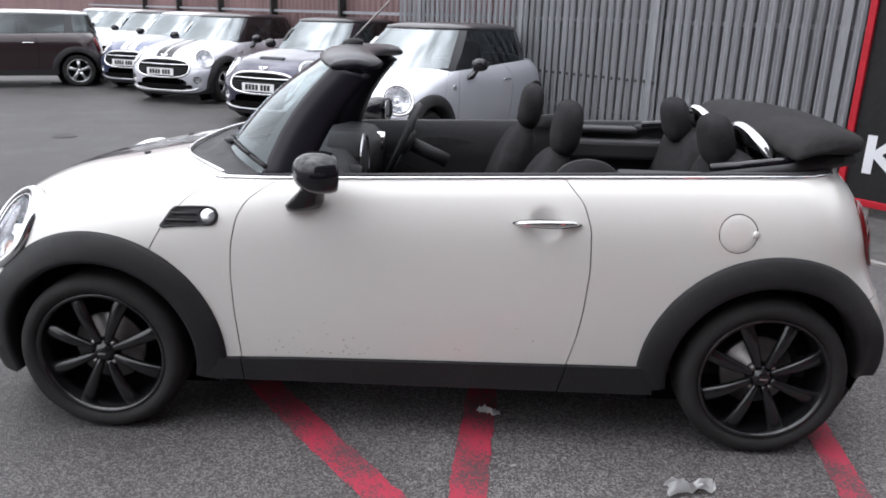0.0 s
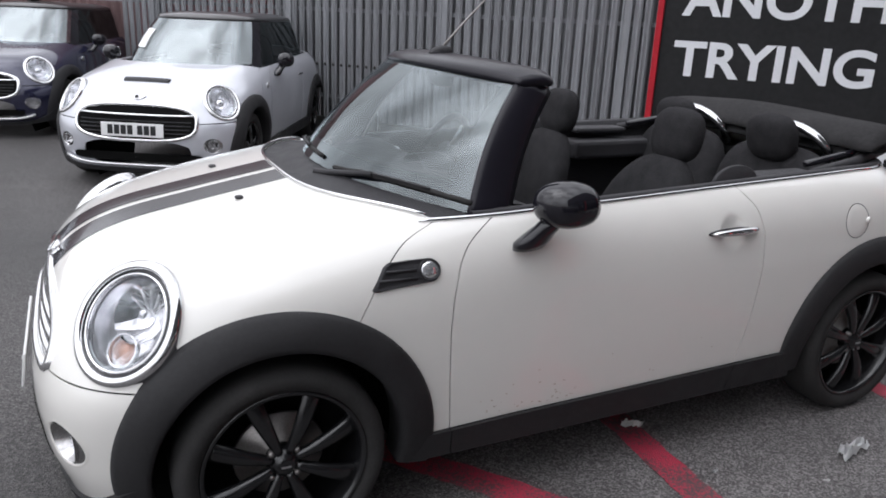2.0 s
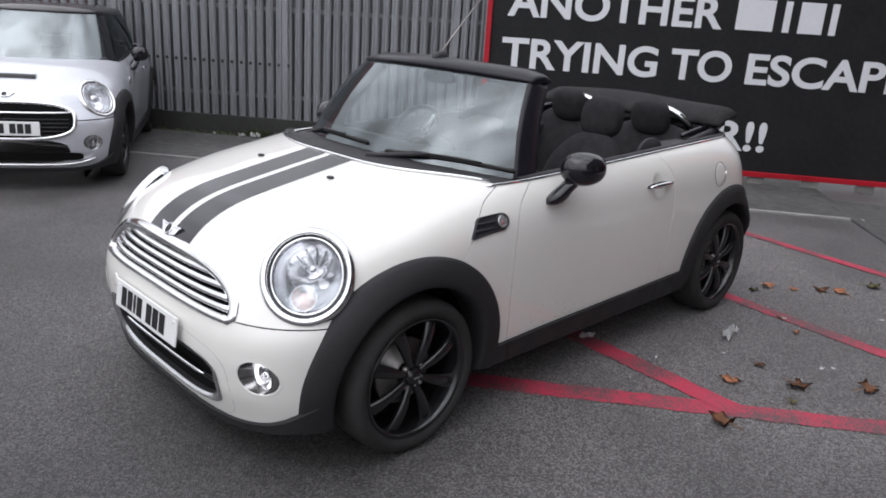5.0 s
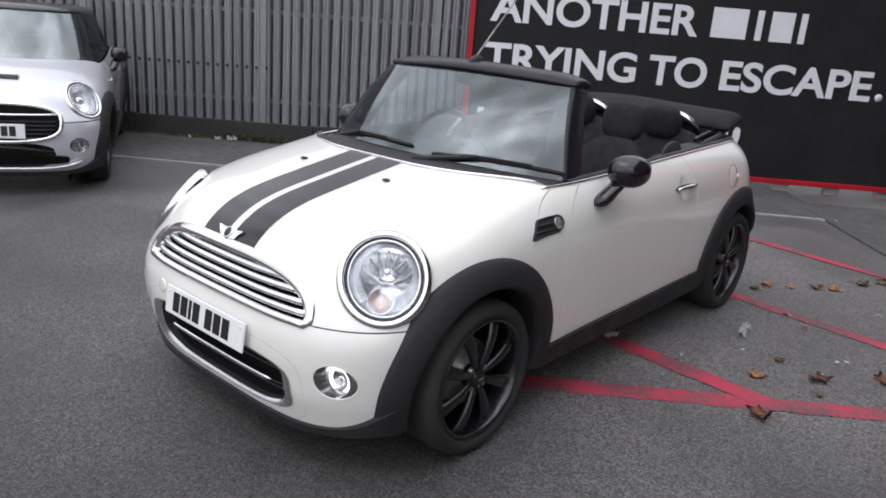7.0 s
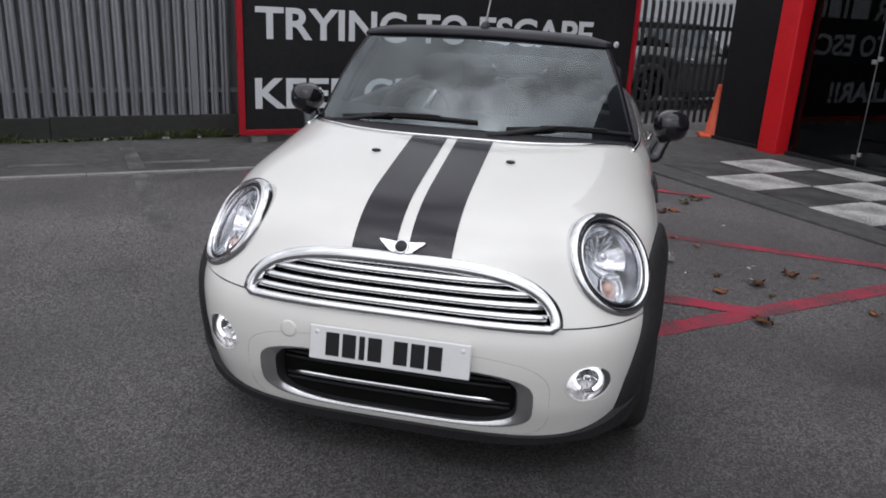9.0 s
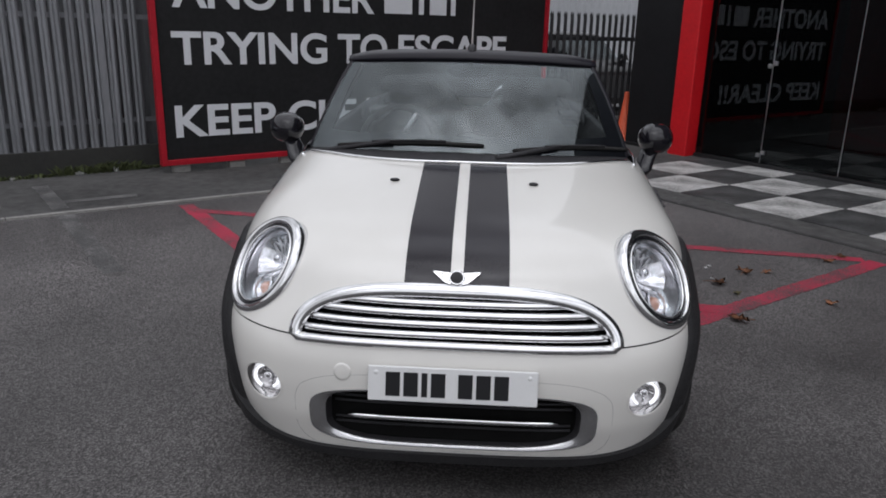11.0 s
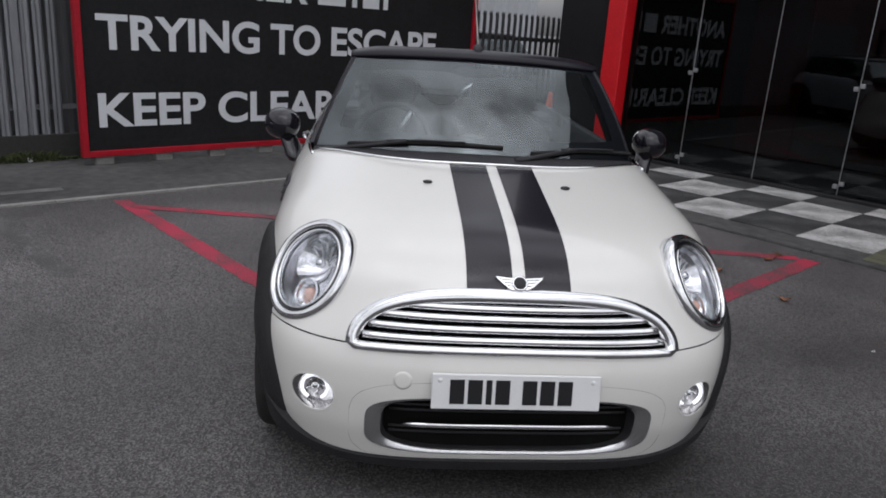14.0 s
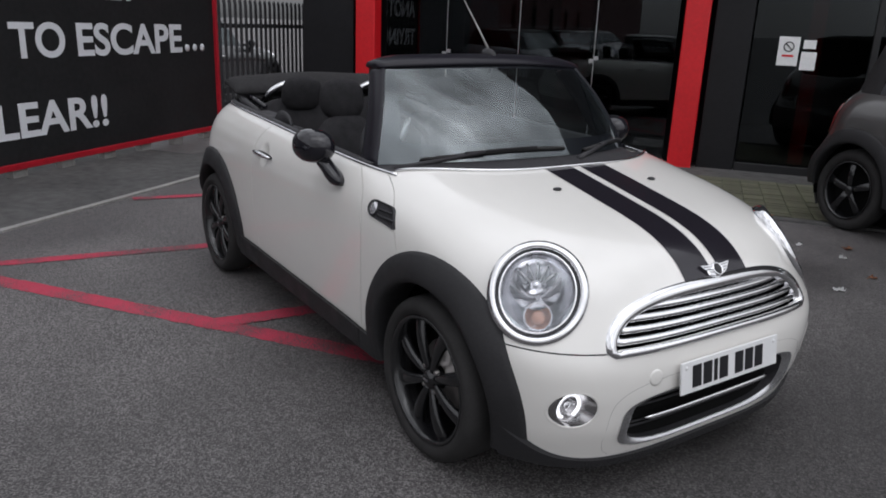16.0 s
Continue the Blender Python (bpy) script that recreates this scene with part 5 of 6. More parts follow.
def mirror_head(car, left):
    w = -1 if left else 1
    e = new("door_mirror")
    e.parent = car
    e.matrix_local = pose(-0.385, w * 0.876, 1.028, 0, 0, w * -8)
    e.empty_display_size = 0.1
    bm = blob((0, 0, 0), (0.092, 0.082, 0.070), 2.3, 28, 16)
    for v in bm.verts:
        if v.co.x > 0.045:
            v.co.x = 0.045 + (v.co.x - 0.045) * 0.15
        v.co.x += 0.02 * (v.co.y / 0.08) * w
    part("housing", bm, M_GLOSSBLACK, e, "gloss black mirror housing")
    part("glass", blob((0.052, 0, 0), (0.004, 0.068, 0.056), 2.4, 24, 10), M_CHROME, e)
    rings = []
    for x, y, z, a, b in ((-0.006, -0.014, -0.030, 0.046, 0.040), (-0.026, -0.038, -0.066, 0.050, 0.038), (-0.046, -0.060, -0.098, 0.058, 0.040), (-0.058, -0.074, -0.122, 0.068, 0.044), (-0.062, -0.084, -0.144, 0.060, 0.040)):
        rings.append([(x + a * math.cos(q), w * y + b * math.sin(q), z + 0.12 * a * math.cos(q)) for q in (2 * math.pi * i / 22 for i in range(22))])
    part("arm", loft(rings), M_GLOSSBLACK, e, "gloss black mirror arm")


def side_vent(car, left):
    """Black scuttle vent with a round repeater lamp."""
    w = -1 if left else 1
    e = new("side_vent")
    e.parent = car
    e.empty_display_size = 0.1
    out = []
    n = 14
    zc, h = 0.838, 0.032
    pts = []
    for i in range(n + 1):
        q = -math.pi / 2 + math.pi * i / n
        pts.append((-0.795 + 0.034 * math.cos(q), zc + 0.006 + h * math.sin(q)))
    pts += [(-0.86, zc + 0.036), (-0.915, zc + 0.032), (-0.930, zc + 0.022), (-0.968, zc - 0.034), (-0.955, zc - 0.040), (-0.90, zc - 0.034)]
    cx = sum(p[0] for p in pts) / len(pts)
    cz = sum(p[1] for p in pts) / len(pts)
    rings = []
    for s, o in ((1.03, -0.004), (1.0, 0.006), (0.93, 0.008), (0.88, 0.0035), (0.6, 0.003), (0.05, 0.003)):
        rings.append([tuple(side_pt(cx + s * (x - cx), cz + s * (z - cz), left, o)) for x, z in pts])
    part("surround", loft(rings), M_PLASTIC, e, "black side vent")
    for dz in (-0.012, 0.010):
        part("vane", tube([tuple(side_pt(x, zc + dz, left, 0.008)) for x in (-0.935 + dz, -0.89, -0.835)], 0.004, 6), M_PLASTIC, e)
    rings = []
    for s, o in ((1.0, 0.004), (0.97, 0.012), (0.90, 0.011), (0.86, 0.006)):
        rings.append([tuple(side_pt(-0.795 + 0.033 * s * math.cos(q), zc + 0.007 + 0.029 * s * math.sin(q), left, o)) for q in (2 * math.pi * i / 28 for i in range(28))])
    part("repeater_ring", loft(rings, caps=False), M_PLASTIC, e)
    rings = []
    for s, o in ((0.88, 0.006), (0.7, 0.009), (0.3, 0.0105), (0.02, 0.011)):
        rings.append([tuple(side_pt(-0.795 + 0.033 * s * math.cos(q), zc + 0.007 + 0.029 * s * math.sin(q), left, o)) for q in (2 * math.pi * i / 28 for i in range(28))])
    part("repeater", loft(rings), M_BOWL, e, "clear indicator repeater")


def handles(car, left):
    e = new("door_handle")
    e.parent = car
    e.empty_display_size = 0.1
    xs = np.linspace(0.278, 0.497, 16)
    path, rad = [], []
    for i, x in enumerate(xs):
        t = i / 15
        path.append(tuple(side_pt(x, 0.859 + 0.004 * t, left, 0.012 + 0.018 * math.sin(math.pi * t) ** 0.6)))
        rad.append(0.004 + 0.009 * math.sin(math.pi * min(1, max(0, t))) ** 0.45)
    part("bar", tube(path, rad, 12, 1.0), M_CHROME, e, "chrome door handle")
    rings = []
    for g, o in ((0.014, 0.0015), (0.010, 0.006), (0.0, 0.004)):
        rings.append([tuple(side_pt(0.388 + (0.112 + g * 0.6) * math.cos(q), 0.860 + (0.004 + g * 0.8) * math.sin(q), left, o)) for q in (2 * math.pi * i / 36 for i in range(36))])
    part("gasket", loft(rings, caps=False), M_PLASTIC, e)


def stripes(car):
    """Two black stripes laid on the bonnet."""
    for w in (-1, 1):
        rows = []
        # sweep by angle round an inner axis so that the nose is followed too
        for i in range(60):
            s = i / 59
            row = []
            for k in range(9):
                y = w * (0.020 + 0.142 * k / 8)
                back = float(cowl_x(y)) - 0.006
                if s < 0.75:
                    x = back + (-1.62 - back) * s / 0.75
                    p = top_pt(x, y, 0.0014)
                else:
                    u = (s - 0.75) / 0.25
                    org = np.array([-1.62 + 0.0, y, 0.60])
                    tgt0 = top_pt(-1.62, y)
                    tgt1 = front_pt(y, 0.742)
                    tg = tgt0 * (1 - u) + tgt1 * u
                    d = tg - org
                    p = project1(org, d / np.linalg.norm(d), 0.6)
                    p = p + 0.0014 * normal_at(p)
                row.append(tuple(p))
            rows.append(row)
        part("bonnet_stripe", loft(rows, ring_closed=False), M_STRIPE, car, "black bonnet stripe")


def badge(car):
    """Winged emblem as a plain shape."""
    e = new("emblem")
    e.parent = car
    e.empty_display_size = 0.05
    c = front_pt(0, 0.762, 0.006)
    n = Vector(normal_at(front_pt(0, 0.762)))
    q = n.to_track_quat("Z", "X").to_matrix().to_4x4()
    e.matrix_local = Matrix.Translation(c) @ q
    part("disc", lathe([(0.0, 0.009), (0.018, 0.008), (0.021, 0.004), (0.022, -0.004)], 28, "z"), M_PLASTIC, e)
    part("ring", lathe([(0.019, 0.008), (0.0215, 0.0105), (0.025, 0.008), (0.025, -0.004)], 28, "z"), M_CHROME, e)
    for w in (-1, 1):
        bm = bmesh.new()
        outl = [(0.017, 0.016), (0.019, 0.045), (0.022, 0.074), (0.013, 0.068), (0.005, 0.058), (-0.004, 0.049), (-0.013, 0.038), (-0.020, 0.018)]
        hi = [bm.verts.new((x, w * y, 0.005)) for x, y in outl]
        lo = [bm.verts.new((x * 1.05, w * y * 1.02, -0.004)) for x, y in outl]
        bm.faces.new(hi)
        for i in range(len(outl)):
            j = (i + 1) % len(outl)
            bm.faces.new((lo[i], lo[j], hi[j], hi[i]))
        bmesh.ops.recalc_face_normals(bm, faces=bm.faces)
        part("wing_plate", bm, M_CHROME, e, smooth=False)
        for k in range(3):
            x = 0.011 - 0.010 * k
            part("feather", tube([(x, w * 0.024, 0.0052), (x + 0.003, w * (0.062 - 0.011 * k), 0.0052)], 0.0012, 6), M_PLASTIC, e)


def belt_trim(car):
    for left in (True, False):
        w = -1 if left else 1
        path = []
        for x in np.linspace(-0.79, 1.44, 70):
            p = side_pt(x, float(BELT(x)), left)
            path.append((p[0], p[1] + w * -0.004, p[2] + 0.004))
        part("belt_strip", tube(path, 0.0075, 8, 1.0), M_CHROME, car, "chrome waistline strip")
        rings = []
        for x in np.linspace(-0.62, 1.46, 50):
            p = side_pt(x, float(BELT(x)), left)
            rings.append([(p[0], p[1] - w * a, p[2] + b) for a, b in ((0.008, 0.0), (0.008, 0.016), (0.03, 0.018), (0.05, 0.012), (0.05, -0.05))])
        part("window_seal", loft(rings, ring_closed=False), M_PLASTIC, car)


def windscreen(car):
    """Glass, pillars, header rail, scuttle, wipers, aerial and mirror."""
    base = lambda t: Vector((-0.905 + 0.285 * abs(t) ** 2.1, 0.712 * t, 1.016 - 0.04 * t * t))
    top = lambda t: Vector((-0.505 + 0.115 * abs(t) ** 2.1, 0.56 * t, 1.370 - 0.022 * t * t))
    ts = np.linspace(-1, 1, 33)
    rings = []
    for t in ts:
        b, u = base(t), top(t)
        rings.append([b.lerp(u, s) + Vector((-0.02, 0, 0.018)) * math.sin(math.pi * s) for s in np.linspace(0, 1, 13)])
    g = part("windscreen", loft(rings, ring_closed=False), M_SCREEN, car, "clear windscreen glass")
    g.visible_shadow = False
    # black print round the glass edge; the lower band also paints a dark reflection
    for s0, s1, more in ((0.0, 0.155, 0.07), (0.955, 1.0, 0.0)):
        rings = [[base(t).lerp(top(t), s) + Vector((-0.02, 0, 0.018)) * math.sin(math.pi * s) + Vector((0.003, 0, -0.003)) for s in (s0, (s0 + s1) / 2, s1 + more * abs(t) ** 5)] for t in ts]
        part("screen_border", loft(rings, ring_closed=False), M_PILLAR, car)
    for w in (-1, 1):
        rings = []
        for s in np.linspace(0, 1, 15):
            row = []
            for d in (0.0, 0.03, 0.072 - 0.015 * s):
                t = w * (1 - d / 0.6)
                row.append(base(t).lerp(top(t), s) + Vector((-0.02, 0, 0.018)) * math.sin(math.pi * s) + Vector((0.003, 0, -0.003)))
            rings.append(row)
        part("screen_border", loft(rings, ring_closed=False), M_PILLAR, car)
        # pillar
        b, u = base(w), top(w)
        a = Vector((0.045, w * 0.03, -0.02))
        rings = []
        for s in np.linspace(-0.02, 1.02, 16):
            p = b.lerp(u, s) + Vector((-0.02, 0, 0.018)) * math.sin(math.pi * min(1, max(0, s)))
            k = float(1.0 - 0.12 * s)
            rings.append([p + k * Vector(o) for o in ((-0.004, w * -0.020, 0.004), (-0.006, w * -0.006, 0.006), (0.012, w * 0.004, 0.004), (0.06, w * 0.010, -0.004), (0.118, w * 0.006, -0.022), (0.146, w * -0.008, -0.040), (0.115, w * -0.045, -0.045), (0.03, w * -0.045, -0.02))])
        part("windscreen_pillar", loft(rings), M_PILLAR, car, "satin black windscreen pillar")
    # header rail
    rings = []
    for t in np.linspace(-1.02, 1.02, 41):
        c = top(max(-1, min(1, t))) + Vector((0, 0.56 * (t - max(-1, min(1, t))), 0))
        k = float(1.0 - 0.42 * (max(0, abs(t) - 0.80) / 0.22) ** 1.5)
        rings.append([c + k * Vector(o) for o in ((-0.010, 0, -0.002), (-0.012, 0, 0.010), (0.02, 0, 0.028), (0.08, 0, 0.040), (0.14, 0, 0.040), (0.185, 0, 0.030), (0.208, 0, 0.014), (0.212, 0, 0.002), (0.202, 0, -0.010), (0.15, 0, -0.014), (0.06, 0, -0.018), (0.02, 0, -0.014))])
    part("header_rail", loft(rings), M_PILLAR, car, "satin black windscreen header")
    # scuttle panel
    rings = []
    for t in np.linspace(-1, 1, 41):
        b = base(t)
        y = 0.72 * t
        f = top_pt(float(cowl_x(y)) + 0.004, y, -0.006)
        f = Vector(f)
        rings.append([f, f.lerp(b, 0.4) + Vector((0, 0, -0.012)), f.lerp(b, 0.8) + Vector((0, 0, -0.008)), b + Vector((0.06, 0, 0.01))])
    part("scuttle", loft(rings, ring_closed=False), M_PLASTIC, car, "black plastic scuttle panel")
    path = [tuple(Vector(top_pt(float(cowl_x(0.692 * t)) + 0.001, 0.692 * t, 0.005))) for t in np.linspace(-1, 1, 61)]
    part("scuttle_trim", tube(path, 0.0058, 8), M_CHROME, car, "chrome strip along the bonnet edge")
    # wipers
    for piv, tip in (((-0.55, 0.02), (0.06, 0.16)), ((0.10, 0.02), (0.62, 0.16))):
        def on_glass(y, s, o=0.012):
            t = y / 0.6
            t = max(-1, min(1, t))
            p = base(t).lerp(top(t), s) + Vector((-0.02, 0, 0.018)) * math.sin(math.pi * s)
            return p + Vector((-0.7, 0, 0.7)) * o
        wp = new("wiper")
        wp.parent = car
        wp.empty_display_size = 0.05
        y0, y1 = piv[0] * -1, tip[0] * -1
        pv = on_glass(y0, -0.06, 0.014)
        mid = on_glass(y0 * 0.55 + y1 * 0.45, 0.055, 0.022)
        part("arm", tube([pv, pv.lerp(mid, 0.3), mid], [0.014, 0.011, 0.008], 8), M_PLASTIC, wp)
        bl = [on_glass(y0 + (y1 - y0) * (0.12 + 0.88 * k / 12), 0.025 + 0.035 * k / 12 + 0.025 * math.sin(math.pi * k / 12), 0.006) for k in range(13)]
        part("blade", tube(bl, 0.0085, 6), M_RUBBER, wp)
        bl2 = [p + Vector((-0.008, 0, 0.010)) for p in bl[3:10]]
        part("bridge", tube(bl2, 0.005, 6), M_PLASTIC, wp)
    # aerial
    a = new("aerial")
    a.parent = car
    a.empty_display_size = 0.05
    foot = top(0) + Vector((0.10, 0, 0.036))
    bm = blob((0, 0, 0), (0.048, 0.022, 0.03), 2.2, 20, 12)
    for v in bm.verts:
        v.co.x += 0.5 * max(0, v.co.z)
    part("foot", bm, M_PLASTIC, a, m=Matrix.Translation(foot))
    part("rod", tube([foot + Vector((0.005, 0, 0.02)), foot + Vector((0.09, 0, 0.11)), foot + Vector((0.30, 0, 0.32))], [0.006, 0.004, 0.003], 8), M_STEEL, a)
    # inside mirror
    r = new("rear_view_mirror")
    r.parent = car
    r.empty_display_size = 0.05
    part("housing", blob((-0.40, 0, 1.315), (0.02, 0.11, 0.03), 2.6, 24, 12), M_PLASTIC, r)
    part("stem", tube([(-0.41, 0, 1.33), (-0.44, 0, 1.372)], 0.012, 8), M_PLASTIC, r)


def seat(car, x, y, front=True):
    s = new("front_seat" if front else "rear_seat")
    s.parent = car
    s.matrix_local = pose(x, y, 0.30)
    s.empty_display_size = 0.1
    if front:
        part("cushion", blob((-0.10, 0, 0.14), (0.27, 0.245, 0.11), 3.2, 28, 14), M_FABRIC, s)
        bm = blob((0, 0, 0), (0.075, 0.245, 0.32), 3.0, 28, 18)
        for v in bm.verts:
            v.co.y *= 1.0 - 0.30 * max(0, v.co.z / 0.32) ** 1.6
            v.co.x -= 0.05 * (abs(v.co.y) / 0.24) ** 2
        part("backrest", bm, M_FABRIC, s, m=pose(0.215, 0, 0.44, 0, 17, 0))
        bm = blob((0, 0, 0), (0.056, 0.125, 0.108), 2.7, 28, 16)
        part("headrest", bm, M_FABRIC, s, "black cloth headrest", m=pose(0.325, 0, 0.83, 0, 8, 0))
        for w in (-0.05, 0.05):
            part("headrest_post", tube([(0.305, w, 0.68), (0.32, w, 0.78)], 0.007, 8), M_SATIN, s)
    else:
        part("cushion", blob((-0.08, 0, 0.16), (0.22, 0.27, 0.10), 3.2, 24, 12), M_FABRIC, s)
        bm = blob((0, 0, 0), (0.075, 0.298, 0.32), 3.4, 32, 18)
        part("backrest", bm, M_FABRIC, s, m=pose(0.17, 0, 0.45, 0, 13, 0))
        part("headrest", blob((0, 0, 0), (0.058, 0.125, 0.105), 2.8, 28, 16), M_FABRIC, s, "black cloth headrest", m=pose(0.16, 0, 0.795, 0, -14, 0))


def cabin(car):
    # tub
    bm = bmesh.new()
    box((-0.70, -0.70, 0.22), (1.42, 0.70, 0.26), bm)
    part("floor_pan", bm, M_DARK, car, smooth=False)
    for left in (True, False):
        w = -1 if left else 1
        rings = []
        for x in np.linspace(-0.62, 1.44, 40):
            p = side_pt(x, float(BELT(x)), left)
            y = p[1] - w * 0.055
            z = p[2]
            rings.append([(x, y, z + 0.006), (x, y - w * 0.02, z - 0.03), (x, y - w * 0.03, z - 0.16), (x, y - w * 0.015, z - 0.30), (x, w * 0.70, 0.24)])
        part("door_card", loft(rings, ring_closed=False), M_PLASTIC, car, "black door lining")
        # rear side lining and top cover ledge
        bm = box((0.62, w * 0.64, 0.86), (1.30, w * 0.48, 0.955))
        soft(part("side_lining", bm, M_PLASTIC, car, smooth=False), 0.02)
        rings = []
        for x in np.linspace(-0.34, 0.30, 20):
            t = (x + 0.34) / 0.64
            z = 0.86 + 0.07 * math.sin(math.pi * t) ** 0.6
            rings.append([(x, w * 0.675, 0.62), (x, w * 0.655, z - 0.02), (x, w * 0.672, z)])
        part("door_pull", loft(rings, ring_closed=False), M_FABRIC, car)
    for w in (-1, 1):
        # rounded top of the lowered quarter window and the ledge behind it
        rings = [[(0.54 + 0.115 * math.cos(q) * r, w * (0.640 + dy), 0.985 + 0.075 * math.sin(q) * r) for q in (math.pi * i / 16 for i in range(17))] for r, dy in ((0.97, -0.008), (1.0, -0.004), (1.0, 0.004), (0.97, 0.008))]
        part("quarter_window_top", loft(rings), M_PLASTIC, car, "rounded top of the lowered quarter window")
        soft(part("side_ledge", box((0.66, w * 0.655, 0.985), (0.98, w * 0.545, 1.012)), M_PLASTIC, car, smooth=False), 0.012)
    part("bulkhead", box((1.28, -0.62, 0.25), (1.44, 0.62, 0.98)), M_DARK, car, smooth=False)
    # dashboard
    d = new("dashboard")
    d.parent = car
    d.empty_display_size = 0.1
    rings = []
    for y in np.linspace(-0.66, 0.66, 25):
        k = 0.12 * abs(y / 0.66) ** 2
        rings.append([(-0.86 + 1.7 * k, y, 0.965 - 0.2 * k), (-0.62 + k, y, 0.99), (-0.42 + 0.3 * k, y, 0.975), (-0.36 + 0.3 * k, y, 0.92), (-0.38 + 0.3 * k, y, 0.75), (-0.5, y, 0.6)])
    part("dash_top", loft(rings, ring_closed=False), M_PLASTIC, d)
    part("speedometer", lathe([(0.0, 0.05), (0.11, 0.05), (0.125, 0.035), (0.13, 0.0), (0.13, -0.1)], 32, "z"), M_PLASTIC, d, m=pose(-0.40, 0, 0.90, 0, 90, 0))
    part("speedometer_ring", lathe([(0.105, 0.052), (0.118, 0.058), (0.128, 0.045)], 32, "z"), M_CHROME, d, m=pose(-0.40, 0, 0.90, 0, 90, 0))
    for y in (-0.60, 0.60, -0.33):
        part("air_vent", lathe([(0.0, 0.02), (0.035, 0.02), (0.042, 0.03), (0.048, 0.02), (0.05, -0.02)], 24, "z"), M_CHROME if abs(y) > 0.5 else M_PLASTIC, d, m=pose(-0.345, y, 0.90, 0, 90, 0))
    sw = new("steering_wheel")
    sw.parent = car
    sw.matrix_local = pose(-0.205, 0.36, 0.945, 0, -66, 0)
    sw.empty_display_size = 0.1
    part("rim", tube([(0.185 * math.cos(q), 0.185 * math.sin(q), 0) for q in (2 * math.pi * i / 40 for i in range(40))], 0.016, 10, closed=True), M_PLASTIC, sw)
    part("boss", blob((0, 0, -0.02), (0.07, 0.08, 0.03), 2.4, 20, 10), M_PLASTIC, sw)
    for q in (0, 120, 240):
        c, s = math.cos(radians(q + 90)), math.sin(radians(q + 90))
        part("spoke", tube([(0.05 * c, 0.05 * s, -0.015), (0.18 * c, 0.18 * s, 0)], 0.014, 8), M_SATIN if q else M_PLASTIC, sw)
    part("column", tube([(0, 0, -0.03), (0, 0, -0.24)], 0.035, 12), M_PLASTIC, sw)
    for x, y in ((0.165, -0.36), (0.085, 0.36)):
        seat(car, x, y, True)
    for y in (-0.30, 0.30):
        seat(car, 0.935, y, False)
        # roll hoop
        path = []
        for i in range(19):
            q = math.pi * i / 18
            path.append((1.185 + 0.10 * (1 - math.sin(q)), y + 0.175 * math.cos(q), 1.00 + 0.152 * math.sin(q) ** 0.8))
        part("roll_hoop", tube(path, 0.025, 12, 0.75), M_CHROME, car, "chrome roll hoop")
    # folded roof
    top = new("folded_roof")
    top.parent = car
    top.empty_display_size = 0.1
    # one broad smooth flap on top of a thinner fold
    for lo, hi, grow, wide in ((1.028, 1.075, 0.0, 0.60), (1.072, 1.150, 0.02, 0.655)):
        rings = []
        for i in range(33):
            t = -1 + 2 * i / 32
            back = 1.66 - 0.20 * abs(t) ** 2.4 + grow
            front = 1.275 - grow + 0.02 * abs(t)
            end = max(0.0, (abs(t) - 0.9) / 0.1)
            rise = 0.022 * (1 - t * t)
            mid, half = 0.5 * (lo + hi) + rise, 0.5 * (hi - lo) * (1 - 0.55 * end ** 2)
            row = []
            for q in np.linspace(0, 2 * math.pi, 28, endpoint=False):
                c, d = math.cos(q), math.sin(q)
                x = (front + back) / 2 + (back - front) / 2 * math.copysign(abs(c) ** 0.6, c)
                slope = 0.022 - 0.060 * max(0.0, (x - 1.45) / 0.22) ** 2 - 0.055 * max(0.0, (1.40 - x) / 0.14) ** 2
                row.append((x, wide * t, mid + half * math.copysign(abs(d) ** 0.7, d) + slope + 0.004 * math.sin(5 * t + 9 * x) * max(0.0, d)))
            rings.append(row)
        part("roof_fold", loft(rings), M_CANVAS, top, "folded black canvas roof")
    for w in (-1, 1):
        part("roof_frame", tube([(0.98, w * 0.62, 1.005), (1.25, w * 0.61, 1.035), (1.52, w * 0.55, 1.075)], [0.018, 0.024, 0.02], 8), M_PLASTIC, top)
        part("roof_frame", tube([(1.0, w * 0.57, 1.03), (1.28, w * 0.56, 1.062), (1.5, w * 0.5, 1.10)], 0.015, 8), M_GLOSSBLACK, top)


def tail_lamp(car, left):
    e = new("tail_lamp")
    e.parent = car
    e.empty_display_size = 0.1
    w = -1 if left else 1
    rings = []
    for s, o in ((1.0, -0.002), (0.95, 0.012), (0.8, 0.014), (0.4, 0.018), (0.02, 0.02)):
        row = []
        for i in range(28):
            q = 2 * math.pi * i / 28
            y, z = 0.575 + 0.065 * s * math.cos(q), 0.80 + 0.13 * s * math.sin(q)
            p = project1((1.0, w * y, z), (1.0, 0, 0), 1.0)
            p = p + o * normal_at(p)
            row.append(tuple(p))
        rings.append(row)
    part("lens", loft(rings), M_REDLAMP, e, "red tail lamp lens")


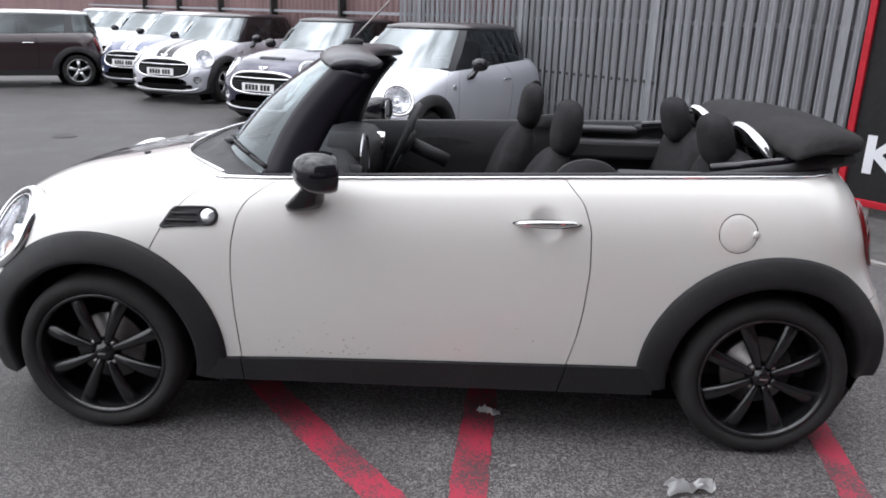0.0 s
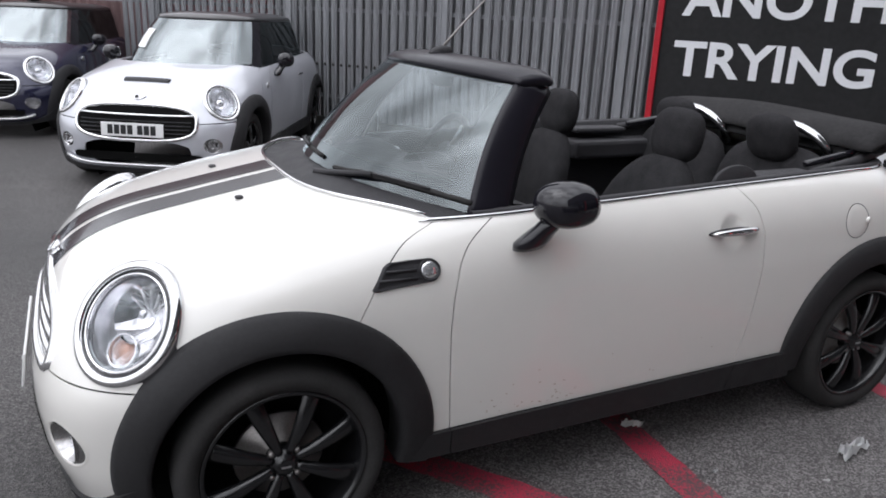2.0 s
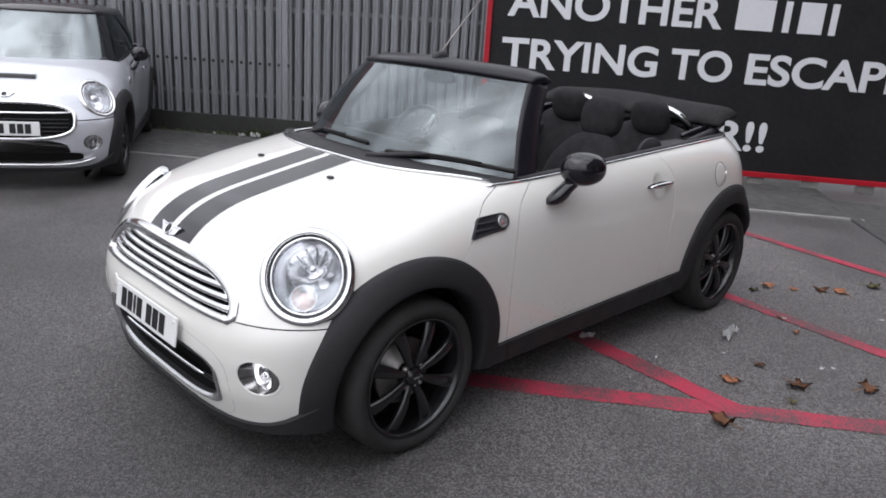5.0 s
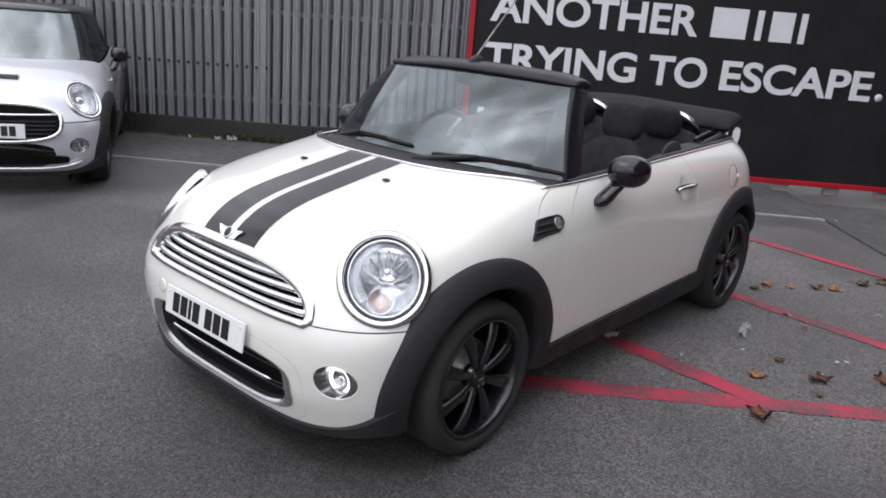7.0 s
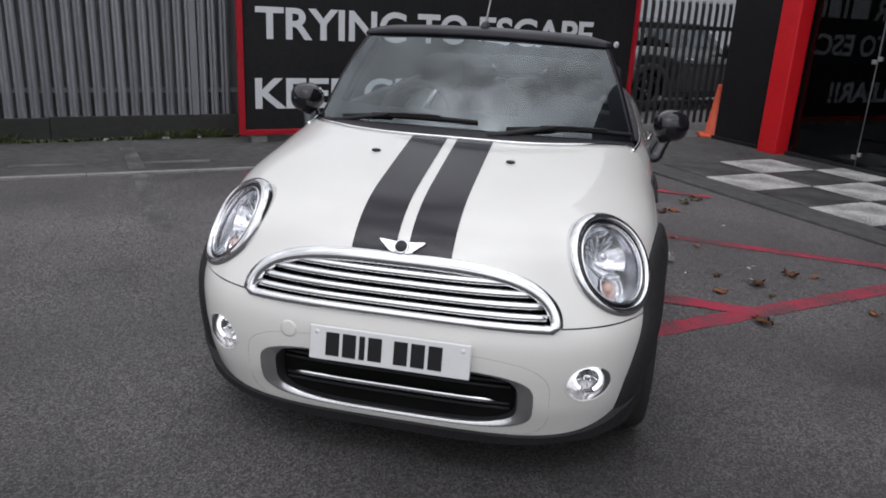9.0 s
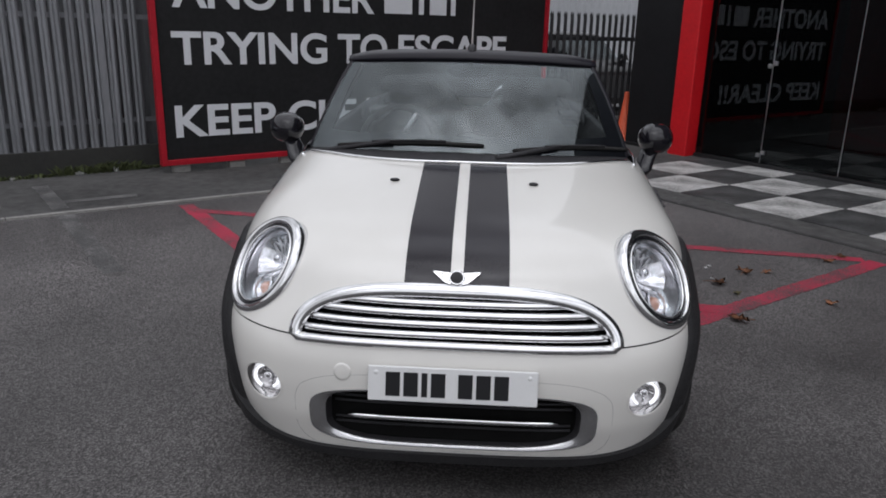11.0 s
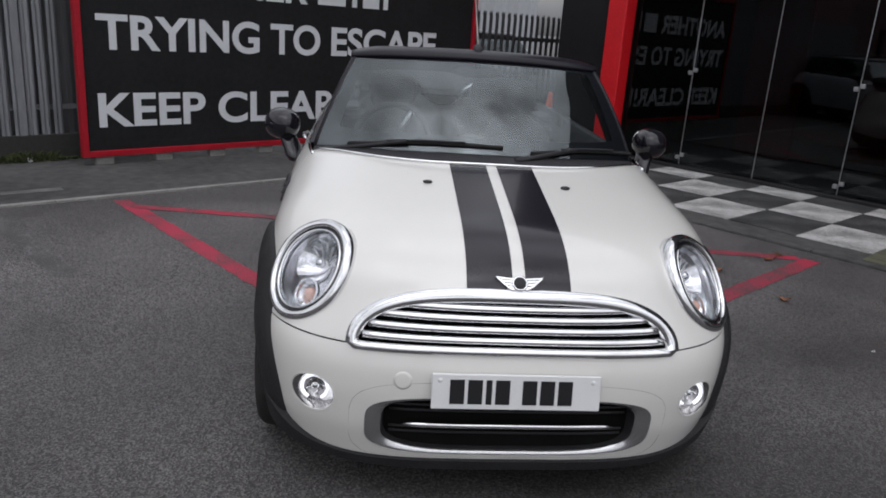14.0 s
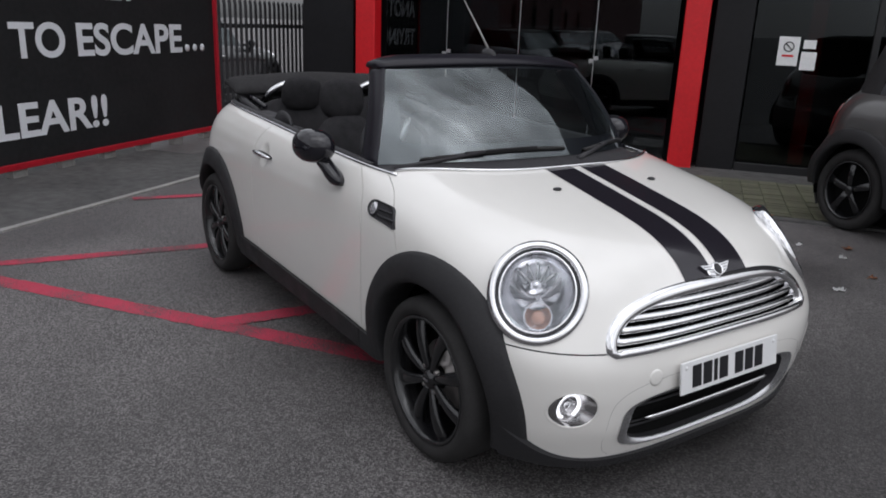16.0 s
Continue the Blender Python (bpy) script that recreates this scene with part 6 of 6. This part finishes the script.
def build_hero():
    car = thing("convertible_car", "small white convertible with black bonnet stripes, roof folded down", "car", Matrix.Translation((0.036, 0, 0)) @ Matrix.Diagonal((1.02, 1.02, 1.02, 1)))
    body_panels(car, M_WHITE)
    for x in (AXF, AXR):
        for left in (True, False):
            wheel(car, x, -0.742 if left else 0.742, left, tyre_r=0.306)
    for left in (True, False):
        headlamp(car, left)
        fog_lamp(car, left)
        side_vent(car, left)
        handles(car, left)
        mirror_head(car, left)
        tail_lamp(car, left)
    grille(car)
    lower_intake(car)
    plate(car, -1.886, 0.458, 8, (1, 1, 2, 1, 0, 1, 1, 1))
    stripes(car)
    badge(car)
    belt_trim(car)
    windscreen(car)
    cabin(car)
    for w in (-1, 1):
        p = Vector(top_pt(-1.222, w * 0.257, 0.004))
        part("washer_jet", blob(p, (0.014, 0.018, 0.006), 2.2, 14, 8), M_PLASTIC, car, "black washer jet")
    rnd = random.Random(5)
    bm = bmesh.new()
    for i in range(46):
        x, z = (rnd.uniform(-0.62, -0.22), 0.335 + abs(rnd.gauss(0, 0.035))) if i < 34 else (rnd.uniform(-0.5, 1.0), rnd.uniform(0.35, 0.5))
        r = rnd.uniform(0.001, 0.0028)
        c = bm.verts.new(tuple(side_pt(x, z, True, 0.0009)))
        rim = [bm.verts.new(tuple(side_pt(x + 2.2 * r * rnd.uniform(0.5, 1.2) * math.cos(q), z + r * rnd.uniform(0.5, 1.2) * math.sin(q), True, 0.0004))) for q in (2 * math.pi * k / 7 for k in range(7))]
        for k in range(7):
            bm.faces.new((c, rim[k], rim[(k + 1) % 7]))
    tagged(part("mud_specks", bm, M_MUD, car, "dried mud specks on the sill edge of the door"), kind="stuff")
    ring = [(1.045 + 0.066 * math.cos(q), 0.849 + 0.066 * math.sin(q)) for q in (2 * math.pi * k / 48 for k in range(48))]
    part("filler_joint", tube([tuple(side_pt(x, z, True, 0.0)) for x, z in ring], 0.0013, 6, closed=True), M_DARK, car)
    rows = [[tuple(side_pt(1.045 + 0.063 * r * math.cos(q), 0.849 + 0.063 * r * math.sin(q), True, o)) for q in (2 * math.pi * k / 48 for k in range(48))] for r, o in ((1.0, -0.0006), (0.97, 0.0005), (0.6, 0.0005), (0.02, 0.0005))]
    part("filler_flap", loft(rows), M_WHITE, car, "round white fuel filler flap")
    p = side_pt(1.105, 0.849, True, 0.004)
    part("filler_tab", blob(p, (0.012, 0.006, 0.012), 2.2, 12, 8), M_WHITE, car)
    rings = [[tuple(front_pt(0.345 + r * math.cos(q), 0.475 + r * math.sin(q), o)) for q in (2 * math.pi * i / 32 for i in range(32))] for r, o in ((0.0285, -0.001), (0.0275, 0.0024), (0.020, 0.0028), (0.001, 0.0028))]
    part("towing_cap", loft(rings, caps=False), M_WHITE, car, "round painted towing eye cap")


build_hero()

# ---- the other parked cars ----
WHEELS = {}


def plain_wheel(car, x, y, left, rimm, r=0.308):
    key = rimm.name
    e = new("wheel")
    e.parent, e.matrix_local = car, pose(x, y, r, 0, 0, 0 if left else 180)
    e.empty_display_size = 0.1
    if key not in WHEELS:
        made, turns = [], {}
        made.append(part("tyre", lathe([(0.215, 0.085), (0.222, -0.08), (0.26, -0.098), (0.295, -0.085), (0.308, -0.05), (0.308, 0.05), (0.295, 0.085), (0.215, 0.085)], 36), M_RUBBER, e))
        made.append(part("rim", lathe([(0.218, -0.082), (0.222, -0.088), (0.21, -0.085), (0.205, -0.05), (0.198, 0.05)], 36), rimm, e))
        # black disc painted as the shaded inside of the wheel
        made.append(part("barrel_back", lathe([(0.0, 0.03), (0.2, 0.03)], 24), M_DARK, e))
        for j in range(5):
            rows = [[(h * math.cos(q), yy - 0.012 * math.sin(q), rr) for q in (2 * math.pi * t / 8 for t in range(8))] for rr, h, yy in ((0.02, 0.03, -0.06), (0.1, 0.026, -0.068), (0.21, 0.036, -0.06))]
            made.append(part("spoke", loft(rows), rimm, e, m=pose(0, 0, 0, 0, 72 * j, 0)))
            turns[made[-1]] = pose(0, 0, 0, 0, 72 * j, 0)
        made.append(part("hub_cap", lathe([(0.0, -0.08), (0.03, -0.078), (0.04, -0.06), (0.045, -0.03)], 20), rimm, e))
        WHEELS[key] = [(o.name.split(".")[0], o.data, turns.get(o, Matrix())) for o in made]
    else:
        for name, data, turn in WHEELS[key]:
            c = new(name, data)
            c.parent, c.matrix_local = e, turn


def greenhouse(car, roof, z_roof=1.40, paper=True):
    """Windows and roof of a closed three-door car."""
    n = 72
    def outline(cx, a, b, z, k=3.0, lean=0.0):
        out = []
        for i in range(n):
            q = 2 * math.pi * i / n
            c, s = math.cos(q), math.sin(q)
            x = cx - a * math.copysign(abs(c) ** (2 / k), c)
            out.append(Vector((x, b * math.copysign(abs(s) ** (2 / k), s), z + lean * (x - cx))))
        return out
    low = outline(0.36, 1.27, 0.715, 0.965, 3.2, 0.02)
    mid = outline(0.46, 1.10, 0.645, 1.19, 3.2)
    top = outline(0.55, 0.945, 0.575, z_roof - 0.035, 3.2)
    edge = outline(0.55, 0.93, 0.565, z_roof, 3.0)
    cap = outline(0.55, 0.70, 0.42, z_roof + 0.035, 2.6)
    peak = outline(0.55, 0.02, 0.02, z_roof + 0.045, 2.2)
    def piece(name, idx, mt, label="", grow=0.0):
        bm = bmesh.new()
        rows = [[bm.verts.new(r[i % n] + Vector((0, 0, 0)) + grow * Vector((r[i % n].x - 0.4, r[i % n].y, 0)).normalized()) for i in idx] for r in (low, mid, top)]
        for a, b in zip(rows[:-1], rows[1:]):
            for i in range(len(idx) - 1):
                bm.faces.new((a[i], a[i + 1], b[i + 1], b[i]))
        bmesh.ops.recalc_face_normals(bm, faces=bm.faces)
        return part(name, bm, mt, car, label)
    f = 10
    s = piece("windscreen", range(-f, f + 1), M_CARGLASS, "clear windscreen")
    s.visible_shadow = False
    for a, b in ((f, f + 2), (-f - 2, -f), (22, 24), (-24, -22)):
        piece("pillar", range(a, b + 1), M_GLOSSBLACK, "", 0.004)
    for a, b in ((f + 2, 22), (-22, -f - 2), (24, 32), (-32, -24)):
        piece("side_window", range(a, b + 1), M_TINT).visible_shadow = False
    piece("rear_window", range(32, 41), M_TINT)
    part("roof", loft([top, edge, cap, peak]), roof, car, "smooth roof panel")
    # dark cabin inside
    rings = [[Vector((0.36 + (p.x - 0.36) * 0.97, p.y * 0.96, 0.94)) for p in low], [Vector((0.36, 0, 0.94 - 0.001)) + 0.02 * (p - Vector((0.36, 0, p.z))) for p in low]]
    part("scuttle", loft(rings, caps=False), M_PLASTIC, car)
    for y in (-0.35, 0.35):
        part("front_seat", blob((0.25, y, 1.0), (0.09, 0.22, 0.24), 3, 16, 10), M_FABRIC, car)
    part("trim_panel", box((-0.66, -0.6, 0.93), (-0.42, 0.6, 0.985)), M_PLASTIC, car, smooth=False)
    if paper:
        bm = bmesh.new()
        on = lambda k, f: (low[k].lerp(mid[k], 2 * f) if f < 0.5 else mid[k].lerp(top[k], 2 * f - 1)) + Vector((-0.012, 0, 0.010))
        g = [[bm.verts.new(on(k, f)) for k in range(5, 9)] for f in (0.3, 0.4, 0.5, 0.6, 0.7)]
        for r, t in zip(g[:-1], g[1:]):
            for k in range(3):
                bm.faces.new((r[k], r[k + 1], t[k + 1], t[k]))
        bmesh.ops.solidify(bm, geom=bm.faces[:], thickness=0.002)
        part("price_card", bm, M_PAPER, car, "white price card on the windscreen", smooth=False)


def modern_face(car):
    """Wide ringed grille, low black intake and silver lip of a newer hatchback."""
    e = new("radiator_grille")
    e.parent = car
    e.empty_display_size = 0.1
    n = 64
    ang = [2 * math.pi * i / n for i in range(n)]

    def at(q, a, b, zc, k, out, s=1.0):
        c, d = math.cos(q), math.sin(q)
        return tuple(front_pt(s * a * math.copysign(abs(c) ** (2 / k), c), zc + s * b * math.copysign(abs(d) ** (2 / k), d), out))

    # black sheet for the shade within the ring; the intake below has another
    part("backing", loft([[at(q, 0.50, 0.140, 0.568, 2.9, 0.012, f) for q in ang] for f in (1.0, 0.8, 0.5, 0.2, 0.02)], caps=False), M_DARK, e)
    rings = [[at(q, 0.50 + g, 0.140 + g, 0.568, 2.9, o) for g, o in ((-0.012, 0.002), (-0.010, 0.014), (0.002, 0.020), (0.016, 0.014), (0.020, 0.0))] for q in ang]
    part("surround", loft(rings, ring_closed=False, ends_closed=True), M_CHROME, e, "chrome grille ring")
    part("bar", tube([tuple(front_pt(y, 0.628, 0.014)) for y in np.linspace(-0.47, 0.47, 20)], 0.010, 8), M_CHROME, e, "chrome grille bar")
    for z in (0.46, 0.49, 0.52, 0.55, 0.58):
        half = 0.46 * (1 - (abs(z - 0.568) / 0.145) ** 2.9) ** (1 / 2.9)
        part("mesh_bar", tube([tuple(front_pt(y, z, 0.010)) for y in np.linspace(-half, half, 14)], 0.005, 6), M_PLASTIC, e)
    low = new("lower_intake")
    low.parent = car
    low.empty_display_size = 0.1
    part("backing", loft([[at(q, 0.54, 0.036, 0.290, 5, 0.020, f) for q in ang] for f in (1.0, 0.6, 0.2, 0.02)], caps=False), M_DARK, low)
    part("lip", tube([tuple(front_pt(y, 0.222 + 0.05 * abs(y / 0.62) ** 6, 0.022)) for y in np.linspace(-0.62, 0.62, 30)], 0.020, 10, 0.7), M_SATIN, low, "silver bumper lip")


def build_parked(label, paint, m, roof, rimm, paper=True, stripe=False, scoop=False, tall=1.40):
    car = thing("parked_car", label, "car", m, group="parked cars")
    body_panels(car, paint, fine=False)
    for x in (AXF, AXR):
        for left in (True, False):
            plain_wheel(car, x, -0.70 if left else 0.70, left, rimm)
    for left in (True, False):
        headlamp(car, left, detail=False)
        fog_lamp(car, left, paint, False)
        mirror_head(car, left)
        tail_lamp(car, left)
        xs = np.linspace(0.28, 0.49, 7)
        part("door_handle", tube([tuple(side_pt(x, 0.835, left, 0.02)) for x in xs], [0.004, 0.01, 0.012, 0.012, 0.012, 0.01, 0.004], 8), M_CHROME, car)
        c = side_pt(-0.80, 0.815, left, 0.006)
        part("repeater", blob(c, (0.035, 0.01, 0.03), 2.2, 16, 8), M_SATIN, car)
    modern_face(car)
    plate(car, -1.905, 0.515, 4, (1, 1, 1, 1, 0, 1, 1, 1))
    if stripe:
        stripes(car)
    if scoop:
        rings = [[tuple(top_pt(-1.56 + dx, y, o)) for dx, o in ((-0.03, 0.0), (-0.02, 0.014), (0.02, 0.018), (0.05, 0.0))] for y in np.linspace(-0.19, 0.19, 16)]
        part("bonnet_scoop", loft(rings, ring_closed=False), M_PLASTIC, car)
    badge(car)
    greenhouse(car, roof, tall, paper)
    for w in (-1, 1):
        bl = [Vector((-0.80 + 0.02 * k, w * 0.05 + 0.09 * k - 0.25, 1.0 + 0.004 * k)) for k in range(6)]
        part("wiper", tube(bl, 0.008, 6), M_PLASTIC, car)
    return car


def paint_mat(name, col, metal=0.5, rough=0.3):
    return mat(name, col, rough, metal, vary=0.03, scale=3, coat=1.0)


M_SILVER = paint_mat("silver paint", (0.62, 0.63, 0.68), 0.4)
M_NAVY = paint_mat("navy paint", (0.018, 0.019, 0.05), 0.3, 0.25)
M_BLUE = paint_mat("blue paint", (0.06, 0.075, 0.15), 0.4, 0.28)
M_OFFWHITE = paint_mat("off-white paint", (0.72, 0.72, 0.73), 0.0)
M_MAROON = paint_mat("maroon paint", (0.018, 0.007, 0.009), 0.2, 0.3)
M_GREY = paint_mat("grey paint", (0.105, 0.102, 0.10), 0.5, 0.3)
M_BLACKPAINT = paint_mat("black paint", (0.02, 0.021, 0.024), 0.2, 0.2)
M_BLACKROOF = mat("black roof", (0.02, 0.018, 0.02), 0.3, coat=0.6, vary=0.1)


def sized(x, y, turn, k, kz=1.0):
    return pose(x, y, 0, 0, 0, turn) @ Matrix.Diagonal((k, k, k * kz, 1))


def variant(proto, label, m, paint, roof, rimm, paper=True, stripe=None, scoop=False, scale=None):
    """Another car of the same build in other colours and trim."""
    car = copy_thing(proto, m)
    tagged(car, label)
    if scale:
        car.scale = scale
    drop = [n for n, on in (("price_card", paper), ("bonnet_stripe", stripe), ("bonnet_scoop", scoop)) if not on]
    swap = {M_SILVER.name: paint, M_BLACKROOF.name: roof, M_SATIN.name: None}
    for o in list(car.children_recursive):
        kind = o.name.split(".")[0]
        if kind in drop:
            bpy.data.objects.remove(o)
            continue
        if o.type != "MESH":
            continue
        new_mat = swap.get(o.data.materials[0].name)
        if kind in ("rim", "spoke", "hub_cap") and o.parent.name.startswith("wheel"):
            new_mat = rimm
        if kind == "bonnet_stripe":
            new_mat = stripe
        if new_mat is not None:
            o.material_slots[0].link = "OBJECT"
            o.material_slots[0].material = new_mat
    return car


def build_row():
    first = build_parked("silver hatchback with a bonnet scoop and dark roof, parked nose out", M_SILVER, sized(-0.31, 5.80, 61, 1.03), M_BLACKROOF, M_SATIN, True, stripe=True, scoop=True)
    at = lambda x, y, turn: pose(x, y, 0, 0, 0, turn)
    variant(first, "dark navy hatchback with chrome grille, parked in a row", at(-2.01, 8.95, 68), M_NAVY, M_BLACKROOF, M_RIM, True, None, True)
    variant(first, "silver hatchback with dark bonnet stripes, parked in a row", at(-4.38, 11.2, 72), M_SILVER, M_BLACKROOF, M_SATIN, True, M_STRIPE)
    variant(first, "blue hatchback with white bonnet stripes and a white roof", at(-5.76, 12.93, 72), M_BLUE, M_OFFWHITE, M_SATIN, True, M_OFFWHITE)
    variant(first, "white hatchback with chrome grille, parked in a row", at(-7.15, 14.8, 72), M_OFFWHITE, M_BLACKROOF, M_SATIN)
    variant(first, "white hatchback at the far end of the row", at(-8.64, 16.74, 72), M_OFFWHITE, M_OFFWHITE, M_SATIN, False)
    variant(first, "silver hatchback at the far end of the row", at(-10.1, 18.4, 72), M_SILVER, M_SILVER, M_SATIN, False)
    variant(first, "dark maroon hatchback with a white roof, parked side on", at(-8.95, 11.75, 27), M_MAROON, M_OFFWHITE, M_SATIN, False, scale=(1.0, 1.0, 1.0))
    tall = variant(first, "tall dark grey car with a black canvas roof beside the showroom", at(-1.31, -4.70, -8), M_GREY, M_CANVAS, M_RIM, False, scale=(0.98, 0.98, 1.12))
    for o in tall.children_recursive:
        if o.name.startswith("rear_window") or (o.name.startswith("side_window") and sum(v.co.x for v in o.data.vertices) > 0.9 * len(o.data.vertices)):
            o.material_slots[0].link = "OBJECT"
            o.material_slots[0].material = M_CANVAS
    variant(first, "black hatchback behind the black palisade", at(10.8, -1.7, 130), M_BLACKPAINT, M_BLACKROOF, M_RIM, False, scale=(1.05, 1.05, 1.05))
    for o in list(first.children_recursive):
        if o.name.split(".")[0] == "bonnet_stripe":
            bpy.data.objects.remove(o)
        elif o.parent and o.parent.name.startswith("wheel") and o.name.split(".")[0] in ("rim", "spoke", "hub_cap"):
            o.material_slots[0].link = "OBJECT"
            o.material_slots[0].material = M_RIM


build_row()


# ---- litter, leaves, weeds ----
def leaf_mesh(seed, size):
    """A curled dry maple leaf with a stalk."""
    rnd = random.Random(seed)
    bm = bmesh.new()
    lobes = [0.45, 0.8, 0.5, 0.95, 0.55, 1.0, 0.55, 0.95, 0.5, 0.8, 0.45]
    pts = []
    for i, r in enumerate(lobes):
        q = radians(-150 + 300 * i / (len(lobes) - 1) + 90)
        pts.append((r * size * math.cos(q) * rnd.uniform(0.85, 1.1), r * size * math.sin(q) * rnd.uniform(0.85, 1.1)))
    curl = rnd.uniform(0.15, 0.4)
    z = lambda x, y: 0.006 + curl * (x * x + 0.4 * y * y) / size * 0.9 + 0.12 * size * math.sin(5 * x / size) * math.sin(4 * y / size) + 0.12 * size
    mid = [(0.45 * x, 0.45 * y) for x, y in pts]
    c = bm.verts.new((0, 0, z(0, 0)))
    a = [bm.verts.new((x, y, z(x, y))) for x, y in mid]
    b = [bm.verts.new((x, y, max(0.003, z(x, y) + rnd.uniform(-0.2, 0.1) * size))) for x, y in pts]
    for i in range(len(pts) - 1):
        bm.faces.new((c, a[i], a[i + 1]))
        bm.faces.new((a[i], b[i], b[i + 1], a[i + 1]))
    bmesh.ops.solidify(bm, geom=bm.faces[:], thickness=0.0012)
    tube([(0, -0.1 * size, z(0, 0)), (0.1 * size, -0.6 * size, 0.01), (0.15 * size, -1.1 * size, 0.004)], 0.0018, 5, bm=bm)
    return bm


def build_leaves():
    spots = [(-0.06, -1.50, 0.062, M_LEAF), (0.345, -1.335, 0.05, M_LEAF), (0.55, -1.56, 0.06, M_LEAF), (0.78, -1.80, 0.055, M_LEAF), (1.83, -0.86, 0.05, M_LEAF), (1.68, -0.84, 0.035, M_LEAFG), (2.07, -1.11, 0.055, M_LEAF), (2.44, -1.31, 0.06, M_LEAFG), (1.92, -0.985, 0.035, M_LEAF), (2.13, -1.22, 0.055, M_LEAF), (2.60, -1.43, 0.06, M_LEAFG), (0.62, -1.35, 0.03, M_LEAF), (0.80, -1.95, 0.035, M_LEAF), (1.2, -1.3, 0.025, M_LEAF), (1.35, -1.15, 0.02, M_LEAFG), (-0.46, -3.45, 0.04, M_LEAF), (-0.95, -2.9, 0.03, M_LEAF), (0.45, -3.8, 0.045, M_LEAF), (2.4, -2.2, 0.03, M_LEAF), (0.26, -2.13, 0.042, M_LEAF), (1.1, -2.48, 0.045, M_LEAF), (1.22, -2.62, 0.045, M_LEAF), (0.36, -1.62, 0.028, M_LEAFG)]
    for i, (x, y, s, mt) in enumerate(spots):
        ob = part("fallen_leaf", leaf_mesh(i, 1.3 * s), mt, m=pose(x + 0.05 + 0.07 * max(x, 0), 1.03 * y, 0.001, 0, 0, i * 77), smooth=True)
        tagged(ob, "curled dry leaf lying on the tarmac" if mt is M_LEAF else "faded greenish leaf lying on the tarmac", "leaf", group="fallen leaves")


def crumple(name, seed, w, l, h, m, label):
    rnd = random.Random(seed)
    bm = bmesh.new()
    n = 9
    g = [[bm.verts.new((l * (i / (n - 1) - 0.5) + rnd.uniform(-0.006, 0.006), w * (j / (n - 1) - 0.5) * rnd.uniform(0.5, 1.1), 0.003 + h * rnd.random() ** 1.6)) for j in range(n)] for i in range(n)]
    for i in range(n - 1):
        for j in range(n - 1):
            bm.faces.new((g[i][j], g[i + 1][j], g[i + 1][j + 1], g[i][j + 1]))
    bmesh.ops.solidify(bm, geom=bm.faces[:], thickness=0.001)
    ob = part(name, bm, M_PAPER, m=m, smooth=False)
    return tagged(ob, label, "litter", group="scraps of litter")


def build_litter():
    crumple("paper_scrap", 3, 0.05, 0.17, 0.05, pose(0.96, -1.11, 0.001, 0, 0, 12), "crumpled white paper wrapper on the tarmac")
    crumple("paper_scrap", 4, 0.04, 0.09, 0.03, pose(0.27, -0.62, 0.001, 0, 0, -20), "small crumpled paper scrap beside red paint")
    for i, (x, y, s) in enumerate(((0.95, -1.62, 0.02), (1.0, -1.66, 0.015), (1.5, -1.2, 0.018), (2.0, -1.6, 0.02), (0.35, -1.0, 0.012), (-0.93, -2.52, 0.05), (-0.5, -3.3, 0.03), (0.7, -1.2, 0.012), (0.72, -1.6, 0.014), (-0.16, -3.3, 0.035), (-0.11, -2.79, 0.018), (-0.16, -2.98, 0.016), (-0.53, -3.27, 0.03), (-0.45, -2.27, 0.016))):
        crumple("paper_scrap", 20 + i, s, s * 1.6, s * 0.5, pose(x, y, 0.001, 0, 0, 50 * i), "tiny white scrap on the tarmac")
    for i, (s, c) in enumerate(((2.95, 0.05), (3.3, 0.03), (2.78, 0.07), (0.35, 0.05), (0.7, 0.04), (1.3, 0.03))):
        p = FENCE_P + FENCE_D * s - Vector((0.75, 0.66)).normalized() * 0.16
        crumple("paper_scrap", 40 + i, c, c * 1.7, c * 0.9, pose(p.x, p.y, 0.013, 0, 0, 70 * i), "pale scrap of rubbish at the fence foot")


def build_weeds():
    rnd = random.Random(11)
    bm = bmesh.new()
    for i in range(900):
        s = rnd.uniform(-0.3, 6.0) if rnd.random() < 0.8 else rnd.uniform(6, 14)
        s = s * (0.35 if rnd.random() < 0.4 else 1.0)
        p = FENCE_P + FENCE_D * s - Vector((0.75, 0.66)).normalized() * rnd.uniform(0.10, 0.17)
        q, h = rnd.uniform(0, 6.28), rnd.uniform(0.02, 0.09) * (1.4 if math.sin(s * 3.1) > 0.3 else 0.5)
        d, e = Vector((math.cos(q), math.sin(q), 0)), Vector((-math.sin(q), math.cos(q), 0)) * 0.006
        b = Vector((p.x, p.y, 0.012))
        vs = [bm.verts.new(v) for v in (b - e, b + e, b + d * h * 0.5 + e * 1.6 + Vector((0, 0, h * 0.7)), b + d * h + Vector((0, 0, h)), b + d * h * 0.5 - e * 1.6 + Vector((0, 0, h * 0.7)))]
        bm.faces.new(vs)
    tagged(part("weeds", bm, M_WEED, smooth=False), "low green weeds along the fence foot", "weeds", kind="stuff")


build_leaves()
build_litter()
build_weeds()

build_checker()
